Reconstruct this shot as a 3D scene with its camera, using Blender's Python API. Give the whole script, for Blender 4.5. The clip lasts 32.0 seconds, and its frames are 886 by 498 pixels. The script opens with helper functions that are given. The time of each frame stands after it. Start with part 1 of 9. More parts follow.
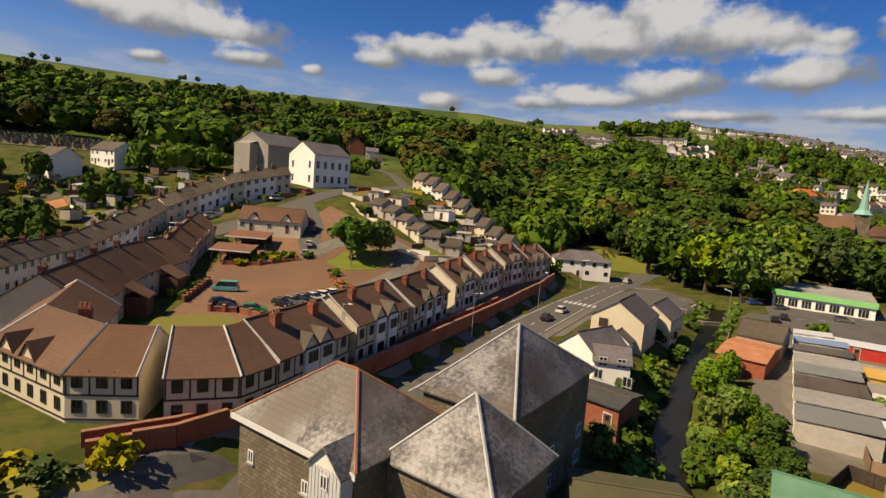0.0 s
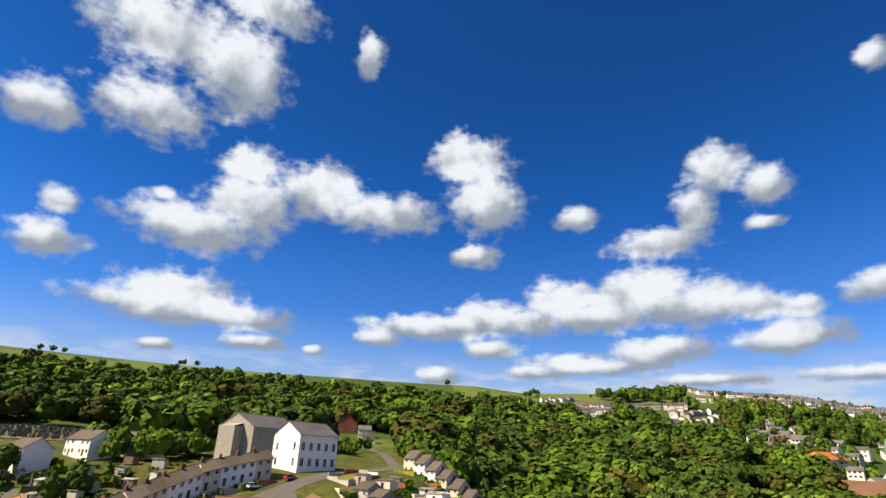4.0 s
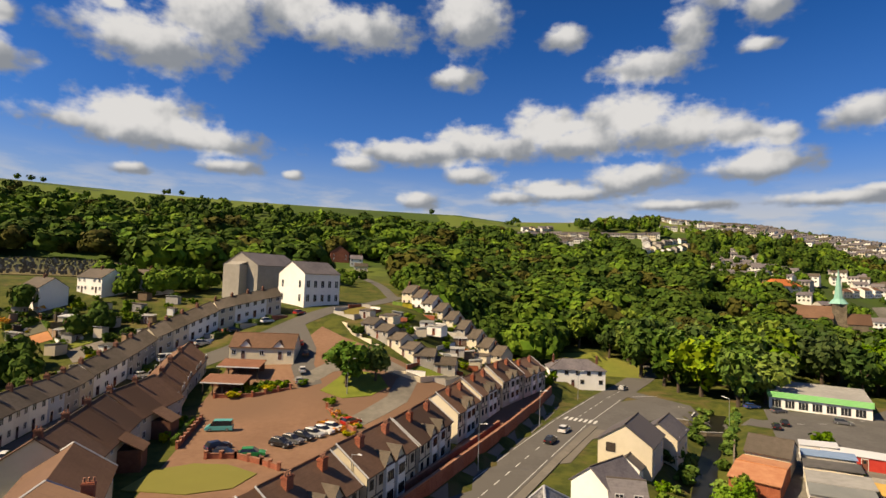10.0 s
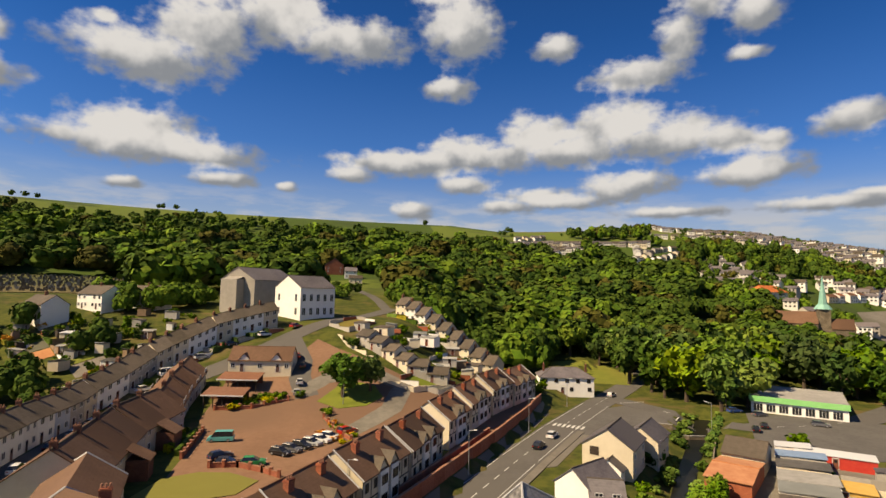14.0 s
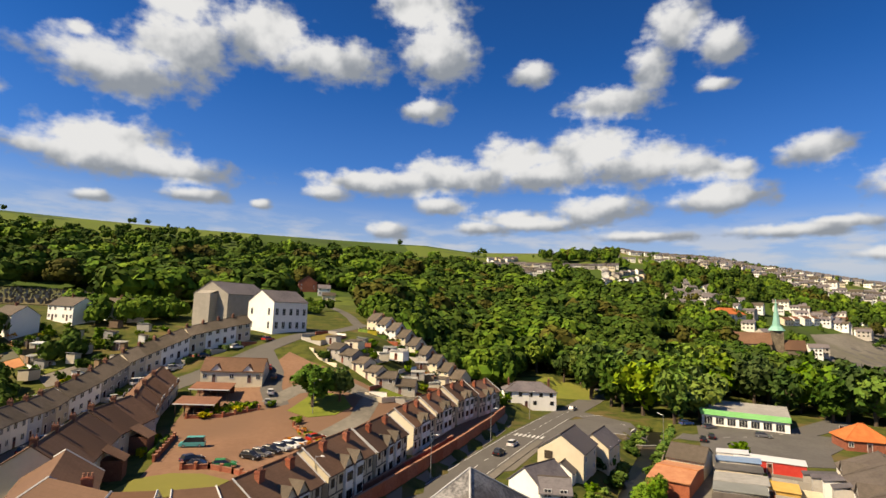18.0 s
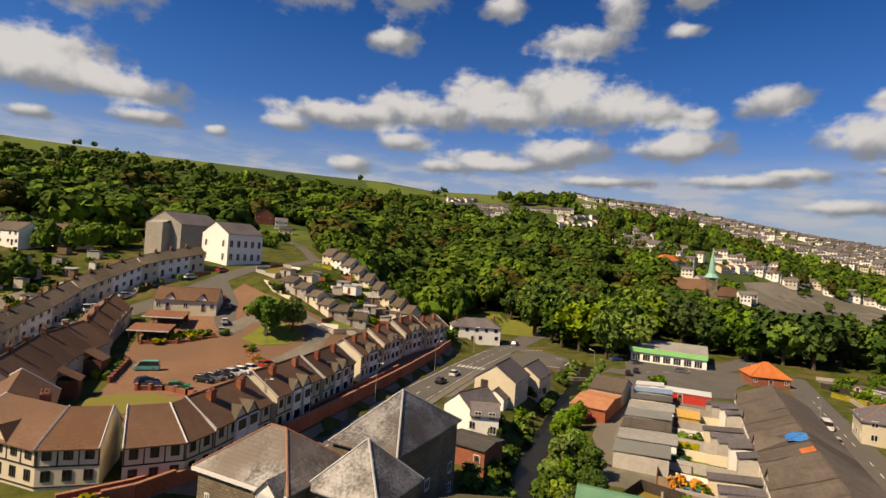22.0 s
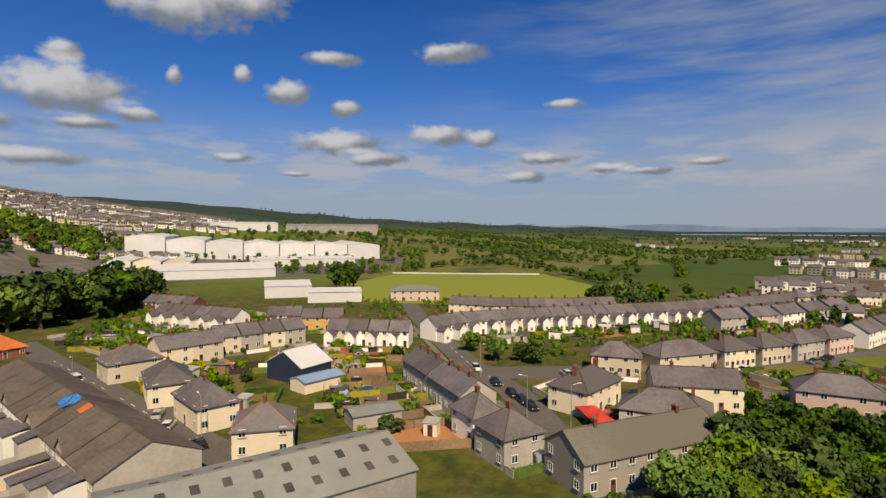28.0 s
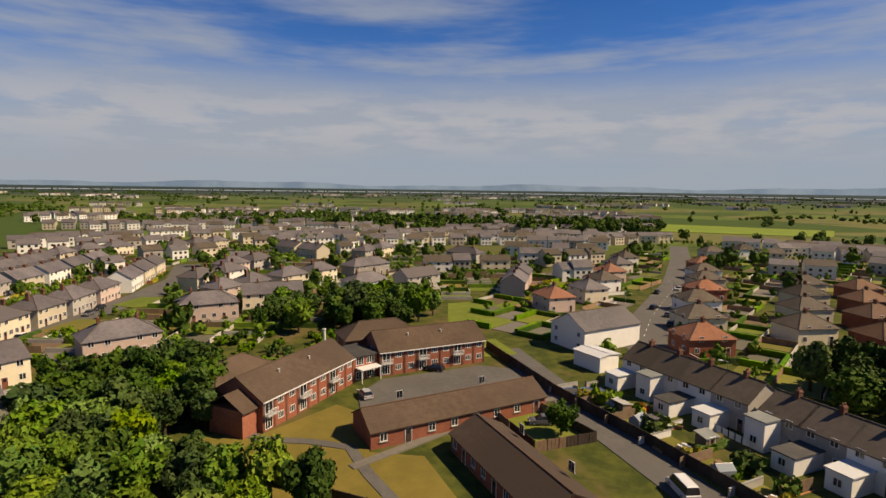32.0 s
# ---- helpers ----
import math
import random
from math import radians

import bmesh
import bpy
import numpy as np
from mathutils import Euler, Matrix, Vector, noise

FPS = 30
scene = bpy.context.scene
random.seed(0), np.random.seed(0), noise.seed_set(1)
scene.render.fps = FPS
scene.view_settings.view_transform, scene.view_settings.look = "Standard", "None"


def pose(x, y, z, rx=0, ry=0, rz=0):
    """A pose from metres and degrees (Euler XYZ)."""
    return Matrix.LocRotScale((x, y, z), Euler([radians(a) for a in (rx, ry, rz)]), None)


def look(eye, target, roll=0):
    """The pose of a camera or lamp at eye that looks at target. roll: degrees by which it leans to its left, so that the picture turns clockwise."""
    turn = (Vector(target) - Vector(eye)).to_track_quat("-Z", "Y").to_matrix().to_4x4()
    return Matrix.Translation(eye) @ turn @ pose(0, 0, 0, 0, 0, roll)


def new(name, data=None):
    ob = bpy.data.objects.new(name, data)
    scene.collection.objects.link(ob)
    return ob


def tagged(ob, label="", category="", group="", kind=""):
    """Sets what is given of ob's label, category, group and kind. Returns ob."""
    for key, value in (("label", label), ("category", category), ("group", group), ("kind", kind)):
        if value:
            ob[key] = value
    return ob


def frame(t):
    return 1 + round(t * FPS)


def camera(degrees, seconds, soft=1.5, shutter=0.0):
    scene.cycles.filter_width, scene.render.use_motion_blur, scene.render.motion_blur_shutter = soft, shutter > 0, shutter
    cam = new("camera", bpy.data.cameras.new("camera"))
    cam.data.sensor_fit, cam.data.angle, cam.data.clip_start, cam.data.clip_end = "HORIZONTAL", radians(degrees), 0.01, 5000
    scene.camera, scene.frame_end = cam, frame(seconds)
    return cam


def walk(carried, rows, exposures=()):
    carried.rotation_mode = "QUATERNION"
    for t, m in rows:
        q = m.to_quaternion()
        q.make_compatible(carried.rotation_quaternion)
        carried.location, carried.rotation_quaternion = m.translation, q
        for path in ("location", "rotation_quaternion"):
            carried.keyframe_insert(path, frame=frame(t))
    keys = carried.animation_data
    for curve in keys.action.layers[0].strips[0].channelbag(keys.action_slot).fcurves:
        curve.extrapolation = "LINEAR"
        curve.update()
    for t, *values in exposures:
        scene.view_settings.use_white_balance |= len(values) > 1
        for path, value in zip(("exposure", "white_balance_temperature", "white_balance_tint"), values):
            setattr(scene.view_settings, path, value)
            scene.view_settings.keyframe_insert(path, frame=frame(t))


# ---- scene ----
FOV = 78.4
cam = camera(FOV, 32.0, soft=1.5)


def heading(x, y, z, yaw, pitch, roll):
    """A camera pose from its place, compass turn, tilt and lean in degrees."""
    a, b = radians(yaw), radians(pitch)
    return look((x, y, z), (x + 100 * math.sin(a) * math.cos(b), y + 100 * math.cos(a) * math.cos(b), z + 100 * math.sin(b)), roll)


PATH = [
    (0, -0.52, 16.74, 25.88, -5.66, -6.68, 4.51),
    (0.5, -0.09, 15.73, 25.91, -7.96, -1.94, 5.52),
    (1, 0.31, 15.00, 25.87, -9.41, 7.18, 5.51),
    (1.5, 0.76, 14.64, 25.70, -9.39, 16.22, 4.22),
    (2, 1.20, 14.67, 25.51, -9.27, 21.27, 5.93),
    (2.5, 1.58, 15.04, 25.40, -8.44, 22.65, 6.34),
    (3, 1.82, 15.66, 25.42, -7.62, 22.68, 5.11),
    (3.5, 1.88, 16.38, 25.58, -7.36, 21.52, 2.99),
    (5.5, 0.04, 19.05, 27.48, -6.84, 21.73, 2.01),
    (6, -0.47, 19.35, 27.99, -6.98, 21.90, 2.73),
    (6.5, -0.99, 19.43, 28.51, -6.96, 21.69, 3.18),
    (7, -1.50, 19.29, 29.02, -6.72, 20.99, 3.06),
    (7.5, -2.00, 18.93, 29.49, -6.30, 19.62, 2.57),
    (8, -2.49, 18.38, 29.95, -6.23, 17.80, 3.15),
    (8.5, -2.96, 17.64, 30.37, -5.13, 13.93, 1.56),
    (9, -3.38, 16.79, 30.79, -4.69, 10.51, 1.22),
    (9.5, -3.67, 15.92, 31.21, -4.40, 7.05, 1.73),
    (10, -3.80, 15.07, 31.60, -4.23, 3.46, 2.08),
    (10.5, -3.81, 14.26, 31.87, -4.18, 2.23, 1.89),
    (11, -3.75, 13.50, 32.03, -4.17, 4.40, 1.20),
    (11.5, -3.63, 12.80, 32.20, -4.20, 6.23, 0.29),
    (12, -3.52, 12.25, 32.48, -4.40, 1.88, 0.33),
    (12.5, -3.37, 11.78, 32.76, -4.32, -2.13, 0.54),
    (13, -3.14, 11.21, 32.88, -3.89, -2.87, 0.67),
    (13.5, -2.85, 10.51, 32.75, -3.88, -0.67, 1.25),
    (14, -2.53, 9.71, 32.38, -3.69, 4.49, 1.31),
    (14.5, -2.20, 8.90, 31.87, -3.41, 10.47, 0.92),
    (15, -1.87, 8.09, 31.37, -3.28, 15.71, 1.67),
    (15.5, -1.55, 7.25, 30.97, -3.40, 19.23, 3.86),
    (17.5, -0.61, 3.29, 30.55, -1.18, 11.64, 1.38),
    (18, -0.50, 2.72, 30.82, -1.15, 6.73, 2.02),
    (18.5, -0.38, 2.20, 31.17, -1.02, 2.00, 2.60),
    (19, -0.25, 1.62, 31.45, -0.82, -0.56, 3.10),
    (19.5, -0.16, 0.86, 31.54, -0.34, -0.62, 3.21),
    (20, 0.00, 0.00, 31.50, -0.02, -0.30, 3.53),
    (20.5, 0.43, -0.69, 31.44, 0.58, -0.20, 3.58),
    (21, 0.96, -1.25, 31.36, 0.90, -0.05, 3.75),
    (21.5, 1.48, -1.75, 31.29, 1.69, 0.14, 3.94),
    (22, 1.87, -2.33, 31.25, 3.26, 0.41, 4.00),
    (22.5, 2.05, -3.09, 31.27, 5.64, 0.69, 3.90),
    (23, 1.96, -3.99, 31.37, 9.00, 0.74, 3.75),
    (23.5, 1.50, -4.80, 31.71, 13.27, 0.61, 3.43),
    (24, 0.74, -5.45, 32.14, 18.52, 0.34, 3.11),
    (24.5, -0.25, -5.77, 32.55, 24.37, 0.02, 3.14),
    (26.5, -5.91, -2.43, 33.90, 51.33, -1.03, 1.02),
    (27, -7.33, -2.31, 34.36, 59.94, -1.21, 0.64),
    (27.5, -8.63, -2.31, 34.77, 68.45, -1.58, 0.38),
    (28, -9.68, -2.21, 35.08, 76.99, -1.98, 0.22),
    (28.5, -10.65, -1.86, 35.12, 85.58, -2.20, 0.18),
    (29, -11.80, -1.10, 35.21, 94.30, -2.66, -0.23),
    (29.5, -13.14, -0.05, 35.43, 102.93, -3.16, -0.15),
    (30, -14.18, 1.08, 35.75, 111.45, -3.68, 0.15),
    (30.5, -14.46, 2.02, 36.00, 120.06, -4.32, 0.30),
    (31, -14.15, 2.80, 36.18, 128.03, -4.92, 0.35),
    (31.5, -13.54, 3.39, 36.33, 136.83, -5.56, 0.54),
    (32, -12.84, 3.85, 36.40, 146.55, -6.25, 0.74),
]
walk(cam, [(t, heading(*row)) for t, *row in PATH], [(0, 0.5, 7700, 12), (1, 0.71, 7400, 11), (2, 1.05, 7000, 9), (3.2, 1.11, 6900, 9), (6, 1.07, 7000, 9), (8, 1.01, 7000, 9), (10, 0.75, 7700, 11), (12, 0.6, 8200, 13), (13.6, 0.65, 8200, 12), (15, 0.95, 7300, 9), (16.5, 0.99, 7300, 9), (18, 0.91, 7500, 10), (20, 0.6, 8000, 13), (24, 0.57, 7600, 13), (28, 0.39, 7200, 12), (30, 0.36, 7050, 12), (32, 0.46, 7750, 13)])

# ---- light ----
SUN_AZ, SUN_EL = -115.0, 46.0
sun = new("sun", bpy.data.lights.new("sun", "SUN"))
sun.data.energy, sun.data.angle, sun.data.color = 5.0, radians(0.55), (1.0, 0.85, 0.63)
sun.matrix_world = look((0, 0, 300), (-math.sin(radians(SUN_AZ)) * 100, -math.cos(radians(SUN_AZ)) * 100, 300 - 100 * math.tan(radians(SUN_EL))))

# Cumulus puffs: compass angle, height, half width and half height in degrees.
PUFFS_HIGH = [(-40.5, 37.2, 6.2, 3.5), (-32.2, 36.1, 4.1, 4.5), (-40, 30.3, 4.9, 3), (-48.9, 27.7, 3, 2), (-30.7, 42.5, 4.6, 2.1),
              (-17.6, 40.3, 1.4, 2.1), (-45.1, 16.9, 2.8, 1.7), (-44.8, 20.3, 1.4, 1.2), (-36.9, 23.1, 1, 0.7), (-28.9, 27.5, 3.2, 2.2),
              (-33.6, 20.6, 6.7, 2.4), (-28.1, 23.7, 4.3, 3.3), (-21.2, 26.3, 4.6, 2.9), (-13.9, 24.8, 5.9, 2.2), (-4.3, 30.9, 4.1, 2.9),
              (-2.2, 26.3, 4.1, 3.2), (8, 24.5, 2.2, 1.3), (-3.4, 20.9, 2.3, 1.3), (22.7, 27.8, 2.5, 2.1), (26.9, 25.4, 2.3, 1.9),
              (20, 24.2, 2.0, 2.4), (16, 21.4, 4.5, 1.6), (26, 22.1, 1.7, 0.7)]
PUFFS_LOW = [(-33.4, 14.0, 5.5, 2.4), (-32.5, 12.8, 10.4, 1.6), (-1.4, 14.4, 4.6, 2), (6.4, 16.1, 3.9, 2.3), (14.4, 17.0, 4.6, 2.5),
             (19, 15.3, 6, 2.4), (-8, 13.2, 7, 1.3), (-13.6, 11.9, 2.6, 0.9), (-1.3, 11.2, 3, 1), (-26.2, 10.4, 2.9, 0.8),
             (-34.6, 9.3, 1.9, 0.6), (-20.1, 10.2, 1.1, 0.6), (-7.1, 8.4, 2.6, 1), (28, 14.3, 1.5, 1.2), (34, 15.3, 2.8, 1.5),
             (26, 11.4, 4.4, 1.2), (16, 11.2, 4.4, 1.3), (6.7, 10.0, 4.9, 1), (37.4, 33.5, 1.4, 1.1)]
PUFFS_LOW += [(2, 14.0, 5, 1.5), (10, 14.6, 7, 1.7), (-5, 13.4, 4, 1.4), (24, 14.6, 4, 1.4), (14, 10.6, 3.4, 1.4), (27, 11.8, 4.2, 1.5), (3, 9.0, 3, 0.8), (9, 9.4, 4.6, 0.7), (20, 8.2, 5, 0.6), (32, 8.4, 6, 0.7), (-28, 12.6, 5, 1.3)]
PUFFS_EAST = [(42.4, 11.8, 5.6, 1.9), (42.1, 15.0, 1.6, 1.0), (48, 10.3, 2, 0.8), (36, 8.9, 3.9, 0.6), (44, 9.2, 2.6, 0.5), (51.4, 19.9, 5.4, 2.1),
              (57, 21.6, 4.8, 1.9), (61.2, 13.4, 2.2, 1.2), (56, 7, 1.8, 0.5), (40.1, 6.1, 4.6, 0.7), (67, 12.2, 1.4, 0.8), (77.9, 17.8, 3.4, 1.0),
              (65.6, 16.9, 2.5, 0.7), (76.9, 9.8, 3.5, 1.1), (81.1, 9.5, 1.6, 0.9), (66.2, 8.8, 4.6, 1.2), (70.2, 7.3, 2.9, 0.7)]
PUFFS_SOUTH = [(87.9, 7.4, 2.8, 0.6), (89.5, 12.7, 1.9, 0.5), (85.6, 5.5, 2, 0.6), (103, 6.6, 1.9, 0.4), (97.7, 5.9, 2, 0.4), (94, 6.3, 2.4, 0.5),
               (56.9, 14.7, 0.8, 0.8), (50.9, 14.1, 0.7, 0.9), (61.9, 5.6, 1.4, 0.3)]


class Nodes:
    """Short hand for a node tree."""

    def __init__(self, tree):
        self.t = tree
        tree.nodes.clear()

    def n(self, kind, **props):
        node = self.t.nodes.new(kind)
        for key, value in props.items():
            if key == "operation":
                node.operation = value
            elif key == "blend":
                node.blend_type = value
            elif key == "dims":
                node.noise_dimensions = value
        return node

    def link(self, a, b):
        self.t.links.new(a, b)

    def put(self, socket, value):
        if isinstance(value, bpy.types.NodeSocket):
            self.t.links.new(value, socket)
        else:
            socket.default_value = value

    def math(self, op, a, b=0.0, c=0.0, clamp=False):
        node = self.n("ShaderNodeMath", operation=op)
        node.use_clamp = clamp
        for s, v in zip(node.inputs, (a, b, c)):
            self.put(s, v)
        return node.outputs[0]

    def vmath(self, op, a, b=(0, 0, 0), c=(0, 0, 0)):
        node = self.n("ShaderNodeVectorMath", operation=op)
        self.put(node.inputs[0], a)
        self.put(node.inputs[1], b)
        if op == "MULTIPLY_ADD":
            self.put(node.inputs[2], c)
        return node.outputs[1] if op == "LENGTH" else node.outputs[0]

    def noise(self, vec, scale, detail=3.0, rough=0.55, w=None):
        node = self.n("ShaderNodeTexNoise")
        if w is not None:
            node.noise_dimensions = "4D"
            self.put(node.inputs["W"], w)
        if vec is not None:
            self.link(vec, node.inputs["Vector"])
        node.inputs["Scale"].default_value, node.inputs["Detail"].default_value, node.inputs["Roughness"].default_value = scale, detail, rough
        return node.outputs[0]

    def ramp(self, value, lo, hi, a=0.0, b=1.0):
        node = self.n("ShaderNodeMapRange")
        node.interpolation_type = "SMOOTHSTEP"
        self.put(node.inputs[0], value)
        for i, v in enumerate((lo, hi, a, b)):
            node.inputs[i + 1].default_value = v
        return node.outputs[0]

    def mix(self, fac, a, b, blend="MIX"):
        node = self.n("ShaderNodeMixRGB", blend=blend)
        self.put(node.inputs[0], fac)
        for s, v in ((node.inputs[1], a), (node.inputs[2], b)):
            self.put(s, (*v, 1.0) if isinstance(v, tuple) and len(v) == 3 else v)
        return node.outputs[0]


def make_sky():
    world = bpy.data.worlds.new("sky")
    scene.world = world
    world.use_nodes = True
    k = Nodes(world.node_tree)
    sky = k.n("ShaderNodeTexSky")
    sky.sky_type, sky.sun_disc = "NISHITA", False
    sky.sun_elevation, sky.sun_rotation = radians(SUN_EL), radians(SUN_AZ)
    sky.air_density, sky.dust_density, sky.ozone_density = 1.0, 0.4, 4.0
    blue = k.mix(1.0, sky.outputs[0], (0.012, 0.071, 0.154), "MULTIPLY")
    way = k.n("ShaderNodeTexCoord").outputs["Generated"]
    split = k.n("ShaderNodeSeparateXYZ")
    k.link(way, split.inputs[0])
    east, north, up = split.outputs
    az = k.math("MULTIPLY", k.math("ARCTAN2", east, north), 57.29578)
    behind = k.math("ADD", az, k.math("MULTIPLY", k.math("LESS_THAN", az, -100.0), 360.0))
    el = k.math("MULTIPLY", k.math("ARCSINE", up), 57.29578)
    flat = k.n("ShaderNodeCombineXYZ")
    k.link(az, flat.inputs[0]), k.link(el, flat.inputs[1])
    place = flat.outputs[0]
    fine = k.math("SUBTRACT", k.noise(place, 0.40, 4, 0.54), 0.5)
    broad = k.math("SUBTRACT", k.noise(place, 0.11, 2, 0.5), 0.5)
    blue = k.mix(1.0, blue, k.ramp(el, 42, 8, 0.70, 1.05), "MULTIPLY")
    near, below = None, None
    for a, e, rx, ry in PUFFS_HIGH + PUFFS_LOW + PUFFS_EAST + PUFFS_SOUTH:
        cx = math.cos(radians(e)) / rx
        off = k.vmath("MULTIPLY_ADD", place, (cx, 1 / ry, 0), (-a * cx, -e / ry, 0))
        d = k.vmath("LENGTH", off)
        under = k.vmath("LENGTH", k.vmath("ADD", off, (0.35, -0.75, 0)))
        near = d if near is None else k.math("SMOOTH_MIN", near, d, 0.25)
        below = under if below is None else k.math("SMOOTH_MIN", below, under, 0.25)
    wisp = k.math("SUBTRACT", k.noise(k.vmath("MULTIPLY", place, (0.8, 1.5, 0)), 0.8, 2, 0.5), 0.5)
    ragged = k.math("ADD", near, k.math("ADD", k.math("MULTIPLY", fine, 1.3), k.math("ADD", k.math("MULTIPLY", wisp, 0.8), k.math("MULTIPLY", broad, 0.6))))
    cover = k.ramp(ragged, 1.24, 0.52)
    lump = k.math("SUBTRACT", k.noise(k.vmath("ADD", place, (40, 7, 0)), 0.34, 3, 0.5), 0.5)
    lit = k.ramp(k.math("ADD", below, k.math("MULTIPLY", lump, 1.7)), 1.38, 0.42)
    cloud = k.mix(lit, (0.29, 0.345, 0.44), (0.83, 0.89, 0.99))
    # high thin cirrus towards the south and a pale band over the horizon
    streaks = k.n("ShaderNodeMapping")
    wide = k.n("ShaderNodeCombineXYZ")
    k.link(behind, wide.inputs[0]), k.link(el, wide.inputs[1])
    k.link(wide.outputs[0], streaks.inputs[0])
    streaks.inputs["Rotation"].default_value = (0, 0, radians(-17))
    streaks.inputs["Scale"].default_value = (0.025, 0.16, 1.0)
    wisps = k.noise(streaks.outputs[0], 1.0, 5, 0.6)
    south = k.math("MULTIPLY", k.ramp(behind, 70, 105), k.ramp(behind, 258, 225))
    veil = k.math("MULTIPLY", k.math("MULTIPLY", k.ramp(wisps, 0.40, 0.66), south), k.ramp(el, 34, 8, 0.3, 0.85))
    bank = k.math("MULTIPLY", k.math("MULTIPLY", k.ramp(el, 1.5, 5.0), k.ramp(el, 14, 8)), k.math("MULTIPLY", k.math("MULTIPLY", k.ramp(behind, 85, 120), k.ramp(behind, 258, 225)), k.ramp(wisps, 0.25, 0.55, 0.35, 0.8)))
    banks = k.noise(k.vmath("MULTIPLY", wide.outputs[0], (0.13, 0.55, 0)), 1.0, 5, 0.55)
    low = k.math("MULTIPLY", k.math("MULTIPLY", k.ramp(el, 2, 6), k.ramp(el, 11, 6.5)), k.ramp(banks, 0.42, 0.60, 0.05, 0.8))
    haze = k.math("ADD", k.ramp(el, 15, 1, 0.0, 0.78), k.ramp(el, 26, 4, 0.0, 0.14))
    blue = k.mix(haze, blue, (0.48, 0.60, 0.78))
    col = k.mix(k.math("MAXIMUM", veil, bank), blue, (0.49, 0.585, 0.74))
    col = k.mix(low, col, (0.62, 0.69, 0.83))
    col = k.mix(cover, col, cloud)
    back = k.n("ShaderNodeBackground")
    k.link(col, back.inputs[0])
    back.inputs[1].default_value = 0.478
    out = k.n("ShaderNodeOutputWorld")
    k.link(back.outputs[0], out.inputs[0])


make_sky()

# ---- materials ----
MATS = {}
BASE_DARKEN = 0.76  # darkens all non-leaf base colours; with raised exposure, shade comes out deeper


def mat(name, a, b, scale=1.0, rough=0.85, bump=0.0, metal=0.0, tint=0.0, big=None, courses=None, brick=None, spec=0.3, leaf=False):
    """A surface of two tones by noise at two scales; tint: change from object to object; courses: height of roof courses; brick: joint colour."""
    if name in MATS:
        return MATS[name]
    if not leaf:
        a, b, big = (c and tuple(v * BASE_DARKEN for v in c) for c in (a, b, big))
    m = bpy.data.materials.new(name)
    m.use_nodes = True
    k = Nodes(m.node_tree)
    out, bsdf = k.n("ShaderNodeOutputMaterial"), k.n("ShaderNodeBsdfPrincipled")
    co = k.n("ShaderNodeTexCoord").outputs["Object"]
    info = k.n("ShaderNodeObjectInfo").outputs["Random"]
    w = k.math("MULTIPLY", info, 37.0)
    grain = k.noise(co, scale, 4, 0.65, w)
    wide = k.noise(co, scale * 0.12, 3, 0.55, w)
    f = k.ramp(k.math("ADD", k.math("MULTIPLY", grain, 0.5), k.math("MULTIPLY", wide, 0.5)), 0.36, 0.64)
    col = k.mix(f, a, b)
    if big:
        col = k.mix(k.ramp(k.noise(co, scale * 0.035, 2, 0.5, w), 0.42, 0.62), col, big)
    height = grain
    if courses:
        z = k.n("ShaderNodeSeparateXYZ")
        k.link(co, z.inputs[0])
        saw = k.math("FRACT", k.math("DIVIDE", z.outputs[2], courses))
        height = k.math("ADD", k.math("MULTIPLY", grain, 0.6), saw)
        col = k.mix(k.math("MULTIPLY", k.ramp(saw, 0.86, 1.0), 0.35), col, (a[0] * 0.45, a[1] * 0.45, a[2] * 0.45))
    if brick:
        z = k.n("ShaderNodeSeparateXYZ")
        k.link(co, z.inputs[0])
        c = k.n("ShaderNodeCombineXYZ")
        k.link(k.math("ADD", z.outputs[0], z.outputs[1]), c.inputs[0]), k.link(z.outputs[2], c.inputs[1])
        t = k.n("ShaderNodeTexBrick")
        k.link(c.outputs[0], t.inputs["Vector"])
        t.inputs["Scale"].default_value = 1.0
        t.inputs["Brick Width"].default_value, t.inputs["Row Height"].default_value, t.inputs["Mortar Size"].default_value = brick[1], brick[2], brick[3]
        t.inputs["Color1"].default_value, t.inputs["Color2"].default_value, t.inputs["Mortar"].default_value = (1, 1, 1, 1), (0.72, 0.72, 0.72, 1), (*brick[0], 1)
        col = k.mix(1.0, col, t.outputs[0], "MULTIPLY")
    if tint:
        hsv = k.n("ShaderNodeHueSaturation")
        k.link(col, hsv.inputs["Color"])
        k.put(hsv.inputs["Value"], k.math("MULTIPLY_ADD", info, tint * 2, 1 - tint))
        k.put(hsv.inputs["Saturation"], k.math("MULTIPLY_ADD", k.math("FRACT", k.math("MULTIPLY", info, 7.3)), tint, 1 - tint / 2))
        col = hsv.outputs[0]
    if leaf:
        isle = k.n("ShaderNodeNewGeometry").outputs["Random Per Island"]
        hsv = k.n("ShaderNodeHueSaturation")
        k.link(col, hsv.inputs["Color"])
        k.put(hsv.inputs["Value"], k.math("MULTIPLY_ADD", isle, 0.24, 0.88))
        k.put(hsv.inputs["Hue"], k.math("MULTIPLY_ADD", k.math("FRACT", k.math("MULTIPLY", isle, 5.7)), 0.03, 0.487))
        col = hsv.outputs[0]
        bsdf.inputs["Subsurface Weight"].default_value = 0.0
    k.link(col, bsdf.inputs["Base Color"])
    bsdf.inputs["Roughness"].default_value, bsdf.inputs["Metallic"].default_value = rough, metal
    bsdf.inputs["Specular IOR Level"].default_value = spec
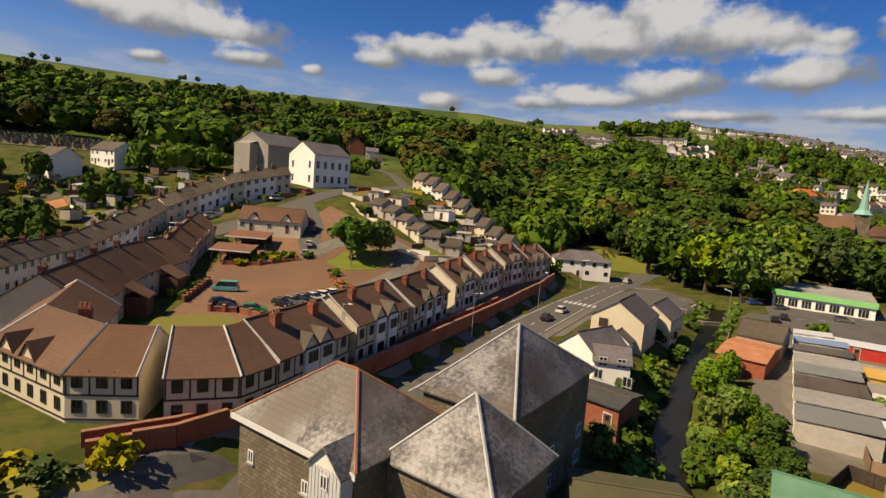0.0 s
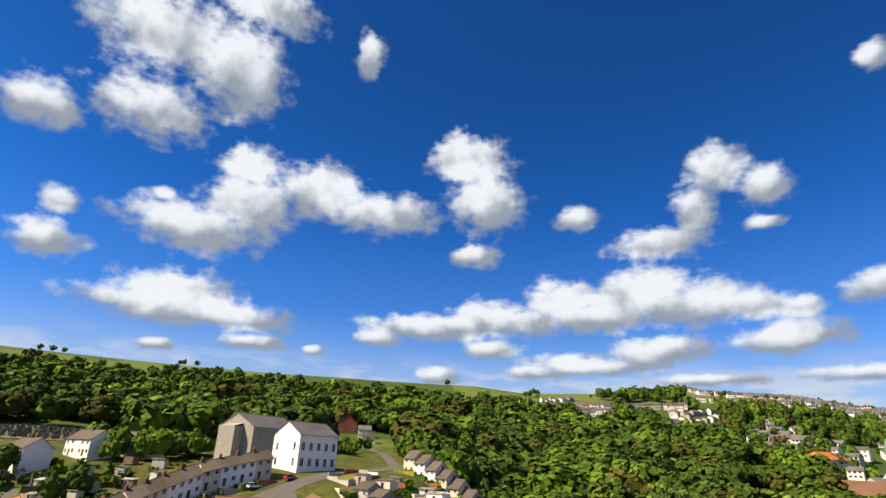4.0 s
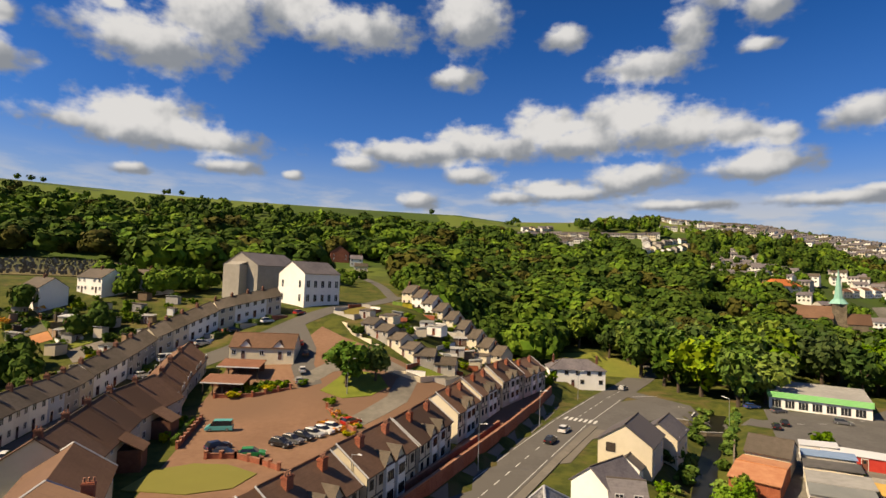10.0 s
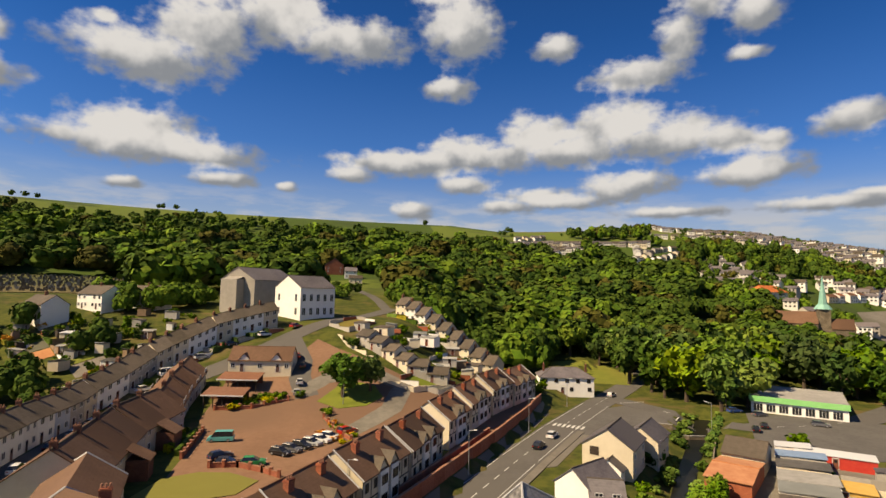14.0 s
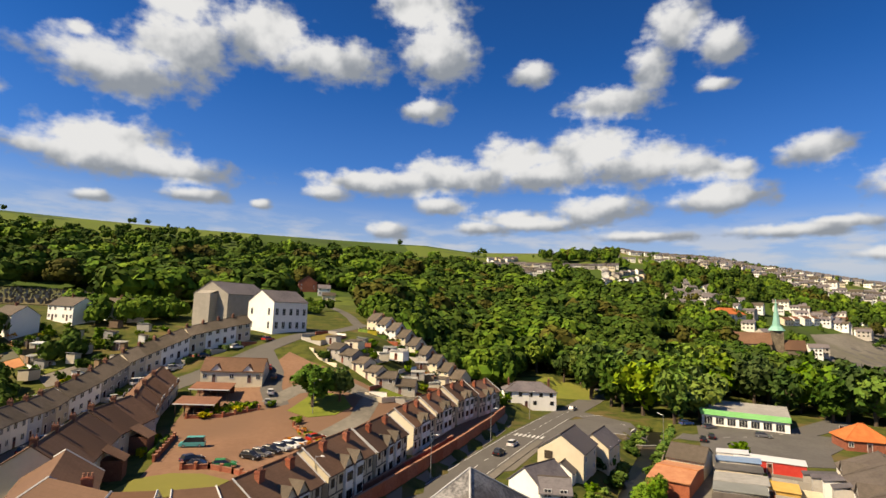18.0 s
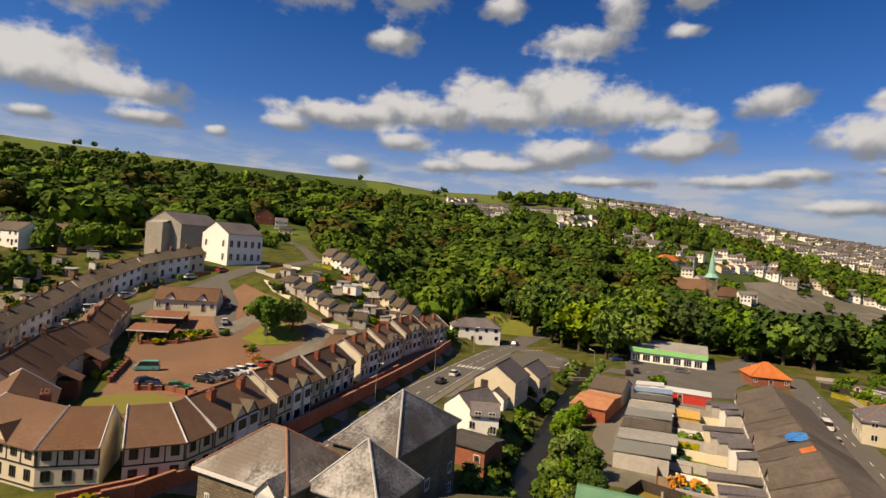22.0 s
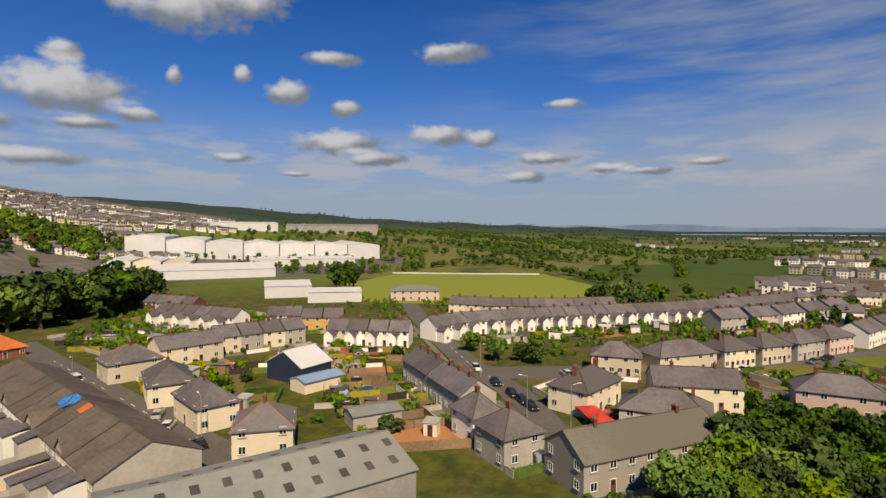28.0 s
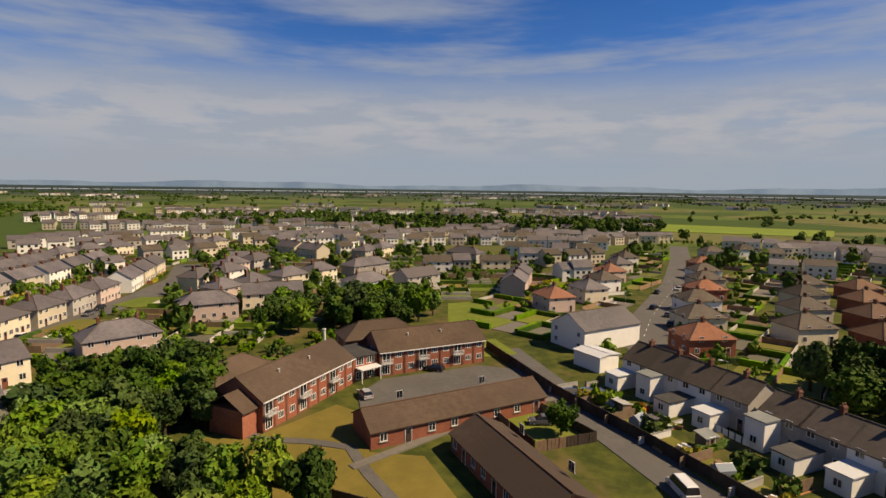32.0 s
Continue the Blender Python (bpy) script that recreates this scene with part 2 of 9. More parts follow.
    if bump:
        node = k.n("ShaderNodeBump")
        node.inputs["Strength"].default_value, node.inputs["Distance"].default_value = bump, 0.05
        k.link(height, node.inputs["Height"])
        k.link(node.outputs[0], bsdf.inputs["Normal"])
    k.link(bsdf.outputs[0], out.inputs[0])
    MATS[name] = m
    return m


M_SLATE = mat("slate", (0.095, 0.086, 0.094), (0.170, 0.153, 0.160), 1.4, 0.7, 0.25, tint=0.26, big=(0.150, 0.132, 0.132), courses=0.24)
M_OLDSLATE = mat("old_slate", (0.055, 0.054, 0.058), (0.38, 0.37, 0.365), 3.2, 0.6, 0.5, tint=0.12, big=(0.13, 0.105, 0.085), courses=0.26)
M_BROWN = mat("brown_tile", (0.150, 0.080, 0.046), (0.205, 0.112, 0.068), 1.2, 0.85, 0.3, tint=0.14, big=(0.120, 0.064, 0.038), courses=0.28)
M_SHELTER = mat("orange_brown_tile", (0.21, 0.092, 0.052), (0.28, 0.128, 0.074), 1.2, 0.85, 0.3, tint=0.12, courses=0.28)
M_REDTILE = mat("red_tile", (0.25, 0.105, 0.06), (0.33, 0.15, 0.09), 1.2, 0.85, 0.3, tint=0.12, courses=0.28)
M_CARETILE = mat("dark_brown_tile", (0.081, 0.053, 0.036), (0.119, 0.080, 0.054), 1.2, 0.85, 0.3, tint=0.08, big=(0.072, 0.049, 0.034), courses=0.28)
M_ORANGE = mat("orange_tile", (0.50, 0.13, 0.035), (0.62, 0.20, 0.06), 1.0, 0.85, 0.2, courses=0.28)
M_GREYTILE = mat("grey_tile", (0.085, 0.068, 0.051), (0.132, 0.106, 0.082), 1.2, 0.85, 0.3, tint=0.16, big=(0.085, 0.070, 0.051), courses=0.28)
M_PALETILE = mat("pale_grey_tile", (0.153, 0.149, 0.122), (0.216, 0.207, 0.171), 1.2, 0.85, 0.3, tint=0.08, big=(0.144, 0.140, 0.108), courses=0.28)
M_DARKTILE = mat("dark_brown_slate", (0.088, 0.072, 0.060), (0.145, 0.120, 0.100), 1.2, 0.85, 0.3, tint=0.16, big=(0.100, 0.080, 0.066), courses=0.26)
M_GREENSHEET = mat("green_sheet", (0.10, 0.24, 0.15), (0.15, 0.31, 0.20), 0.5, 0.6, 0.1)
M_OLIVE = mat("olive_felt", (0.085, 0.085, 0.045), (0.12, 0.115, 0.06), 0.5, 0.9, 0.15)
M_RIDGE = mat("ridge_clay", (0.30, 0.14, 0.09), (0.40, 0.20, 0.13), 2.0, 0.9, 0.2)
M_LEAD = mat("pale_ridge", (0.42, 0.42, 0.43), (0.55, 0.55, 0.55), 2.0, 0.6, 0.2)
M_WHITE = mat("white_render", (0.90, 0.88, 0.83), (1.0, 0.98, 0.93), 0.8, 0.9, 0.12, tint=0.08, big=(0.80, 0.78, 0.72))
M_CREAM = mat("cream_render", (0.72, 0.63, 0.46), (0.82, 0.73, 0.55), 0.8, 0.9, 0.12, tint=0.12, big=(0.63, 0.55, 0.42))
M_GREYWALL = mat("grey_pebbledash", (0.42, 0.39, 0.35), (0.52, 0.49, 0.44), 1.5, 0.95, 0.3, tint=0.12, big=(0.38, 0.35, 0.31))
M_PINK = mat("pink_render", (0.56, 0.42, 0.36), (0.64, 0.49, 0.42), 0.8, 0.9, 0.12, tint=0.12)
M_BLUEWALL = mat("pale_blue_render", (0.46, 0.52, 0.64), (0.54, 0.60, 0.70), 0.8, 0.9, 0.12)
M_BRICK = mat("red_brick", (0.36, 0.105, 0.058), (0.47, 0.16, 0.09), 1.2, 0.9, 0.15, tint=0.1, brick=((0.62, 0.58, 0.54), 0.225, 0.075, 0.008))
M_BRICKDARK = mat("dark_brick", (0.17, 0.075, 0.05), (0.24, 0.11, 0.075), 1.2, 0.9, 0.15, tint=0.1, brick=((0.7, 0.66, 0.6), 0.225, 0.075, 0.008))
M_STONE = mat("rubble_stone", (0.15, 0.12, 0.085), (0.32, 0.265, 0.19), 2.6, 0.95, 0.5, big=(0.19, 0.155, 0.11), brick=((0.55, 0.53, 0.5), 0.55, 0.28, 0.03))
M_TIMBER = mat("black_timber", (0.025, 0.022, 0.02), (0.045, 0.04, 0.035), 3.0, 0.7, 0.1)
M_FRAME = mat("white_plastic", (0.76, 0.76, 0.75), (0.82, 0.82, 0.81), 2.0, 0.4)
M_DOOR = mat("door_paint", (0.12, 0.05, 0.04), (0.16, 0.07, 0.05), 2.0, 0.5, tint=0.6)
M_GLASS = mat("window_glass", (0.018, 0.02, 0.024), (0.03, 0.034, 0.04), 0.6, 0.08, spec=0.6)
M_ASPHALT = mat("asphalt", (0.100, 0.094, 0.086), (0.140, 0.132, 0.122), 1.2, 0.95, 0.2, big=(0.120, 0.112, 0.102))
M_PAVE = mat("pavement_flags", (0.153, 0.136, 0.115), (0.212, 0.191, 0.162), 1.2, 0.95, 0.2, big=(0.170, 0.153, 0.128))
M_REDPAVE = mat("red_block_paving", (0.205, 0.112, 0.066), (0.265, 0.150, 0.092), 0.9, 0.95, 0.2, big=(0.185, 0.108, 0.068))
M_YARD = mat("yard_concrete", (0.145, 0.132, 0.111), (0.230, 0.212, 0.178), 0.5, 0.95, 0.2, big=(0.119, 0.115, 0.076))
M_PAINT = mat("road_paint", (0.62, 0.62, 0.60), (0.76, 0.76, 0.73), 2.0, 0.8)
M_CONC = mat("concrete", (0.281, 0.272, 0.255), (0.383, 0.374, 0.348), 0.9, 0.95, 0.2, tint=0.1)
M_SHEET = mat("grey_sheet", (0.204, 0.221, 0.208), (0.281, 0.293, 0.276), 0.4, 0.7, 0.15, tint=0.12, big=(0.230, 0.234, 0.212))
M_NAVY = mat("navy_cladding", (0.02, 0.03, 0.06), (0.03, 0.045, 0.085), 0.6, 0.6)
M_HALLGREY = mat("grey_render", (0.34, 0.315, 0.275), (0.42, 0.39, 0.345), 0.6, 0.95, 0.25, big=(0.29, 0.27, 0.235))
M_WHITESHEET = mat("white_sheet", (0.602, 0.619, 0.636), (0.688, 0.697, 0.705), 0.15, 0.5, 0.05)
M_RUST = mat("rusty_sheet", (0.36, 0.13, 0.06), (0.50, 0.24, 0.12), 0.6, 0.9, 0.2, tint=0.2, big=(0.30, 0.11, 0.06))
M_FELT = mat("dark_felt", (0.06, 0.058, 0.056), (0.10, 0.095, 0.09), 0.8, 0.95, 0.2, tint=0.3)
M_BLUESHEET = mat("blue_sheet", (0.20, 0.30, 0.46), (0.27, 0.37, 0.53), 0.4, 0.5)
M_TARP = mat("blue_tarpaulin", (0.02, 0.16, 0.50), (0.04, 0.24, 0.62), 1.5, 0.5, 0.3)
M_GREENSIGN = mat("green_fascia", (0.22, 0.62, 0.20), (0.30, 0.70, 0.27), 0.8, 0.5)
M_COPPER = mat("green_copper", (0.20, 0.46, 0.38), (0.30, 0.56, 0.47), 1.0, 0.7)
M_REDPAINT = mat("red_paint", (0.52, 0.04, 0.03), (0.62, 0.07, 0.05), 1.0, 0.5)
M_YELLOW = mat("yellow_ochre", (0.55, 0.33, 0.07), (0.66, 0.42, 0.12), 1.0, 0.8)
M_WOOD = mat("weathered_wood", (0.20, 0.13, 0.08), (0.32, 0.22, 0.14), 2.0, 0.9, 0.2, tint=0.2)
M_DARKWOOD = mat("dark_fence_wood", (0.035, 0.026, 0.02), (0.065, 0.048, 0.036), 2.0, 0.9, 0.2, tint=0.2)
M_METAL = mat("galvanised_steel", (0.42, 0.43, 0.44), (0.52, 0.53, 0.54), 2.0, 0.45, metal=0.6)
M_TYRE = mat("tyre_rubber", (0.015, 0.015, 0.015), (0.028, 0.028, 0.028), 4.0, 0.9)
M_LAMP = mat("lamp_lens", (0.7, 0.7, 0.68), (0.8, 0.8, 0.78), 2.0, 0.2)
M_REDLENS = mat("red_lens", (0.35, 0.02, 0.02), (0.45, 0.03, 0.03), 2.0, 0.2)
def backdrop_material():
    m = bpy.data.materials.new("far_hills_haze_glow")
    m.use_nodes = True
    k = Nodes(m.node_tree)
    # the strip glows by itself, with the haze's blue put into its colour
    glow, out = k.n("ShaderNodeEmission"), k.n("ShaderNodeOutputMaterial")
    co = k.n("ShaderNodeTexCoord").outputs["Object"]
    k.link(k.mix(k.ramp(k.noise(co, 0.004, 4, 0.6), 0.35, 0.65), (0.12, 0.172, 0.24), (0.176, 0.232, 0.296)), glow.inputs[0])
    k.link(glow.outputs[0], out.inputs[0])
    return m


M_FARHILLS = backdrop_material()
M_WATER = mat("water", (0.010, 0.011, 0.010), (0.022, 0.021, 0.016), 0.4, 0.35, 0.2, spec=0.12)
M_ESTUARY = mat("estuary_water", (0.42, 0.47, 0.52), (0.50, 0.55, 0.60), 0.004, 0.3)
M_BARK = mat("bark", (0.07, 0.05, 0.035), (0.12, 0.09, 0.065), 3.0, 0.95, 0.4)
M_LEAF = mat("leaves", (0.048, 0.100, 0.010), (0.125, 0.200, 0.022), 0.45, 0.8, tint=0.30, leaf=True, spec=0.15)
M_LEAFDARK = mat("dark_leaves", (0.022, 0.048, 0.008), (0.058, 0.096, 0.014), 0.45, 0.8, tint=0.25, leaf=True, spec=0.15)
M_LEAFLIGHT = mat("light_leaves", (0.075, 0.125, 0.012), (0.165, 0.225, 0.024), 0.45, 0.8, tint=0.25, leaf=True, spec=0.15)
M_WOOD_A = mat("wood_leaves", (0.030, 0.062, 0.006), (0.112, 0.180, 0.016), 0.62, 0.85, leaf=True, spec=0.1)
M_WOOD_B = mat("dark_wood_leaves", (0.018, 0.040, 0.006), (0.066, 0.108, 0.013), 0.62, 0.85, leaf=True, spec=0.1)
M_WOOD_C = mat("light_wood_leaves", (0.050, 0.100, 0.008), (0.145, 0.220, 0.020), 0.62, 0.85, leaf=True, spec=0.1)
M_WOOD_D = mat("brown_wood_leaves", (0.034, 0.036, 0.007), (0.090, 0.086, 0.014), 0.62, 0.85, leaf=True, spec=0.1)
M_LEAFRED = mat("copper_leaves", (0.05, 0.03, 0.018), (0.09, 0.05, 0.028), 0.45, 0.8, tint=0.2, leaf=True, spec=0.15)
M_HEDGE = mat("yellow_hedge", (0.22, 0.20, 0.018), (0.34, 0.29, 0.03), 0.8, 0.85, tint=0.2, leaf=True, spec=0.15)
M_FLOWER = mat("orange_flowers", (0.50, 0.16, 0.02), (0.60, 0.28, 0.03), 0.8, 0.85, leaf=True, spec=0.15)
M_SOIL = mat("bare_soil", (0.13, 0.085, 0.05), (0.20, 0.135, 0.08), 0.6, 0.95, 0.3, big=(0.10, 0.09, 0.04))
M_PATIO = mat("orange_patio", (0.40, 0.17, 0.07), (0.50, 0.23, 0.10), 0.8, 0.95, 0.2, big=(0.34, 0.15, 0.07))
M_CEMETERY = mat("rough_grass", (0.10, 0.085, 0.03), (0.16, 0.13, 0.05), 0.3, 0.95, 0.2, big=(0.07, 0.075, 0.02))
M_LAWN = mat("lawn", (0.111, 0.153, 0.013), (0.178, 0.212, 0.022), 0.35, 0.95, 0.2, big=(0.212, 0.187, 0.043))
M_DRYLAWN = mat("dry_lawn", (0.162, 0.128, 0.022), (0.230, 0.174, 0.034), 0.3, 0.95, 0.2, big=(0.128, 0.140, 0.019))
M_PITCH = mat("playing_field", (0.15, 0.225, 0.012), (0.20, 0.27, 0.018), 0.06, 0.95, 0.1, big=(0.21, 0.25, 0.025))


def make_ground_material():
    m = bpy.data.materials.new("land")
    m.use_nodes = True
    k = Nodes(m.node_tree)
    out, bsdf = k.n("ShaderNodeOutputMaterial"), k.n("ShaderNodeBsdfPrincipled")
    co = k.n("ShaderNodeTexCoord").outputs["Object"]
    near = k.mix(k.ramp(k.noise(co, 0.25, 5, 0.65), 0.35, 0.65), (0.036, 0.048, 0.011), (0.08, 0.086, 0.018))
    near = k.mix(k.ramp(k.noise(co, 0.07, 4, 0.6), 0.52, 0.66), near, (0.11, 0.084, 0.034))
    cells = k.n("ShaderNodeTexVoronoi")
    cells.inputs["Scale"].default_value = 0.0065
    k.link(k.vmath("ADD", co, k.vmath("MULTIPLY", (1, 1, 0), k.vmath("SCALE", (20, 20, 0)))), cells.inputs["Vector"])
    hue = k.n("ShaderNodeSeparateXYZ")
    k.link(cells.outputs["Color"], hue.inputs[0])
    far = k.mix(k.ramp(hue.outputs[0], 0.2, 0.8), (0.045, 0.075, 0.014), (0.092, 0.124, 0.024))
    far = k.mix(k.ramp(hue.outputs[1], 0.68, 0.85), far, (0.12, 0.118, 0.04))
    far = k.mix(k.ramp(k.noise(co, 0.02, 4, 0.6), 0.5, 0.68), far, (0.04, 0.06, 0.018))
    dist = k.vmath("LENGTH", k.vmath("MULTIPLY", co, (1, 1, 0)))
    # distance haze painted into the land: dark bluish green far out
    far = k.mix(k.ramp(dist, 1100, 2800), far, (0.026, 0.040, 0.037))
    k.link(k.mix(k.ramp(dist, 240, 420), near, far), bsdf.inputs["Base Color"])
    bsdf.inputs["Roughness"].default_value, bsdf.inputs["Specular IOR Level"].default_value = 0.95, 0.1
    k.link(bsdf.outputs[0], out.inputs[0])
    return m


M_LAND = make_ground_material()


# ---- building blocks ----
def soft(a):
    a = max(0.0, min(1.0, a))
    return a * a * (3 - 2 * a)


CREST_AT = [-150, -100, -60, -38, -15, -3, 2, 8, 17, 25, 30, 34, 38, 46, 55, 66, 83, 100, 140]
CREST = [0, 60, 128, 130, 131, 128, 120, 121, 124, 113, 100, 89, 79, 62, 46, 36, 20, 0, 0]
# the far ridge to the north-east, above the near crest
FAR_AT, FAR_RISE = [30, 42, 47, 51, 56, 61, 67, 73, 83, 96], [50, 120, 126, 120, 112, 92, 74, 60, 42, 22]
RIVER = [(19, 40), (18.5, 58), (19, 70), (22, 82), (29, 99), (39, 122), (54, 154), (62, 172)]


def seg_dist(x, y, p, q):
    dx, dy = q[0] - p[0], q[1] - p[1]
    f = max(0.0, min(1.0, ((x - p[0]) * dx + (y - p[1]) * dy) / (dx * dx + dy * dy)))
    return math.hypot(x - p[0] - f * dx, y - p[1] - f * dy)


def ground(x, y):
    """Height of the land."""
    r, az = math.hypot(x, y), math.degrees(math.atan2(x, y))
    d = (x + 20) * -0.937 + (y - 64) * 0.349
    h = 20 * soft((y - 118) / 80) * soft((12 - x) / 45) * soft((460 - r) / 200) + 2.2 * soft((d - 0.5) / 1.5) * soft((y - 50) / 5)
    r0 = 190 + 230 * soft((az - 25) / 20)
    h += float(np.interp(az, CREST_AT, CREST)) * soft((r - r0) / (850 - r0))
    if 5 < x < 75 and 40 < y < 175:
        k = min(seg_dist(x, y, p, q) for p, q in zip(RIVER, RIVER[1:]))
        h -= 2.6 * soft((6.5 - k) / 4)
    # low land out to the estuary, and the hills beyond
    if r > 700:
        w = soft((100 - az) / 30) * soft((az + 150) / 60)
        h += (1 - w) * 14 * soft((r - 700) / 2600)
        h += (1 - w) * soft((r - 4100) / 400) * 18
        h += (float(np.interp(az, FAR_AT, FAR_RISE)) + 5 * math.sin(az * 0.9)) * soft((r - 1700) / 1500) * soft((az - 30) / 8) * soft((100 - az) / 6)
    return h


class MB:
    """Collects boxes, slabs and prisms into one mesh."""

    def __init__(self):
        self.v, self.f, self.m = [], [], []

    def add(self, verts, faces, mi=0):
        o = len(self.v)
        self.v += [tuple(p) for p in verts]
        self.f += [tuple(i + o for i in q) for q in faces]
        self.m += [mi] * len(faces)
        return self

    def box(self, x0, y0, z0, x1, y1, z1, mi=0):
        return self.add([(x0, y0, z0), (x1, y0, z0), (x1, y1, z0), (x0, y1, z0), (x0, y0, z1), (x1, y0, z1), (x1, y1, z1), (x0, y1, z1)],
                        [(3, 2, 1, 0), (4, 5, 6, 7), (0, 1, 5, 4), (1, 2, 6, 5), (2, 3, 7, 6), (3, 0, 4, 7)], mi)

    def frustum(self, cx, cy, z0, z1, r0, r1, n=8, mi=0, rz=None):
        a = [2 * math.pi * i / n for i in range(n)]
        self.add([(cx + r0 * math.cos(t), cy + r0 * math.sin(t), z0) for t in a] + [(cx + r1 * math.cos(t), cy + r1 * math.sin(t), z1) for t in a],
                 [(i, (i + 1) % n, n + (i + 1) % n, n + i) for i in range(n)] + [tuple(range(n - 1, -1, -1)), tuple(range(n, 2 * n))], mi)
        return self

    def tube(self, a, b, r0, r1, n=6, mi=0):
        a, b = Vector(a), Vector(b)
        q = (b - a).to_track_quat("Z", "Y")
        ring = [q @ Vector((math.cos(2 * math.pi * i / n), math.sin(2 * math.pi * i / n), 0)) for i in range(n)]
        self.add([a + r0 * p for p in ring] + [b + r1 * p for p in ring],
                 [(i, (i + 1) % n, n + (i + 1) % n, n + i) for i in range(n)] + [tuple(range(n - 1, -1, -1)), tuple(range(n, 2 * n))], mi)
        return self

    def prism(self, outline, z0, z1, mi=0):
        n = len(outline)
        self.add([(x, y, z0) for x, y in outline] + [(x, y, z1) for x, y in outline],
                 [(i, (i + 1) % n, n + (i + 1) % n, n + i) for i in range(n)] + [tuple(range(n - 1, -1, -1)), tuple(range(n, 2 * n))], mi)
        return self

    def slab(self, corners, t, mi=0):
        """A sheet through the corners, t thick downwards."""
        n = len(corners)
        self.add(list(corners) + [(x, y, z - t) for x, y, z in corners],
                 [tuple(range(n)), tuple(range(2 * n - 1, n - 1, -1))] + [((i + 1) % n, i, n + i, n + (i + 1) % n) for i in range(n)], mi)
        return self

    def mesh(self, name, *mats):
        me = bpy.data.meshes.new(name)
        me.from_pydata(self.v, [], self.f)
        for m in mats:
            me.materials.append(m)
        if len(mats) > 1:
            me.polygons.foreach_set("material_index", self.m)
        me.update()
        return me


def part(name, mesh, parent, at=(0, 0, 0), rz=0.0, label=""):
    ob = new(name, mesh)
    ob.parent = parent
    ob.location = at
    ob.rotation_euler = (0, 0, rz)
    if label:
        ob["label"] = label
    return ob


def thing(name, x, y, z, rz, label, category, group=""):
    ob = new(name)
    ob.location, ob.rotation_euler = (x, y, z), (0, 0, rz)
    ob.empty_display_size = 0.5
    return tagged(ob, label, category, group)


CACHE = {}


def cached(key, make):
    if key not in CACHE:
        CACHE[key] = make()
    return CACHE[key]


def window_mesh(w, h, frame=M_FRAME, bars=1):
    """A window of one piece: frame and glazing bars in front, the panes set back in their openings."""
    def make():
        f, b = 0.09, 0.04
        xs = [-w / 2, -w / 2 + f]
        for i in range(bars):
            c = -w / 2 + w * (i + 1) / (bars + 1)
            xs += [c - b, c + b]
        xs += [w / 2 - f, w / 2]
        zs = [0, f, h - f, h]
        n = len(xs)
        m = MB()
        grid = {}

        def vid(i, j, back):
            if (i, j, back) not in grid:
                grid[i, j, back] = len(m.v)
                m.v.append((xs[i], -0.015 if back else -0.07, zs[j]))
            return grid[i, j, back]

        def hole(i, j):
            return j == 1 and i % 2 == 1 and 0 <= i < n - 1
        for i in range(n - 1):
            for j in range(3):
                back = hole(i, j)
                m.f.append((vid(i, j, back), vid(i + 1, j, back), vid(i + 1, j + 1, back), vid(i, j + 1, back)))
                m.m.append(1 if back else 0)
                if back:
                    for a, c in (((i, j), (i + 1, j)), ((i + 1, j), (i + 1, j + 1)), ((i + 1, j + 1), (i, j + 1)), ((i, j + 1), (i, j))):
                        m.f.append((vid(*a, False), vid(*c, False), vid(*c, True), vid(*a, True)))
                        m.m.append(0)
        rim = [(i, 0) for i in range(n)] + [(n - 1, j) for j in (1, 2, 3)] + [(i, 3) for i in range(n - 2, -1, -1)] + [(0, 2), (0, 1)]
        for a, c in zip(rim, rim[1:] + rim[:1]):
            m.f.append((vid(*a, False), vid(*a, True), vid(*c, True), vid(*c, False)))
            m.m.append(0)
        return m.mesh("window", frame, M_GLASS)
    return cached(("win", w, h, frame.name, bars), make)


def door_mesh(w=0.95, h=2.05):
    def make():
        b = MB()
        b.box(-w / 2 - 0.08, -0.08, 0, -w / 2, 0.05, h + 0.1).box(w / 2, -0.08, 0, w / 2 + 0.08, 0.05, h + 0.1).box(-w / 2, -0.08, h, w / 2, 0.05, h + 0.1)
        b.box(-w / 2, -0.04, 0, w / 2, 0.04, h, 1).box(-w / 4, -0.055, h * 0.62, w / 4, -0.03, h * 0.9, 2)
        return b.mesh("door", M_FRAME, M_DOOR, M_GLASS)
    return cached(("door", w, h), make)


def chimney_mesh(w=0.9, d=0.55, h=1.15, m=M_BRICK, pots=2):
    def make():
        b = MB()
        b.box(-w / 2, -d / 2, -1.2, w / 2, d / 2, h).box(-w / 2 - 0.07, -d / 2 - 0.07, h - 0.28, w / 2 + 0.07, d / 2 + 0.07, h - 0.12)
        for i in range(pots):
            b.frustum(-w / 2 + w * (i + 0.5) / pots, 0, h, h + 0.4, 0.12, 0.09, 6, 1)
        return b.mesh("chimney", m, M_RIDGE)
    return cached(("chim", w, d, h, m.name, pots), make)


def gable_roof(w, d, eave, rise, over=0.35, verge=0.2, t=0.16):
    b = MB()
    s = rise / (d / 2)
    lo = eave - over * s
    for y0, sgn in ((-over, 1), (d + over, -1)):
        b.slab([(-verge, y0, lo + t), (w + verge, y0, lo + t), (w + verge, d / 2, eave + rise + t), (-verge, d / 2, eave + rise + t)][::sgn], t)
    return b


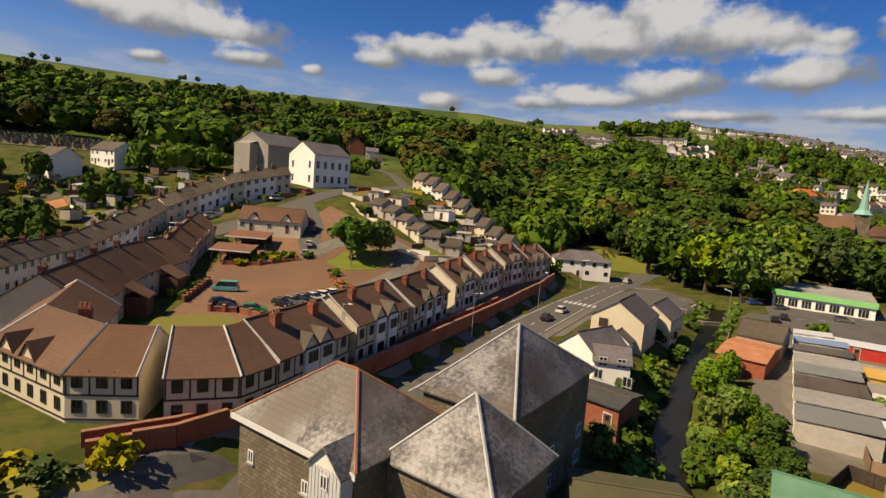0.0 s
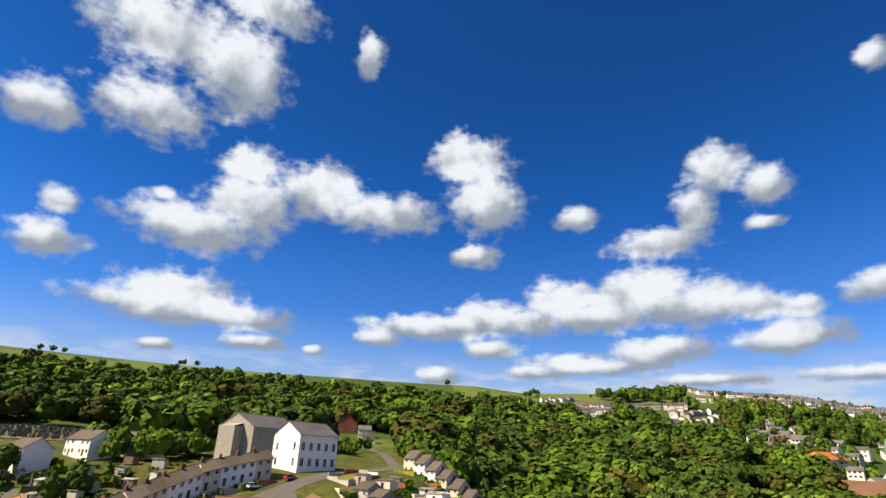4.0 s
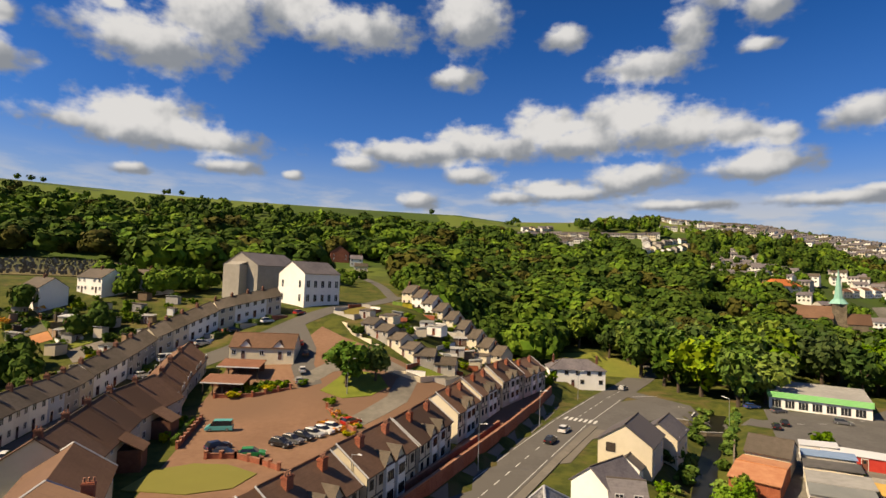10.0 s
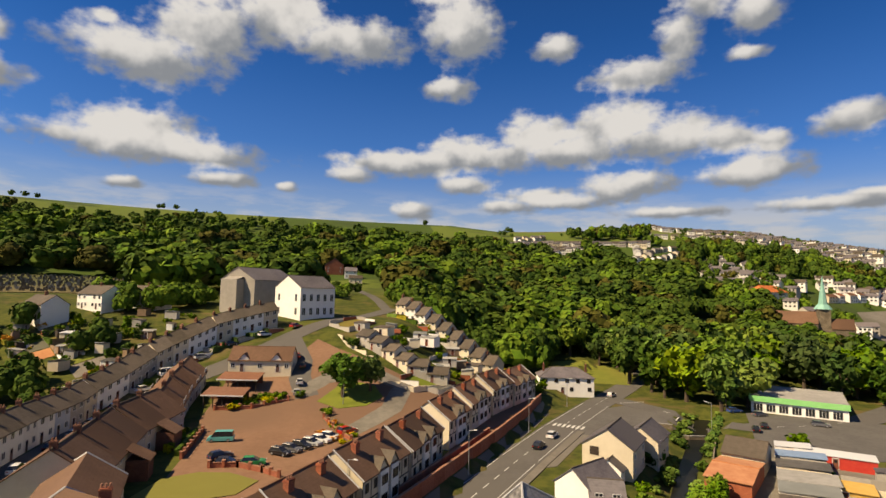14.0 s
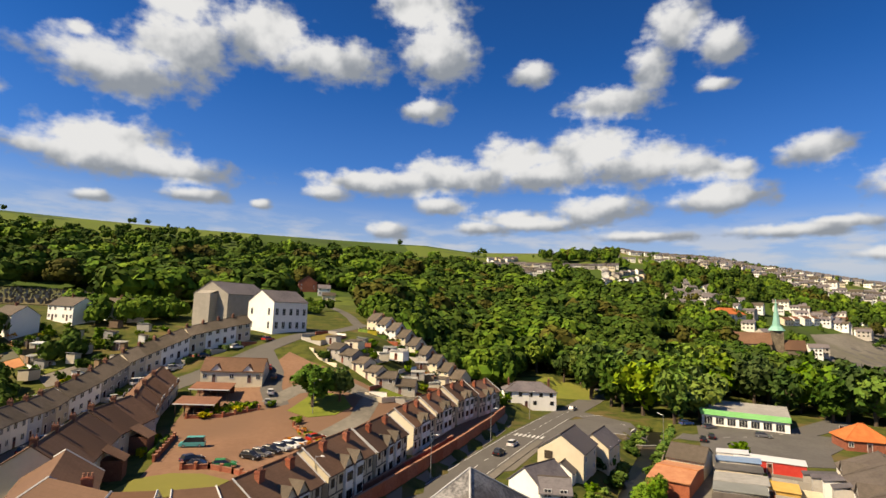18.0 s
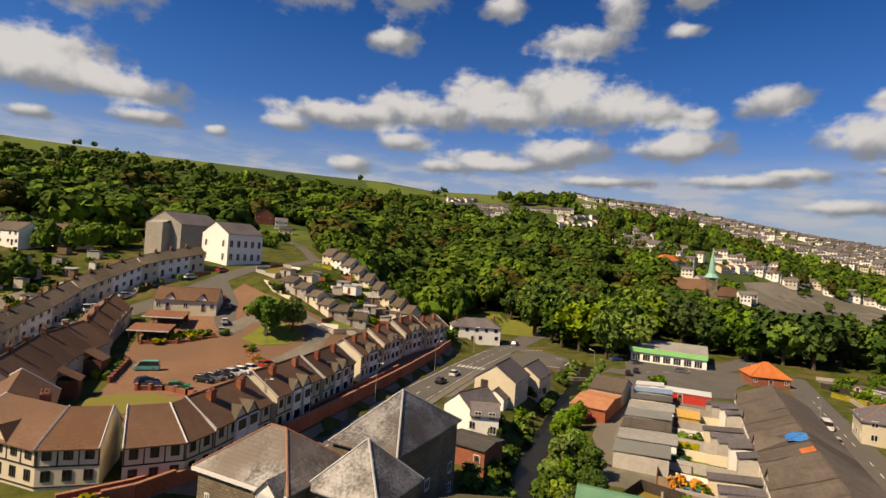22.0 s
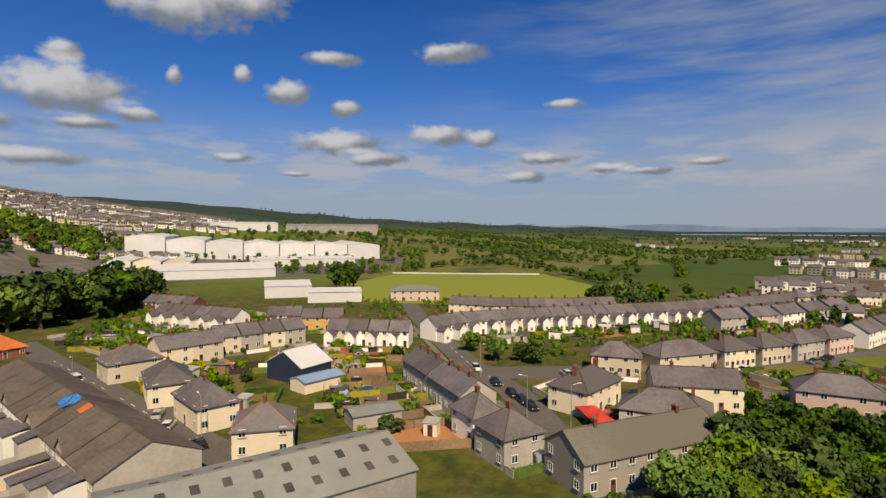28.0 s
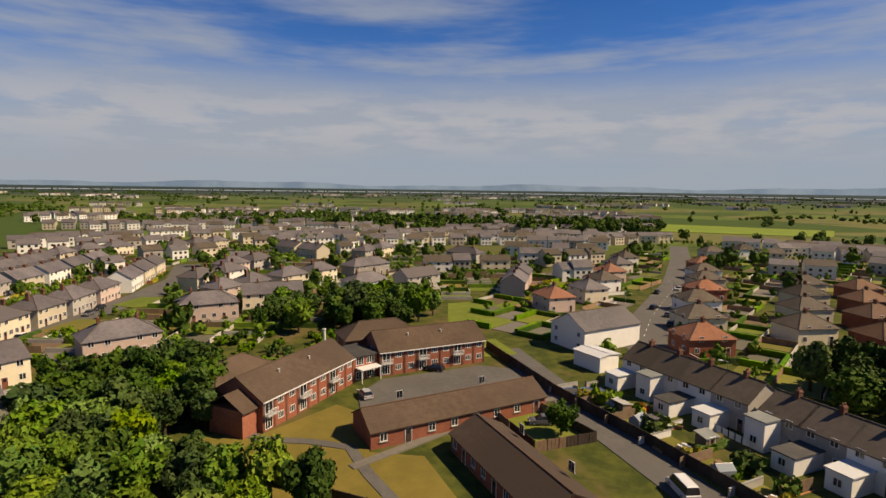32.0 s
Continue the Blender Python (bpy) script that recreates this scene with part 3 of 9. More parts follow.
def hip_roof(w, d, eave, rise, over=0.4, t=0.14, point=False):
    b = MB()
    run = min(d, w) / 2
    s = rise / run
    lo = eave - over * s + t
    if w >= d:
        r0, r1 = (run, d / 2, eave + rise + t), (max(w - run, run + 0.02), d / 2, eave + rise + t)
    else:
        r0, r1 = (w / 2, run, eave + rise + t), (w / 2, d - run, eave + rise + t)
    if point:
        r0, r1 = (w / 2, d / 2 - 0.02, eave + rise + t), (w / 2, d / 2 + 0.02, eave + rise + t)
    c = [(-over, -over, lo), (w + over, -over, lo), (w + over, d + over, lo), (-over, d + over, lo)]
    if w >= d:
        quads = [[c[0], c[1], r1, r0], [c[1], c[2], r1], [c[2], c[3], r0, r1], [c[3], c[0], r0]]
    else:
        quads = [[c[0], c[1], r0], [c[1], c[2], r1, r0], [c[2], c[3], r1], [c[3], c[0], r0, r1]]
    for q in quads:
        b.slab(q, t)
    return b, c, r0, r1


def caps(lines, r=0.11):
    b = MB()
    for p, q in lines:
        b.tube(p, q, r, r, 5)
    return b


FOOT, HOUSES, ROADS = [], [], []


def joined(name, items):
    """One mesh out of several that stand at places of their own."""
    b, mats = MB(), []
    for me, at, rz in items:
        c, s, base = math.cos(rz), math.sin(rz), len(b.v)
        for v in me.vertices:
            b.v.append((at[0] + c * v.co.x - s * v.co.y, at[1] + s * v.co.x + c * v.co.y, at[2] + v.co.z))
        for p in me.polygons:
            m = me.materials[p.material_index]
            if m not in mats:
                mats.append(m)
            b.f.append(tuple(base + i for i in p.vertices))
            b.m.append(mats.index(m))
    return b.mesh(name, *mats)


def free(x, y, margin=0.6):
    """Whether no house or road stands at a place."""
    for hx, hy, c, s, w, d in FOOT:
        u, v = (x - hx) * c + (y - hy) * s, -(x - hx) * s + (y - hy) * c
        if -margin < u < w + margin and -margin < v < d + margin:
            return False
    return all(seg_dist(x, y, p, q) > half + margin for p, q, half in ROADS)


def house(x, y, rz, w, d, eave=5.0, rise=3.0, roof="gable", wall=M_WHITE, tile=M_SLATE, label="", name="house", category="house", group="",
          front="dw/ww", back="ww/ww", left="", right="", chimneys=(0.5,), ridge=M_GREYTILE, porch=False, chim=M_BRICKDARK, win=(1.15, 1.25), z=None, frame=M_FRAME, sink=1.6, floor_h=2.6):
    """A house whose front wall runs w along x from its corner; rows of letters name what each storey's wall holds: w window, d door, . nothing."""
    cx, cy = x + math.cos(rz) * w / 2 - math.sin(rz) * d / 2, y + math.sin(rz) * w / 2 + math.cos(rz) * d / 2
    base = ground(cx, cy) if z is None else z
    ob = thing(name, x, y, base, rz, label, category, group)
    # the footing reaches below the lowest corner
    corners = [ground(x + math.cos(rz) * u - math.sin(rz) * v, y + math.sin(rz) * u + math.cos(rz) * v) for u in (0, w) for v in (0, d)]
    sink = max(sink, math.ceil(base - min(corners) + 0.5))
    FOOT.append((x, y, math.cos(rz), math.sin(rz), w, d))
    HOUSES.append((ob, w, d, name, group))

    def walls():
        b = MB()
        b.box(0, 0, -sink, w, d, eave)
        if roof == "gable":
            b.add([(0, 0, eave), (0, d, eave), (0, d / 2, eave + rise), (w, 0, eave), (w, d, eave), (w, d / 2, eave + rise)],
                  [(0, 2, 1), (3, 4, 5), (0, 3, 5, 2), (1, 2, 5, 4)])
        return b.mesh("wall", wall)
    part("wall", cached(("wall", w, d, eave, rise, roof, wall.name, sink), walls), ob)
    if roof == "gable":
        part("roof", cached(("gr", w, d, eave, rise, tile.name), lambda: gable_roof(w, d, eave, rise).mesh("roof", tile)), ob)
        lines = [((-0.2, d / 2, eave + rise + 0.17), (w + 0.2, d / 2, eave + rise + 0.17))]
    else:
        b, c, r0, r1 = hip_roof(w, d, eave, rise, point=roof == "pyramid")
        part("roof", cached(("hr", w, d, eave, rise, roof, tile.name), lambda: b.mesh("roof", tile)), ob)
        pairs = ((0, r0), (1, r1), (2, r1), (3, r0)) if w >= d else ((0, r0), (1, r0), (2, r1), (3, r1))
        lines = [(c[i], r) for i, r in pairs] + [(r0, r1)]
    part("ridge_cap", cached(("cap", w, d, eave, rise, roof, ridge.name), lambda: caps(lines).mesh("ridge_cap", ridge)), ob)
    for cpos in chimneys:
        part("chimney", chimney_mesh(m=chim), ob, (w * cpos, d / 2, eave + rise - 0.1), math.pi / 2)
    openings = []
    for code, length, put in ((front, w, lambda u: ((u, 0, 0), 0.0)), (back, w, lambda u: ((w - u, d, 0), math.pi)),
                              (left, d, lambda u: ((0, d - u, 0), -math.pi / 2)), (right, d, lambda u: ((w, u, 0), math.pi / 2))):
        if not code:
            continue
        storeys = code.split("/")
        for level, row in enumerate(storeys):
            for i, ch in enumerate(row):
                at, turn = put(length * (i + 0.5) / len(row))
                if ch in "wW":
                    wide = ch == "W"
                    openings.append(("window", window_mesh(win[0] * (1.7 if wide else 1), win[1], frame, 2 if wide else 1), (at[0], at[1], 0.95 + floor_h * level), turn))
                elif ch == "d":
                    openings.append(("door", door_mesh(), (at[0], at[1], 0.02), turn))
    if math.hypot(cx, cy) > 136 and openings:
        # far houses: the openings of one house are one part
        many = part("glazing", cached(("openings", w, d, front, back, left, right, win, frame.name, floor_h), lambda: joined("glazing", [o[1:] for o in openings])), ob)
        many["kind"] = "stuff"
    else:
        for kind, me, at, turn in openings:
            piece = part(kind, me, ob, at, turn)
            if math.hypot(cx, cy) < 84 and kind == "window":
                wide = max(v.co.x for v in me.vertices)
                part("sill", cached(("sill", wide), lambda: MB().box(-wide - 0.08, -0.17, -0.1, wide + 0.08, -0.005, 0.0).mesh("sill", M_CONC)), piece)
    return ob


def gablet(ob, u, w, z, h, depth, wall, tile, at_y=0.0, front=True):
    """A small gabled dormer that stands on the front eave of a house."""
    b = MB()
    b.add([(-w / 2, -0.12, z - 0.2), (w / 2, -0.12, z - 0.2), (w / 2, -0.12, z), (0, -0.12, z + h), (-w / 2, -0.12, z),
           (-w / 2, 0.1, z - 0.2), (w / 2, 0.1, z - 0.2), (w / 2, depth, z), (0, depth, z + h), (-w / 2, depth, z)],
          [(0, 1, 2, 3, 4), (1, 6, 7, 2), (5, 0, 4, 9)])
    part("dormer", cached(("dorm", w, z, h, depth, wall.name), lambda: b.mesh("dormer", wall)), ob, (u, at_y, 0))
    r = MB()
    for s in (1, -1):
        q = [(s * (w / 2 + 0.22), -0.35, z - 0.22 * h / (w / 2) + 0.1), (s * (w / 2 + 0.22), depth, z - 0.22 * h / (w / 2) + 0.1), (0, depth, z + h + 0.1), (0, -0.35, z + h + 0.1)]
        r.slab(q if s > 0 else q[::-1], 0.12)
    part("dormer_roof", cached(("dormr", w, z, h, depth, tile.name), lambda: r.mesh("dormer_roof", tile)), ob, (u, at_y, 0))


def line_of(p0, p1):
    return math.hypot(p1[0] - p0[0], p1[1] - p0[1]), math.atan2(p1[1] - p0[1], p1[0] - p0[0])


def terrace(points, width, d, labels, walls=(M_WHITE,), tile=M_SLATE, group="", gap=0.0, seed=1, slope=False, **kw):
    """Houses side by side along the front eave line through the points; their bodies lie to its left; with slope the whole row leans along the hill."""
    rnd = random.Random(seed)
    made = []
    for p0, p1 in zip(points, points[1:]):
        length, rz = line_of(p0, p1)
        n = max(1, round(length / width))
        w = round(length / n - gap, 2)
        for i in range(n):
            f = i / n
            level, lean = None, 0.0
            if slope:
                a, b = (ground(p0[0] + (p1[0] - p0[0]) * k / n - math.sin(rz) * d / 2, p0[1] + (p1[1] - p0[1]) * k / n + math.cos(rz) * d / 2) for k in (i, i + 1))
                level, lean = a, (b - a) / w
            wall = walls[rnd.randrange(len(walls))]
            label = labels[wall.name] if isinstance(labels, dict) else labels
            made.append(house(p0[0] + (p1[0] - p0[0]) * f, p0[1] + (p1[1] - p0[1]) * f, rz, w, d, wall=wall, tile=tile, label=label, group=group, z=level, name=kw.get("name", "terraced_house"),
                              **{k: v for k, v in kw.items() if k != "name"}))
            if lean:
                shear = Matrix.Identity(4)
                shear[2][0] = lean
                for piece in made[-1].children:
                    piece.matrix_parent_inverse = shear
    return made


def ribbon(name, points, width, m, lift, label="", category="", kind="structure", edge=0.25):
    """A strip of road or path laid on the land, with sides that reach into it."""
    ROADS.extend((p, q, width / 2) for p, q in zip(points, points[1:]))
    pts = []
    for p0, p1 in zip(points, points[1:]):
        n = max(1, int(math.hypot(p1[0] - p0[0], p1[1] - p0[1]) / 3))
        pts += [(p0[0] + (p1[0] - p0[0]) * i / n, p0[1] + (p1[1] - p0[1]) * i / n) for i in range(n)]
    pts.append(points[-1])
    b = MB()
    rows = []
    cross = max(2, int(width / 2.5) + 1)
    for i, p in enumerate(pts):
        a, c = pts[max(i - 1, 0)], pts[min(i + 1, len(pts) - 1)]
        l = math.hypot(c[0] - a[0], c[1] - a[1]) or 1
        nx, ny = -(c[1] - a[1]) / l, (c[0] - a[0]) / l
        row = []
        for j in range(cross + 1):
            s = width * (0.5 - j / cross)
            x, y = p[0] + nx * s, p[1] + ny * s
            row.append((x, y, ground(x, y) + lift))
        rows.append([(row[0][0], row[0][1], row[0][2] - edge)] + row + [(row[-1][0], row[-1][1], row[-1][2] - edge)])
    n = len(rows[0])
    b.add([q for row in rows for q in row], [(i * n + j, i * n + j + 1, (i + 1) * n + j + 1, (i + 1) * n + j) for i in range(len(rows) - 1) for j in range(n - 1)])
    return tagged(new(name, b.mesh(name, m)), label, category or name.split("_")[0], kind=kind)


def patch(name, outline, m, lift, label, category, kind="structure", step=3.0):
    """A piece of ground inside an outline, laid on the land."""
    bm = bmesh.new()
    pts = []
    for p0, p1 in zip(outline, outline[1:] + outline[:1]):
        n = max(1, int(math.hypot(p1[0] - p0[0], p1[1] - p0[1]) / step))
        pts += [(p0[0] + (p1[0] - p0[0]) * i / n, p0[1] + (p1[1] - p0[1]) * i / n) for i in range(n)]
    bm.faces.new([bm.verts.new((x, y, 0)) for x, y in pts])
    xs, ys = [p[0] for p in pts], [p[1] for p in pts]
    for axis, lo, hi in ((0, min(xs), max(xs)), (1, min(ys), max(ys))):
        v = lo + step
        while v < hi:
            co, no = [0, 0, 0], [0, 0, 0]
            co[axis], no[axis] = v, 1
            bmesh.ops.bisect_plane(bm, geom=bm.verts[:] + bm.edges[:] + bm.faces[:], plane_co=co, plane_no=no)
            v += step
    for v in bm.verts:
        v.co.z = ground(v.co.x, v.co.y) + lift
    rim = [e for e in bm.edges if e.is_boundary]
    res = bmesh.ops.extrude_edge_only(bm, edges=rim)
    for v in res["geom"]:
        if isinstance(v, bmesh.types.BMVert):
            v.co.z -= 0.35
    bmesh.ops.recalc_face_normals(bm, faces=bm.faces[:])
    if sum(f.normal.z * f.calc_area() for f in bm.faces) < 0:
        bmesh.ops.reverse_faces(bm, faces=bm.faces[:])
    me = bpy.data.meshes.new(name)
    bm.to_mesh(me)
    bm.free()
    me.materials.append(m)
    return tagged(new(name, me), label, category, kind=kind)


# ---- the land ----
def make_land():
    def axis(lo, hi, step, far):
        mid = list(np.arange(lo, hi + 0.1, step))
        out, s, v = [], step, hi
        while v < far:
            s *= 1.13
            v += s
            out.append(v)
        left, s, v = [], step, lo
        while v > -far:
            s *= 1.13
            v -= s
            left.append(v)
        return left[::-1] + mid + out
    xs, ys = axis(-160, 260, 4.0, 5200), axis(-180, 300, 4.0, 5200)
    verts = [(x, y, ground(x, y)) for y in ys for x in xs]
    n = len(xs)
    faces = [(j * n + i, j * n + i + 1, (j + 1) * n + i + 1, (j + 1) * n + i) for j in range(len(ys) - 1) for i in range(n - 1)]
    b = MB()
    b.v, b.f, b.m = verts, faces, [0] * len(faces)
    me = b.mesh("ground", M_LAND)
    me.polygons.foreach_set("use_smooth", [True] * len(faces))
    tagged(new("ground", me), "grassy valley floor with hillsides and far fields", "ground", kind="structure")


make_land()

# ---- roads and paved ground ----
tagged(ribbon("main_road", [(-60, 20), (-38, 42), (-22, 57), (-12, 76), (-3, 98), (6, 119), (18, 146), (33, 176), (44, 196), (62, 228), (80, 262)], 8.5, M_ASPHALT, 0.10, "grey asphalt main road through the valley", "road"))
ribbon("bend_road", [(40, 186), (49, 172), (56, 160), (66, 154), (84, 158), (104, 168), (128, 188)], 8, M_ASPHALT, 0.11, "grey asphalt road curving to the bridge", "road")
ribbon("west_street", [(-60, 70), (-76, 96), (-83, 120), (-83, 134), (-79, 144), (-70, 155), (-62, 167), (-55, 181), (-44, 205), (-38, 240)], 6.5, M_ASPHALT, 0.10, "grey asphalt street before the white terrace", "road")
ribbon("crescent_road", [(-43, 141), (-48, 150), (-50, 158), (-58, 172)], 5.5, M_ASPHALT, 0.12, "grey access road beside the island", "road")
ribbon("island_road", [(-30, 122), (-22, 138), (-21, 150), (-30, 154), (-41, 150), (-46, 142)], 5, M_YARD, 0.13, "pale paved road round the tree island", "road")
ribbon("side_street", [(122, 160), (108, 134), (86, 92), (72, 66), (62, 46), (48, 22)], 7, M_ASPHALT, 0.10, "grey asphalt side street lined with cars", "road")
ribbon("east_street", [(240, 72), (200, 56), (161, 38), (128, 22), (108, 9), (88, 1), (70, -8)], 7.5, M_ASPHALT, 0.10, "grey asphalt street", "road")
ribbon("loop_street", [(122, 18), (128, -4), (140, -30), (150, -60), (168, -90), (190, -116), (225, -140)], 11, M_ASPHALT, 0.105, "wide grey asphalt street round a green", "road")
ribbon("south_road", [(2, -102), (18, -133), (22, -160), (27, -225), (38, -296), (56, -390)], 11, M_ASPHALT, 0.10, "grey asphalt road lined with houses", "road")
ribbon("back_lane", [(42, -106), (24, -90), (9, -76), (-6, -64), (-24, -50), (-50, -30)], 6.5, M_ASPHALT, 0.10, "grey asphalt lane behind a fence", "road")
patch("car_park", [(-47, 82), (-37, 80), (-30, 96), (-24, 112), (-18, 126), (-11, 142), (-12, 151), (-28, 158), (-42, 166), (-50, 172), (-54, 156), (-66, 146), (-63, 128), (-59, 122), (-53.5, 104)], M_REDPAVE, 0.09, "reddish block-paved car park inside the crescent", "car park")
patch("store_car_park", [(56, 128), (66, 152), (74, 172), (100, 166), (112, 158), (92, 140), (85, 128)], M_ASPHALT, 0.12, "grey asphalt car park before the store", "car park")
patch("yard", [(30, 74), (40, 70), (62, 104), (78, 116), (60, 130), (52, 128)], M_YARD, 0.08, "patchy concrete back yards behind the terrace", "yard")
ribbon("back_alley", [(59, 138), (46, 110), (38.5, 94), (36, 82)], 3.6, M_PAVE, 0.12, "pale concrete back alley", "road")
patch("tree_island", [(-40, 139), (-34, 136), (-28, 138), (-25, 143), (-28, 148), (-36, 149)], M_LAWN, 0.2, "green grass island under the trees", "lawn")
patch("oval_lawn", [(-51, 86), (-51, 94), (-47, 97.5), (-42, 98), (-36, 95), (-37, 89), (-42, 86)], M_LAWN, 0.2, "bright green oval lawn", "lawn")
patch("front_lawn", [(-62, 50), (-40, 46), (-28, 53), (-40, 54), (-52, 60)], M_LAWN, 0.1, "dark green lawn before the crescent", "lawn")
patch("sports_field", [(238, 92), (242, 40), (240, 10), (300, -22), (345, -20), (430, 16), (424, 80), (412, 130), (300, 140), (258, 112)], M_PITCH, 0.15, "yellow-green mown sports field", "field")
patch("care_lawn", [(58, -40), (57, -45), (51.5, -45.5), (50.5, -60), (45, -60), (41, -62), (35, -50.5), (28, -54), (10, -42), (2, -36), (20, -33), (40, -34)], M_DRYLAWN, 0.12, "dry yellowish lawn beside the care home", "lawn")
patch("care_yard", [(51, -66), (52, -74), (41, -92), (30, -96), (27, -86), (40, -64), (45, -60)], M_ASPHALT, 0.16, "grey asphalt court between the care home blocks", "car park")
patch("street_green", [(142, -48), (149, -62), (140, -68), (134, -56)], M_DRYLAWN, 0.2, "yellowish oval green in the street", "lawn")
patch("island_green", [(160, -76), (166, -88), (156, -94), (148, -86), (152, -78)], M_LAWN, 0.2, "green traffic island", "lawn")
patch("works_yard", [(205, 240), (250, 215), (300, 262), (345, 330), (372, 392), (330, 440), (270, 400), (225, 330)], M_ASPHALT, 0.3, "wide grey asphalt works yard", "yard", step=12)
patch("factory_yard", [(296, 262), (352, 205), (420, 165), (500, 140), (560, 215), (500, 330), (400, 400), (345, 330)], M_ASPHALT, 0.35, "grey asphalt yard round the factory", "yard", step=14)
patch("pub_green", [(34, 214), (52, 210), (60, 226), (50, 246), (26, 240)], M_LAWN, 0.12, "mown green behind the white pub", "lawn")
patch("far_field", [(130, -520), (140, -650), (-40, -660), (-36, -560)], M_PITCH, 0.4, "bright green far field", "field", step=30)
patch("river", [(p[0] - 2.0, p[1]) for p in RIVER] + [(p[0] + 2.0, p[1]) for p in RIVER[::-1]], M_WATER, 0.25, "dark narrow river between overgrown banks", "river")


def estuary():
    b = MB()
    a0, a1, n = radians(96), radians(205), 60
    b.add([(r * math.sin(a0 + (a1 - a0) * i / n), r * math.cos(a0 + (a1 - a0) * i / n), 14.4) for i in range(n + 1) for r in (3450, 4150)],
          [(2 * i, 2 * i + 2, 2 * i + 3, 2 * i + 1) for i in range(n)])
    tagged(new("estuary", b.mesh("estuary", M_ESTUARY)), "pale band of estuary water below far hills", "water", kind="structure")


estuary()


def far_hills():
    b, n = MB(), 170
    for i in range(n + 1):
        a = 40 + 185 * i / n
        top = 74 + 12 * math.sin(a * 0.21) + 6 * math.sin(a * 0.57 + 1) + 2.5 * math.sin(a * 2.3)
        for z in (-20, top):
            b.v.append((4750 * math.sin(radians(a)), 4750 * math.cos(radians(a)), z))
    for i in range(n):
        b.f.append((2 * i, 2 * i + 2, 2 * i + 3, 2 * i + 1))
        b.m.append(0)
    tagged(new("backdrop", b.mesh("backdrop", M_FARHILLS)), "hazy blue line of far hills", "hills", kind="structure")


far_hills()

# ---- the crescent ----
WL = {"white_render": "white rendered terraced house with a slate roof", "cream_render": "cream rendered terraced house with a slate roof",
      "grey_pebbledash": "grey pebbledashed terraced house with a slate roof", "pale_blue_render": "pale blue rendered terraced house with a slate roof",
      "pink_render": "pink rendered terraced house with a slate roof"}
terrace([(-70, 68), (-77, 88), (-83.5, 108), (-88, 130), (-86.5, 150), (-79, 167), (-66, 181)], 5.0, 7.5, WL, (M_WHITE, M_WHITE, M_CREAM, M_BLUEWALL, M_GREYWALL), M_GREYTILE,
        "terrace along the west street", eave=5.0, rise=2.2, chimneys=(0.06,), seed=4, slope=True)
BL = "cream and black half-timbered houses with a brown tiled roof"


def potted(h, at, rz, tall):
    """A tall brick stack with three clay pots."""
    stack = part("chimney", chimney_mesh(1.15, 0.75, tall, M_BRICK, 0), h, at, rz, "tall red brick chimney")
    for i in range(3):
        part("chimney_pot", cached("pot", lambda: MB().frustum(0, 0, 0, 0.38, 0.14, 0.10, 8).frustum(0, 0, 0.38, 0.44, 0.13, 0.13, 8).mesh("chimney_pot", M_RIDGE)), stack, (-0.43 + 0.43 * i, 0, tall))


def timbered_block(p0, p1, lift, n_gab, d=9):
    """A block of the crescent: one long roof, paired small gables, tall brick chimneys."""
    w, rz = line_of(p0, p1)
    w = round(w, 2)
    n = max(4, round(w / 2.4))
    h = house(p0[0], p0[1], rz, w, d, 5.1 + lift, 3.2, "gable", M_CREAM, M_BROWN, BL, "crescent_house", "house", "blocks of the crescent", front="w" * n + "/" + "w" * n, back="wd" * (n // 3) + "/" + "ww" * (n // 3), chimneys=(), ridge=M_BROWN, win=(0.95, 1.25), frame=M_TIMBER)
    for i in range(n_gab):
        u = w * (i + 0.5) / n_gab + (1.9 if i % 2 == 0 else -1.9) * (w / n_gab > 5)
        gablet(h, u, 2.7, 5.1 + lift, 1.55, 2.4, M_CREAM, M_GREYTILE)
        bay = MB().box(-1.15, -0.45, 0.0, 1.15, 0.0, 5.0 + lift)
        part("bay", cached(("bay", lift), lambda: bay.mesh("bay", M_WHITE)), h, (u, 0, 0))
        for lv in (0.95, 3.5):
            part("window", window_mesh(1.7, 1.3, M_TIMBER, 2), h, (u, -0.45, lv))
    for i in range(max(1, n_gab // 2 + 1)):
        u = w * (i + 0.35) / (n_gab // 2 + 1) + 1.0
        potted(h, (min(u, w - 1), d * 0.36, 7.4 + lift), 0.0, 1.35)
    t = MB()
    t.box(0, -0.06, 2.5, w, 0.0, 2.68)
    part("timber_band", t.mesh("timber_band", M_TIMBER), h)
    for i in range(n + 1):
        part("timber_post", cached(("tpost", lift), lambda: MB().box(-0.07, -0.05, 2.68, 0.07, 0.0, 5.0 + lift).mesh("timber_post", M_TIMBER)), h, (min(max(w * i / n, 0.1), w - 0.1), 0, 0))
    for u in (-0.2, w + 0.2):
        v = MB()
        s = 3.2 / (d / 2)
        v.tube((u, -0.35, 5.1 + lift - 0.35 * s + 0.2), (u, d / 2, 8.3 + lift + 0.22), 0.13, 0.13, 4)
        part("verge", v.mesh("verge", M_LEAD), h, label="pale verge strip")
    return h


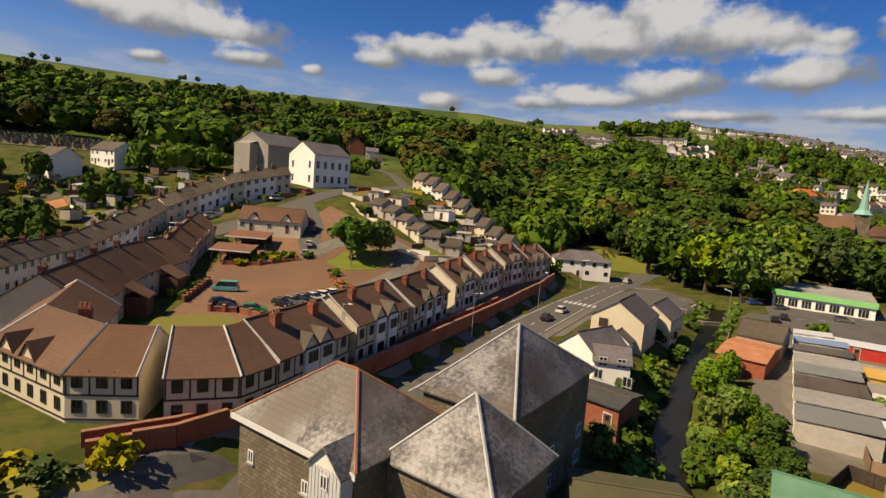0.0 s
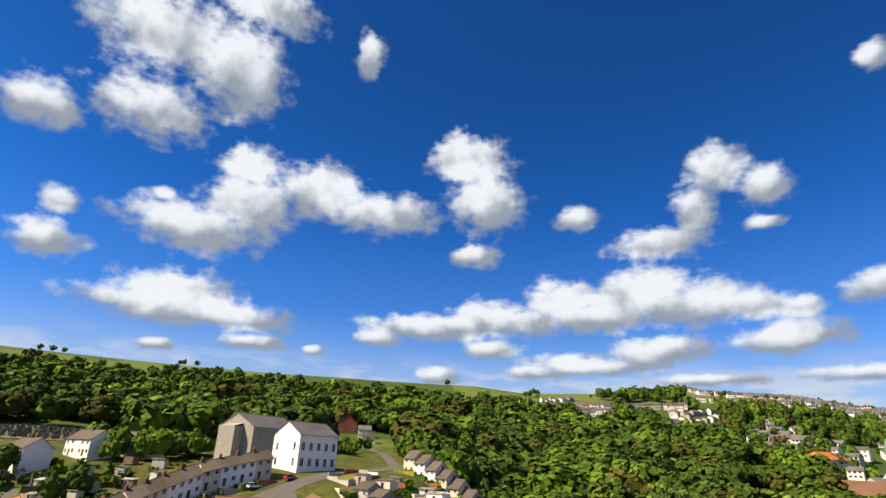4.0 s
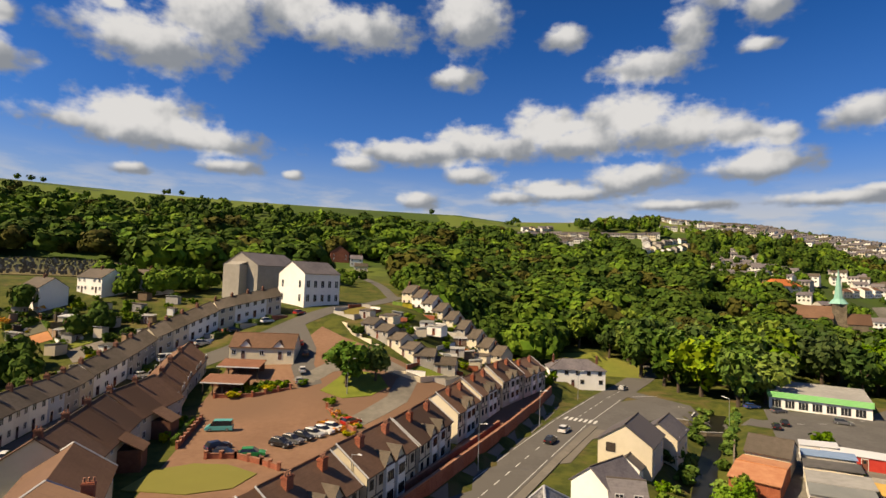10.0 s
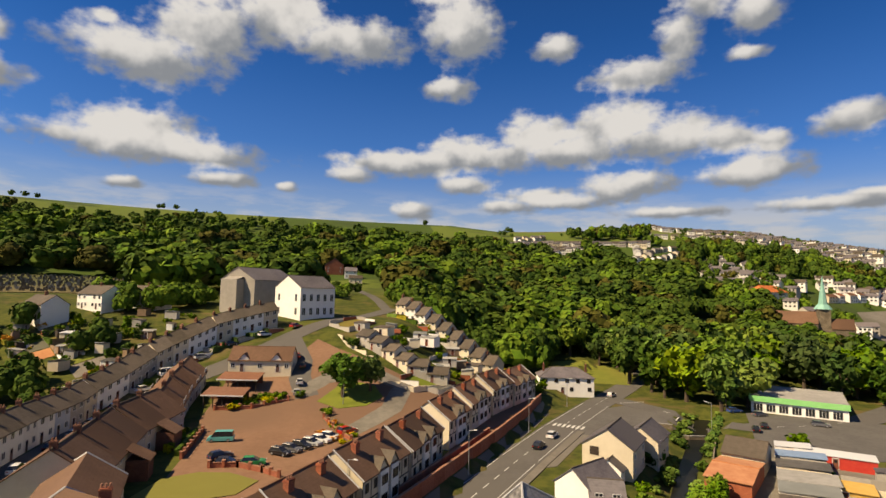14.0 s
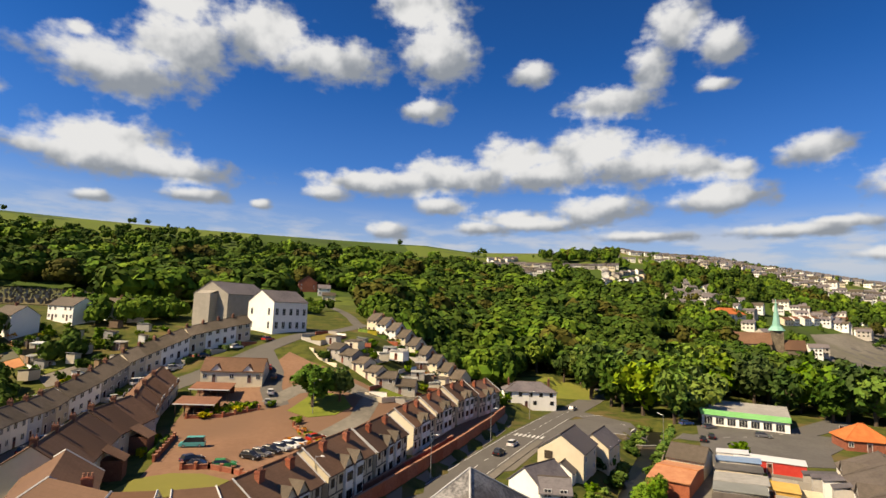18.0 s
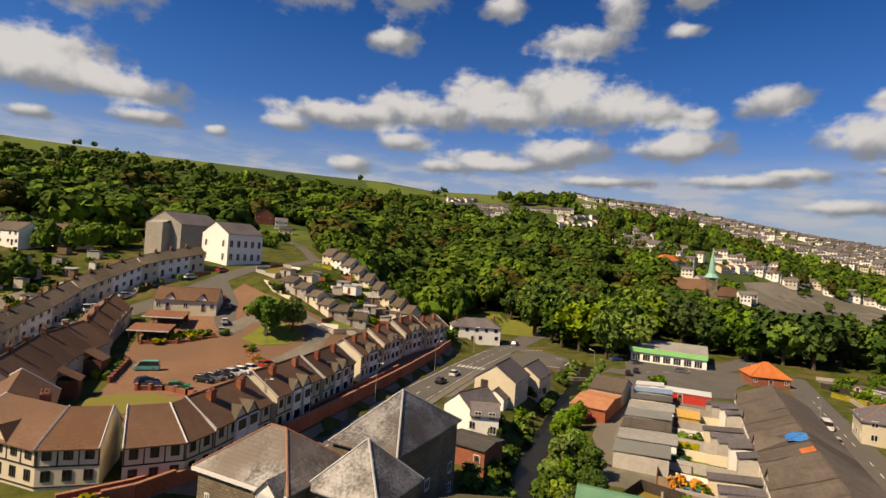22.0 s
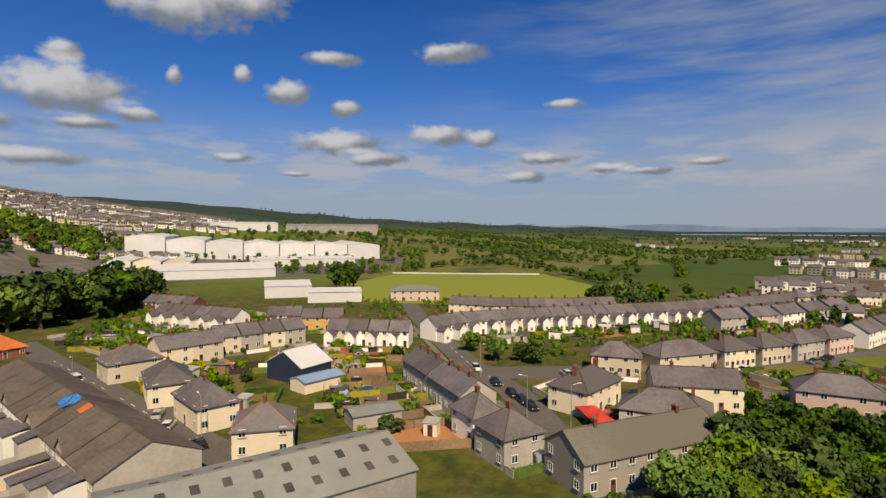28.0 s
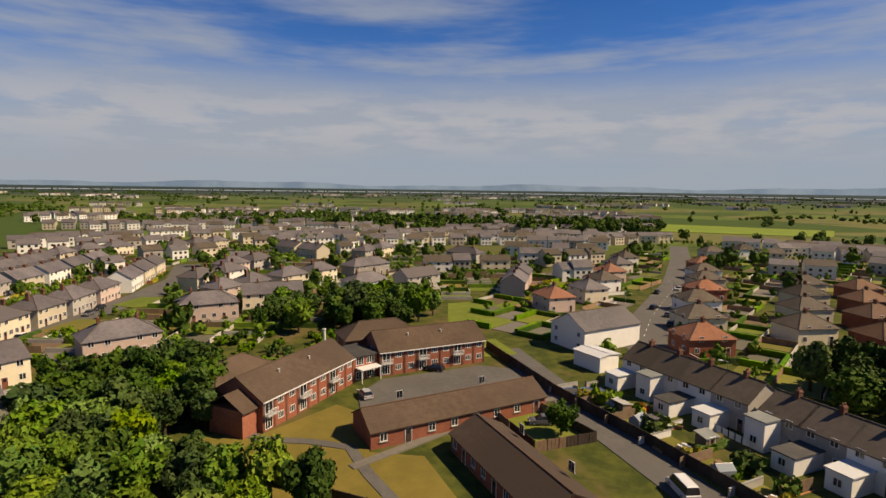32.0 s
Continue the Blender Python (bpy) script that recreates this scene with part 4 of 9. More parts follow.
timbered_block((-21.2, 67.6), (-17.4, 80), 0, 2)
timbered_block((-16.9, 81.5), (-12.6, 95), 0.4, 2)
timbered_block((-12.3, 97), (-8.4, 112), 0, 2)
timbered_block((-7.4, 116), (-3.6, 128), 0.3, 2)
timbered_block((-3.2, 129.5), (1.2, 142), 0, 2)
timbered_block((1.8, 144), (7.4, 157), 0.3, 2)
timbered_block((8, 158.5), (15, 174), 0, 2)
inner = terrace([(-51.4, 80), (-60.2, 104), (-62.6, 121)], 8, 11.5, "cream rendered houses with a wide brown tiled roof", (M_CREAM, M_GREYWALL), M_BROWN, "inner row of the crescent", eave=4.7, rise=4.0, front="w.d/w.w", chimneys=(0.1,), name="crescent_house", slope=True)
terrace([(-64.6, 122.5), (-68.6, 134), (-70.4, 145)], 6.5, 9, "cream rendered house with a brown tiled roof", (M_CREAM, M_GREYWALL), M_BROWN, "inner row of the crescent", eave=3.9, rise=3.4, front="w.d/w.w", chimneys=(0.1,), name="crescent_house", slope=True)
for i, h in enumerate(inner):
    if i % 2:
        b = MB().box(4.2, -3.2, -0.3, 8, 0, 3.2)
        part("porch_wing", cached("pw", lambda: b.mesh("porch_wing", M_BRICKDARK)), h)
        r = MB().slab([(4.0, -3.5, 3.1), (8.2, -3.5, 3.1), (8.2, 0, 5.0), (4.0, 0, 5.0)], 0.14)
        part("wing_roof", cached("pwr", lambda: r.mesh("wing_roof", M_BROWN)), h)


def mitred_block(points, d, eave, rise, label, gables, stacks=()):
    """A block whose front follows a bent line, with mitred roofs, pale hip strips and a timbered front."""
    x0, y0 = points[0]
    z = ground(sum(p[0] for p in points) / len(points), sum(p[1] for p in points) / len(points) + d / 2)
    ob = thing("corner_house", x0, y0, z, 0, label, "house", "corner houses")
    pts = [Vector((p[0] - x0, p[1] - y0, 0)) for p in points]
    dirs = [(q - p).normalized() for p, q in zip(pts, pts[1:])]
    left = [Vector((-t.y, t.x, 0)) for t in dirs]
    mit = [left[0]] + [(a + b) / (1 + a.dot(b)) for a, b in zip(left, left[1:])] + [left[-1]]
    up, s = Vector((0, 0, 1)), rise / (d / 2)
    n = len(pts)
    for i in range(n - 1):
        c = [pts[i], pts[i + 1], pts[i + 1] + mit[i + 1] * d, pts[i] + mit[i] * d]
        walls = MB()
        walls.add([tuple(p - up * 1.6) for p in c] + [tuple(p + up * eave) for p in c], [(0, 1, 5, 4), (1, 2, 6, 5), (2, 3, 7, 6), (3, 0, 4, 7), (4, 5, 6, 7)])
        r = [pts[k] + mit[k] * d / 2 + up * (eave + rise + 0.15) for k in (i, i + 1)]
        walls.add([tuple(p) for p in (c[0] + up * eave, c[3] + up * eave, r[0] - up * 0.15, c[1] + up * eave, c[2] + up * eave, r[1] - up * 0.15)], [(0, 2, 1), (3, 4, 5)])
        part("wall", walls.mesh("wall", M_CREAM), ob)
        f = [pts[k] - mit[k] * 0.4 + up * (eave + 0.15 - 0.4 * s) for k in (i, i + 1)]
        k_ = [pts[k] + mit[k] * (d + 0.4) + up * (eave + 0.15 - 0.4 * s) for k in (i, i + 1)]
        for q in ((f[0], f[1], r[1], r[0]), (k_[1], k_[0], r[0], r[1])):
            part("roof_slope", MB().slab([tuple(p) for p in q], 0.15).mesh("roof_slope", M_BROWN), ob)
        length, rz = line_of(points[i], points[i + 1])
        m = max(2, round(length / 2.3))
        for j in range(m):
            p = pts[i] + dirs[i] * length * (j + 0.5) / m
            for lv in (0.95, 3.3):
                part("window", window_mesh(0.95, 1.25, M_TIMBER), ob, (p.x, p.y, lv), rz)
        part("timber_band", MB().box(0, -0.06, 2.55, length, 0.0, 2.72).box(0, -0.06, 0.3, length, 0, 0.45).mesh("timber_band", M_TIMBER), ob, tuple(pts[i]), rz)
        for j in range(m + 1):
            p = pts[i] + dirs[i] * min(max(length * j / m, 0.1), length - 0.1)
            part("timber_post", cached("mpost", lambda: MB().box(-0.07, -0.05, 2.72, 0.07, 0.0, 4.9).mesh("timber_post", M_TIMBER)), ob, tuple(p), rz)
        for u in gables.get(i, ()):
            g = pts[i] + dirs[i] * length * u
            e = MB().add([(-1.4, -0.12, eave - 0.3), (1.4, -0.12, eave - 0.3), (1.4, -0.12, eave), (0, -0.12, eave + 1.6), (-1.4, -0.12, eave), (1.4, 2.4, eave), (0, 2.4, eave + 1.6), (-1.4, 2.4, eave)], [(0, 1, 2, 3, 4), (1, 5, 2), (0, 4, 7)])
            part("dormer", cached("mdorm", lambda: e.mesh("dormer", M_CREAM)), ob, tuple(g), rz)
            q = MB()
            for sx in (1, -1):
                c4 = [(sx * 1.62, -0.35, eave - 0.15), (sx * 1.62, 2.4, eave - 0.15), (0, 2.4, eave + 1.7), (0, -0.35, eave + 1.7)]
                q.slab(c4 if sx > 0 else c4[::-1], 0.12)
            part("dormer_roof", cached("mdormr", lambda: q.mesh("dormer_roof", M_BROWN)), ob, tuple(g), rz)
    for k in range(n):
        r = pts[k] + mit[k] * d / 2 + up * (eave + rise + 0.2)
        for q in (-0.4, d + 0.4):
            part("hip_strip", MB().tube(tuple(pts[k] + mit[k] * q + up * (eave + 0.2 - 0.4 * s)), tuple(r), 0.13, 0.13, 4).mesh("hip_strip", M_LEAD), ob, label="pale strip along the hip")
    for k in stacks:
        c = (pts[k] + pts[k + 1]) / 2 + left[k] * d * 0.62
        potted(ob, (c.x, c.y, eave + rise * 0.75), 0.4, 1.5)
    for k in range(n - 1):
        l, rz = line_of(points[k], points[k + 1])
        FOOT.append((points[k][0], points[k][1], math.cos(rz), math.sin(rz), l, d))
    return ob


mitred_block([(-57.4, 78), (-50.2, 64.6), (-37.4, 59.4), (-31.4, 60.9)], 9, 4.7, 3.1, "cream half-timbered corner block with brown tiled roofs", {1: (0.3, 0.58)}, (1,))
mitred_block([(-28.8, 60.6), (-23, 63.2), (-21.3, 67.4)], 9, 4.9, 3.2, "cream half-timbered corner block beside the passage", {})


def open_shelter(x, y, rz, w, d, low, high):
    """A lean-to of orange tiles on timber posts over a dark brick back wall."""
    ob = thing("lean_to_shelter", x, y, ground(x + w / 2, y + d / 2), rz, "open lean-to with a shallow orange tiled roof on posts", "shelter", "lean-to shelters")
    part("roof", MB().slab([(-0.4, -0.4, low), (w + 0.4, -0.4, low), (w + 0.4, d, high), (-0.4, d, high)], 0.16).mesh("roof", M_SHELTER), ob)
    part("back_wall", MB().box(0, d - 0.25, -2.0, w, d, high - 0.2).mesh("back_wall", M_BRICKDARK), ob)
    part("fascia", MB().box(-0.4, -0.48, low - 0.22, w + 0.4, -0.41, low + 0.05).mesh("fascia", M_FRAME), ob, label="white painted fascia board")
    for i in range(5):
        part("post", cached(("shelter_post", low), lambda: MB().box(-0.09, 0, -2.0, 0.09, 0.18, low).mesh("post", M_DARKWOOD)), ob, (0.1 + (w - 0.2) * i / 4, 0, 0))
    FOOT.append((x, y, math.cos(rz), math.sin(rz), w, d))
    return ob


open_shelter(-65.4, 134.0, 0.06, 9.0, 4.6, 2.5, 3.6)
open_shelter(-65.6, 141.6, 0.06, 9.4, 4.8, 2.6, 3.7)
end_range = house(-66.5, 148.6, 0.12, 16, 8, 3.0, 3.0, "gable", M_CREAM, M_BROWN, "low cream range with a broad brown tiled roof", "crescent_house", front="wd.w.dw", back="w.w", chimneys=(), group="north end of the crescent", ridge=M_BROWN)
gablet(end_range, 4.0, 3.0, 3.0, 1.7, 3.0, M_WHITE, M_BROWN)
gablet(end_range, 12.2, 3.0, 3.0, 1.7, 3.0, M_WHITE, M_BROWN)
terrace([(-33, 214), (-21, 205), (-9, 196.5), (3, 188)], 4.6, 6.5, WL, (M_CREAM, M_WHITE, M_GREYWALL), M_GREYTILE, "terrace behind the gardens", eave=4.8, rise=2.6, chimneys=(0.1,), seed=8)
terrace([(-38, 170), (-29, 163), (-21, 157), (-10, 156)], 4.6, 5, "low pale outhouse with a grey tiled roof", (M_GREYWALL, M_CREAM), M_GREYTILE, "outhouses of the gardens", eave=2.4, rise=1.5, front="dw", back="", chimneys=(), seed=3, name="outhouse", category="outhouse")

# ---- chapel, hall and hillside houses ----


def gabled_hall(name, p0, p1, length, eave, rise, wall, tile, label, category, front, side, win=(1.0, 1.1), floor_h=2.5):
    """A hall whose gable stands between p0 and p1 and whose ridge runs back from it."""
    w, rz = line_of(p0, p1)
    return house(p1[0], p1[1], rz + math.pi / 2, length, w, eave, rise, "gable", wall, tile, label, name, category, front=side, left=front, back=side, chimneys=(), win=win, floor_h=floor_h)


grey_hall = gabled_hall("chapel_hall", (-98, 207), (-82.5, 201), 22, 11.5, 4.5, M_HALLGREY, M_SLATE, "large grey rendered gabled hall with a slate roof", "hall", ".../.w.", "......", (1.3, 2.4), 4.6)
part("porch_block", MB().box(-3.6, 5.0, -2, 0, 12.5, 11.5).add([(-3.6, 5.0, 11.5), (-3.6, 12.5, 11.5), (0, 12.5, 12.6), (0, 5.0, 12.6)], [(3, 2, 1, 0)]).mesh("porch_block", M_HALLGREY), grey_hall, label="tall grey rendered stair block on the gable")
gabled_hall("white_hall", (-74, 199), (-61.5, 189), 14, 10.2, 4, M_WHITE, M_SLATE, "white rendered two-storey gabled chapel with tall windows", "chapel", "w.w/w.w", "wwwww/wwwww", (1.3, 2.4), 4.6)
gabled_hall("red_house", (-118, 416), (-105, 420), 12, 6.5, 4.8, M_BRICK, M_SLATE, "red brick gabled house on the wooded hill", "house", "w.w/w.w", "ww/ww")
for x, y, rz in ((-150, 178, -0.5), (-142, 192, -0.4), (-130, 200, -0.3)):
    house(x, y, rz, 14, 8, 5.2, 2.8, "gable", M_WHITE, M_GREYTILE, "white rendered pair of houses on the hillside", "semi_detached_house", front="wdw.wdw/ww.ww", chimneys=(0.5,), group="hillside pairs")
house(18.0, 187, 0.03, 17, 9, 5.2, 2.6, "hip", M_WHITE, M_SLATE, "white pub with black window surrounds beside the road", "pub", front="w.dw.w/wwwww", right="w.w/w.w", chimneys=(0.1, 0.9), frame=M_TIMBER)

# ---- the stone mill ----
MZ = math.atan2(-4.5, 8)
mill_wing = house(-17, 51, MZ, 11, 9, 9.5, 3.4, "hip", M_STONE, M_OLDSLATE, "old rubble-stone mill wing with a hipped slate roof", "mill", "mill", front="w.w/...../w.w.", left="w.w/", chimneys=(), z=0, win=(0.6, 0.9), group="stone mill", ridge=M_RIDGE)
house(-11.7, 58.3, MZ, 8.6, 4.6, 7.0, 0.2, "gable", M_STONE, M_GREYTILE, "low stone link with a flat brown roof", "mill_link", "mill", front="", back="", chimneys=(), z=0, group="stone mill")
house(-5.3, 58.3, MZ, 8.0, 15.6, 10, 4.4, "pyramid", M_STONE, M_OLDSLATE, "tall stone mill block with a steep hipped slate roof", "mill", "mill", front="ww/ww", right="w.w.w/w.w.w", chimneys=(), z=0, group="stone mill", ridge=M_LEAD)
house(-6, 48, MZ, 7.4, 7.4, 9.3, 3.8, "hip", M_STONE, M_OLDSLATE, "square stone mill tower with a pyramid slate roof", "mill", "mill", front="w.w/w.w", right="w.w/", chimneys=(), z=0, group="stone mill", ridge=M_LEAD)
part("fascia", MB().box(-0.42, -0.46, 8.95, 11.42, -0.40, 9.35).box(-0.46, -0.46, 8.95, -0.40, 9.42, 9.35).mesh("fascia", M_FRAME), mill_wing, label="white painted fascia board")
gablet(mill_wing, 9.6, 2.6, 9.3, 1.3, 4.0, M_WHITE, M_OLDSLATE, -0.9)
clad_bay = part("clad_bay", MB().box(-1.3, -1.0, 4.5, 1.3, -0.02, 9.3).mesh("clad_bay", M_WHITESHEET), mill_wing, (9.6, 0, 0), label="white board-clad hoist bay")
for i in range(9):
    part("board", cached("clad_board", lambda: MB().box(0, -1.03, 4.5, 0.2, -1.0, 9.3).mesh("board", M_WHITESHEET)), clad_bay, (-1.29 + i * 0.295, 0, 0))
part("window", window_mesh(0.6, 0.9), mill_wing, (9.6, -1.04, 8.0))
roadside = gabled_hall("gabled_house", (17.2, 113.3), (25.2, 109.2), 10.5, 5.4, 3.0, M_CREAM, M_SLATE, "cream rendered house with a broad gable end", "house", "", "w.w/w.w")
part("sign_board", MB().box(-0.09, -0.8, 0, -0.02, 0.8, 1.5).mesh("sign_board", M_DARKWOOD), roadside, (0, 6.8, 3.6), label="dark sign board on the gable")
gabled_hall("gabled_house", (9.6, 94.6), (14.0, 90.2), 8, 4.6, 2.4, M_WHITE, M_SLATE, "white rendered gabled house beside the river", "house", "", "w.w/w.w")
house(13.8, 89.6, -0.1, 4.8, 5, 4.2, 1.6, "gable", M_WHITE, M_SLATE, "low white rendered wing beside the river", "house", front=".w/ww", back="", chimneys=())
house(8.4, 80.2, -0.62, 7.4, 6, 3, 0.4, "gable", M_BRICK, M_FELT, "brick outbuilding with a flat dark roof", "outbuilding", front="w.d", chimneys=())
house(36, 106, math.atan2(-4, 6), 7, 14, 2.7, 0.7, "gable", M_BRICK, M_RUST, "low brick shed with a rusty roof beside the river", "shed", "shed", chimneys=(), front="", back="", ridge=M_RUST)
house(44.2, 118.4, math.atan2(-4, 6), 7, 10, 3.4, 1.9, "gable", M_CREAM, M_GREYTILE, "cream store building with a grey tiled roof", "store_building", "building", chimneys=(), front="", back="", ridge=M_GREYTILE)
gabled_hall("gabled_house", (26.6, 122.2), (32.6, 118.8), 10, 4.4, 2.4, M_CREAM, M_SLATE, "cream house with a slate roof beside the river", "house", ".w./.w.", "w.w/w.w")
gabled_hall("gabled_annex", (18.8, 109.2), (22.6, 107.2), 3.4, 2.4, 1.5, M_WHITE, M_SLATE, "small white gabled annex beside the house", "annex", ".w.", "..")
long_houses = terrace([(74, 112), (43, 52.5)], 5.2, 13, WL, (M_WHITE, M_GREYWALL, M_CREAM), M_DARKTILE, "long terrace by the side street", eave=5.0, rise=3.0, chimneys=(), ridge=M_DARKTILE, seed=6)
for i, h in enumerate(long_houses):
    deep, tall, skin = ((5.5, 2.7, M_GREYWALL), (3.4, 4.3, M_WHITE), (6.6, 2.4, M_CREAM), (4.6, 3.4, M_GREYWALL), (2.6, 4.5, M_GREYWALL))[i * 3 % 5]
    b = MB().box(0.2, -deep, -0.3, 2.7, 0, tall)
    part("rear_extension", cached(("ext", deep, tall), lambda: b.mesh("rear_extension", skin)), h, label="pale rendered rear extension")
    FOOT.append((h.location.x + math.sin(h.rotation_euler.z) * deep, h.location.y - math.cos(h.rotation_euler.z) * deep, math.cos(h.rotation_euler.z), math.sin(h.rotation_euler.z), 2.9, deep))
    r = MB().slab([(0, -deep - 0.2, tall), (2.9, -deep - 0.2, tall), (2.9, 0, tall + 0.7), (0, 0, tall + 0.7)], 0.14)
    part("extension_roof", cached(("extr", deep, tall), lambda: r.mesh("extension_roof", M_SLATE)), h)
    if i % 3 == 1:
        gablet(h, 2.6, 4.6, 5.0, 2.0, 5.4, M_GREYWALL, M_DARKTILE)

# ---- store, kiosk, church ----
def store():
    w, rz = line_of((77, 175), (97, 164))
    ob = thing("convenience_store", 77, 175, 0, rz, "low white convenience store with a bright green fascia", "store")
    part("wall", MB().box(0, 0, -0.5, w, 24, 4.0).mesh("wall", M_WHITE), ob)
    part("roof", MB().box(-0.3, -0.3, 4.0, w + 0.3, 24.3, 4.25).box(-0.3, -0.3, 4.25, w + 0.3, 0, 4.6).box(-0.3, 24, 4.25, w + 0.3, 24.3, 4.6).mesh("roof", M_CONC), ob)
    part("fascia", MB().box(-0.32, -0.55, 3.1, w + 0.32, -0.3, 4.65).mesh("fascia", M_GREENSIGN), ob, label="bright green fascia board")
    part("side_fascia", MB().box(-0.55, -0.3, 3.6, -0.31, 24, 4.65).mesh("side_fascia", M_GREENSIGN), ob, label="bright green fascia board")
    for i in range(7):
        part("shop_window", window_mesh(2.3, 2.2, M_FRAME, 2), ob, (1.8 + i * 3.1, 0, 0.4))


store()
house(100, 146, -0.25, 10, 9, 2.8, 3.4, "hip", M_BRICK, M_ORANGE, "small brick building with a bright orange hipped roof", "orange_roofed_building", "building", front="w.d.w", chimneys=(), ridge=M_ORANGE)


def church():
    x, y = 180, 316
    z = ground(x, y) - 2.5
    ob = thing("church", x, y, z, -0.42, "stone church with a tall green copper spire", "church")
    part("nave", MB().box(-24, -5, -2, 0, 5, 9.5).add([(-24, -5, 9.5), (-24, 5, 9.5), (-24, 0, 15.5), (0, -5, 9.5), (0, 5, 9.5), (0, 0, 15.5)], [(0, 2, 1), (3, 4, 5), (0, 3, 5, 2), (1, 2, 5, 4)]).mesh("nave", M_STONE), ob)
    r = gable_roof(24, 10, 9.5, 6)
    part("nave_roof", r.mesh("nave_roof", M_BROWN), ob, (-24, -5, 0))
    part("tower", MB().box(-0.2, -3, -2, 6, 3, 17).mesh("tower", M_STONE), ob)
    b = MB().frustum(2.9, 0, 17, 19.5, 4.4, 2.6, 8)
    b.frustum(2.9, 0, 19.5, 35, 2.2, 0.08, 8)
    part("aisle", MB().box(6, -6, -2, 16, 6, 7).mesh("aisle", M_STONE), ob)
    part("aisle_roof", gable_roof(10, 12, 7, 5).mesh("aisle_roof", M_BROWN), ob, (6, -6, 0))
    part("spire", b.mesh("spire", M_COPPER), ob, label="green copper spire")


church()

# ---- streets to the east ----
SEMI = "cream rendered pair of houses with a hipped slate roof"
for p0, p1, d in (((62, 47), (66, 39), 9), ((70, 59), (76, 55), 12.5), ((79, 77), (85, 71), 13), ((91, 98), (101, 92), 9)):
    w, rz = line_of(p0, p1)
    house(p0[0], p0[1], rz, w, d, 4.6, 2.9, "hip", M_CREAM, M_SLATE, SEMI, "semi_detached_house", front="w.w/w.w", left="w.d.w/w.w.w", right="ww/ww", chimneys=(0.5,), group="pairs by the side street", ridge=M_RIDGE if d == 9 else M_SLATE)
GREYSEMI = "grey pebbledashed pair of houses with a hipped slate roof"
for p0, p1, d, wall, roof, lab in (((76, 12.5), (80, 8), 7, M_WHITE, "hip", "white rendered house with a hipped grey roof"), ((68, 6.5), (73, 1), 8, M_GREYWALL, "hip", "grey rendered house with a hipped slate roof"),
                                   ((94, -6), (106, -13), 8.5, M_CREAM, "hip", "cream corner house with a hipped grey roof"),
                                   ((62, -4.5), (77, -25), 9, M_GREYWALL, "gable", "long grey pebbledashed block of houses with a grey roof"), ((87, -11), (84, -25), 9, M_GREYWALL, "hip", GREYSEMI)):
    w, rz = line_of(p0, p1)
    n = max(2, round(w / 3.2))
    house(p0[0], p0[1], rz, w, d, 4.9, 2.8, roof, wall, M_SLATE if roof == "hip" else M_PALETILE, lab, "semi_detached_house", front=("wd" * n)[:n] + "/" + "w" * n, left="w.w/w.w", right="w/w", chimneys=(0.2, 0.8) if w > 10 else (0.5,), group="east street houses")
terrace([(112, 35.5), (86, 16.2)], 16, 7.6, "long cream house pair with a dark slate roof", (M_CREAM, M_GREYWALL), M_SLATE, "row along the east street", gap=1.0, eave=4.8, rise=2.5, front="wdwwdw/ww.ww", back="wdwwdw/ww.ww", chimneys=(0.2, 0.5, 0.8), name="semi_detached_house", seed=9)
terrace([(106, 97), (120, 89)], 7, 9, GREYSEMI, (M_CREAM, M_WHITE), M_SLATE, "row by the blue hall", eave=4.8, rise=2.6, name="terraced_house", seed=3)
terrace([(123, 93), (144, 77)], 6.6, 9, GREYSEMI, (M_CREAM, M_GREYWALL), M_SLATE, "row by the blue hall", eave=4.8, rise=2.6, name="terraced_house", seed=4)
terrace([(161, 87), (165, 74)], 7, 9, GREYSEMI, (M_CREAM, M_YELLOW), M_SLATE, "row by the blue hall", eave=4.8, rise=2.6, name="terraced_house", seed=5)
GAB = {"white_render": "white gabled terraced house with a slate roof", "cream_render": "cream gabled terraced house with a slate roof", "grey_pebbledash": "grey gabled terraced house with a slate roof"}
for pts, n in (([(142, 69), (145, 44)], 1), ([(155, 38), (166, 30), (179, 13), (188, -2), (200, -22), (209, -39), (230, -67), (255, -98)], 2), ([(160, 146), (154, 109)], 3), ([(162, 101), (165, 90)], 4)):
    for h in terrace(pts, 6.2, 8, GAB, (M_WHITE, M_CREAM, M_WHITE, M_WHITE), M_SLATE, "gabled terrace", eave=4.9, rise=2.6, front="w.d/.ww", seed=n, name="terraced_house"):
        b = MB().box(0, -3.6, -0.5, 2.8, 0, 3.9).add([(0, -3.6, 3.9), (2.8, -3.6, 3.9), (1.4, -3.6, 5.2), (0, 2, 3.9), (2.8, 2, 3.9), (1.4, 2, 5.2)], [(0, 1, 2), (0, 2, 5, 3), (2, 1, 4, 5)])
        part("rear_wing", cached("wing", lambda: b.mesh("rear_wing", M_WHITE)), h, (0.3, 0, 0), label="white gabled rear wing")
        r = MB()
        for sx in (1, -1):
            q = [(1.4 + sx * 1.65, -3.85, 3.75), (1.4 + sx * 1.65, 2, 3.75), (1.4, 2, 5.35), (1.4, -3.85, 5.35)]
            r.slab(q if sx > 0 else q[::-1], 0.13)
        part("wing_roof", cached("wingr", lambda: r.mesh("wing_roof", M_SLATE)), h, (0.3, 0, 0))
        part("window", window_mesh(1.0, 1.1), h, (1.7, -3.6, 1.0))
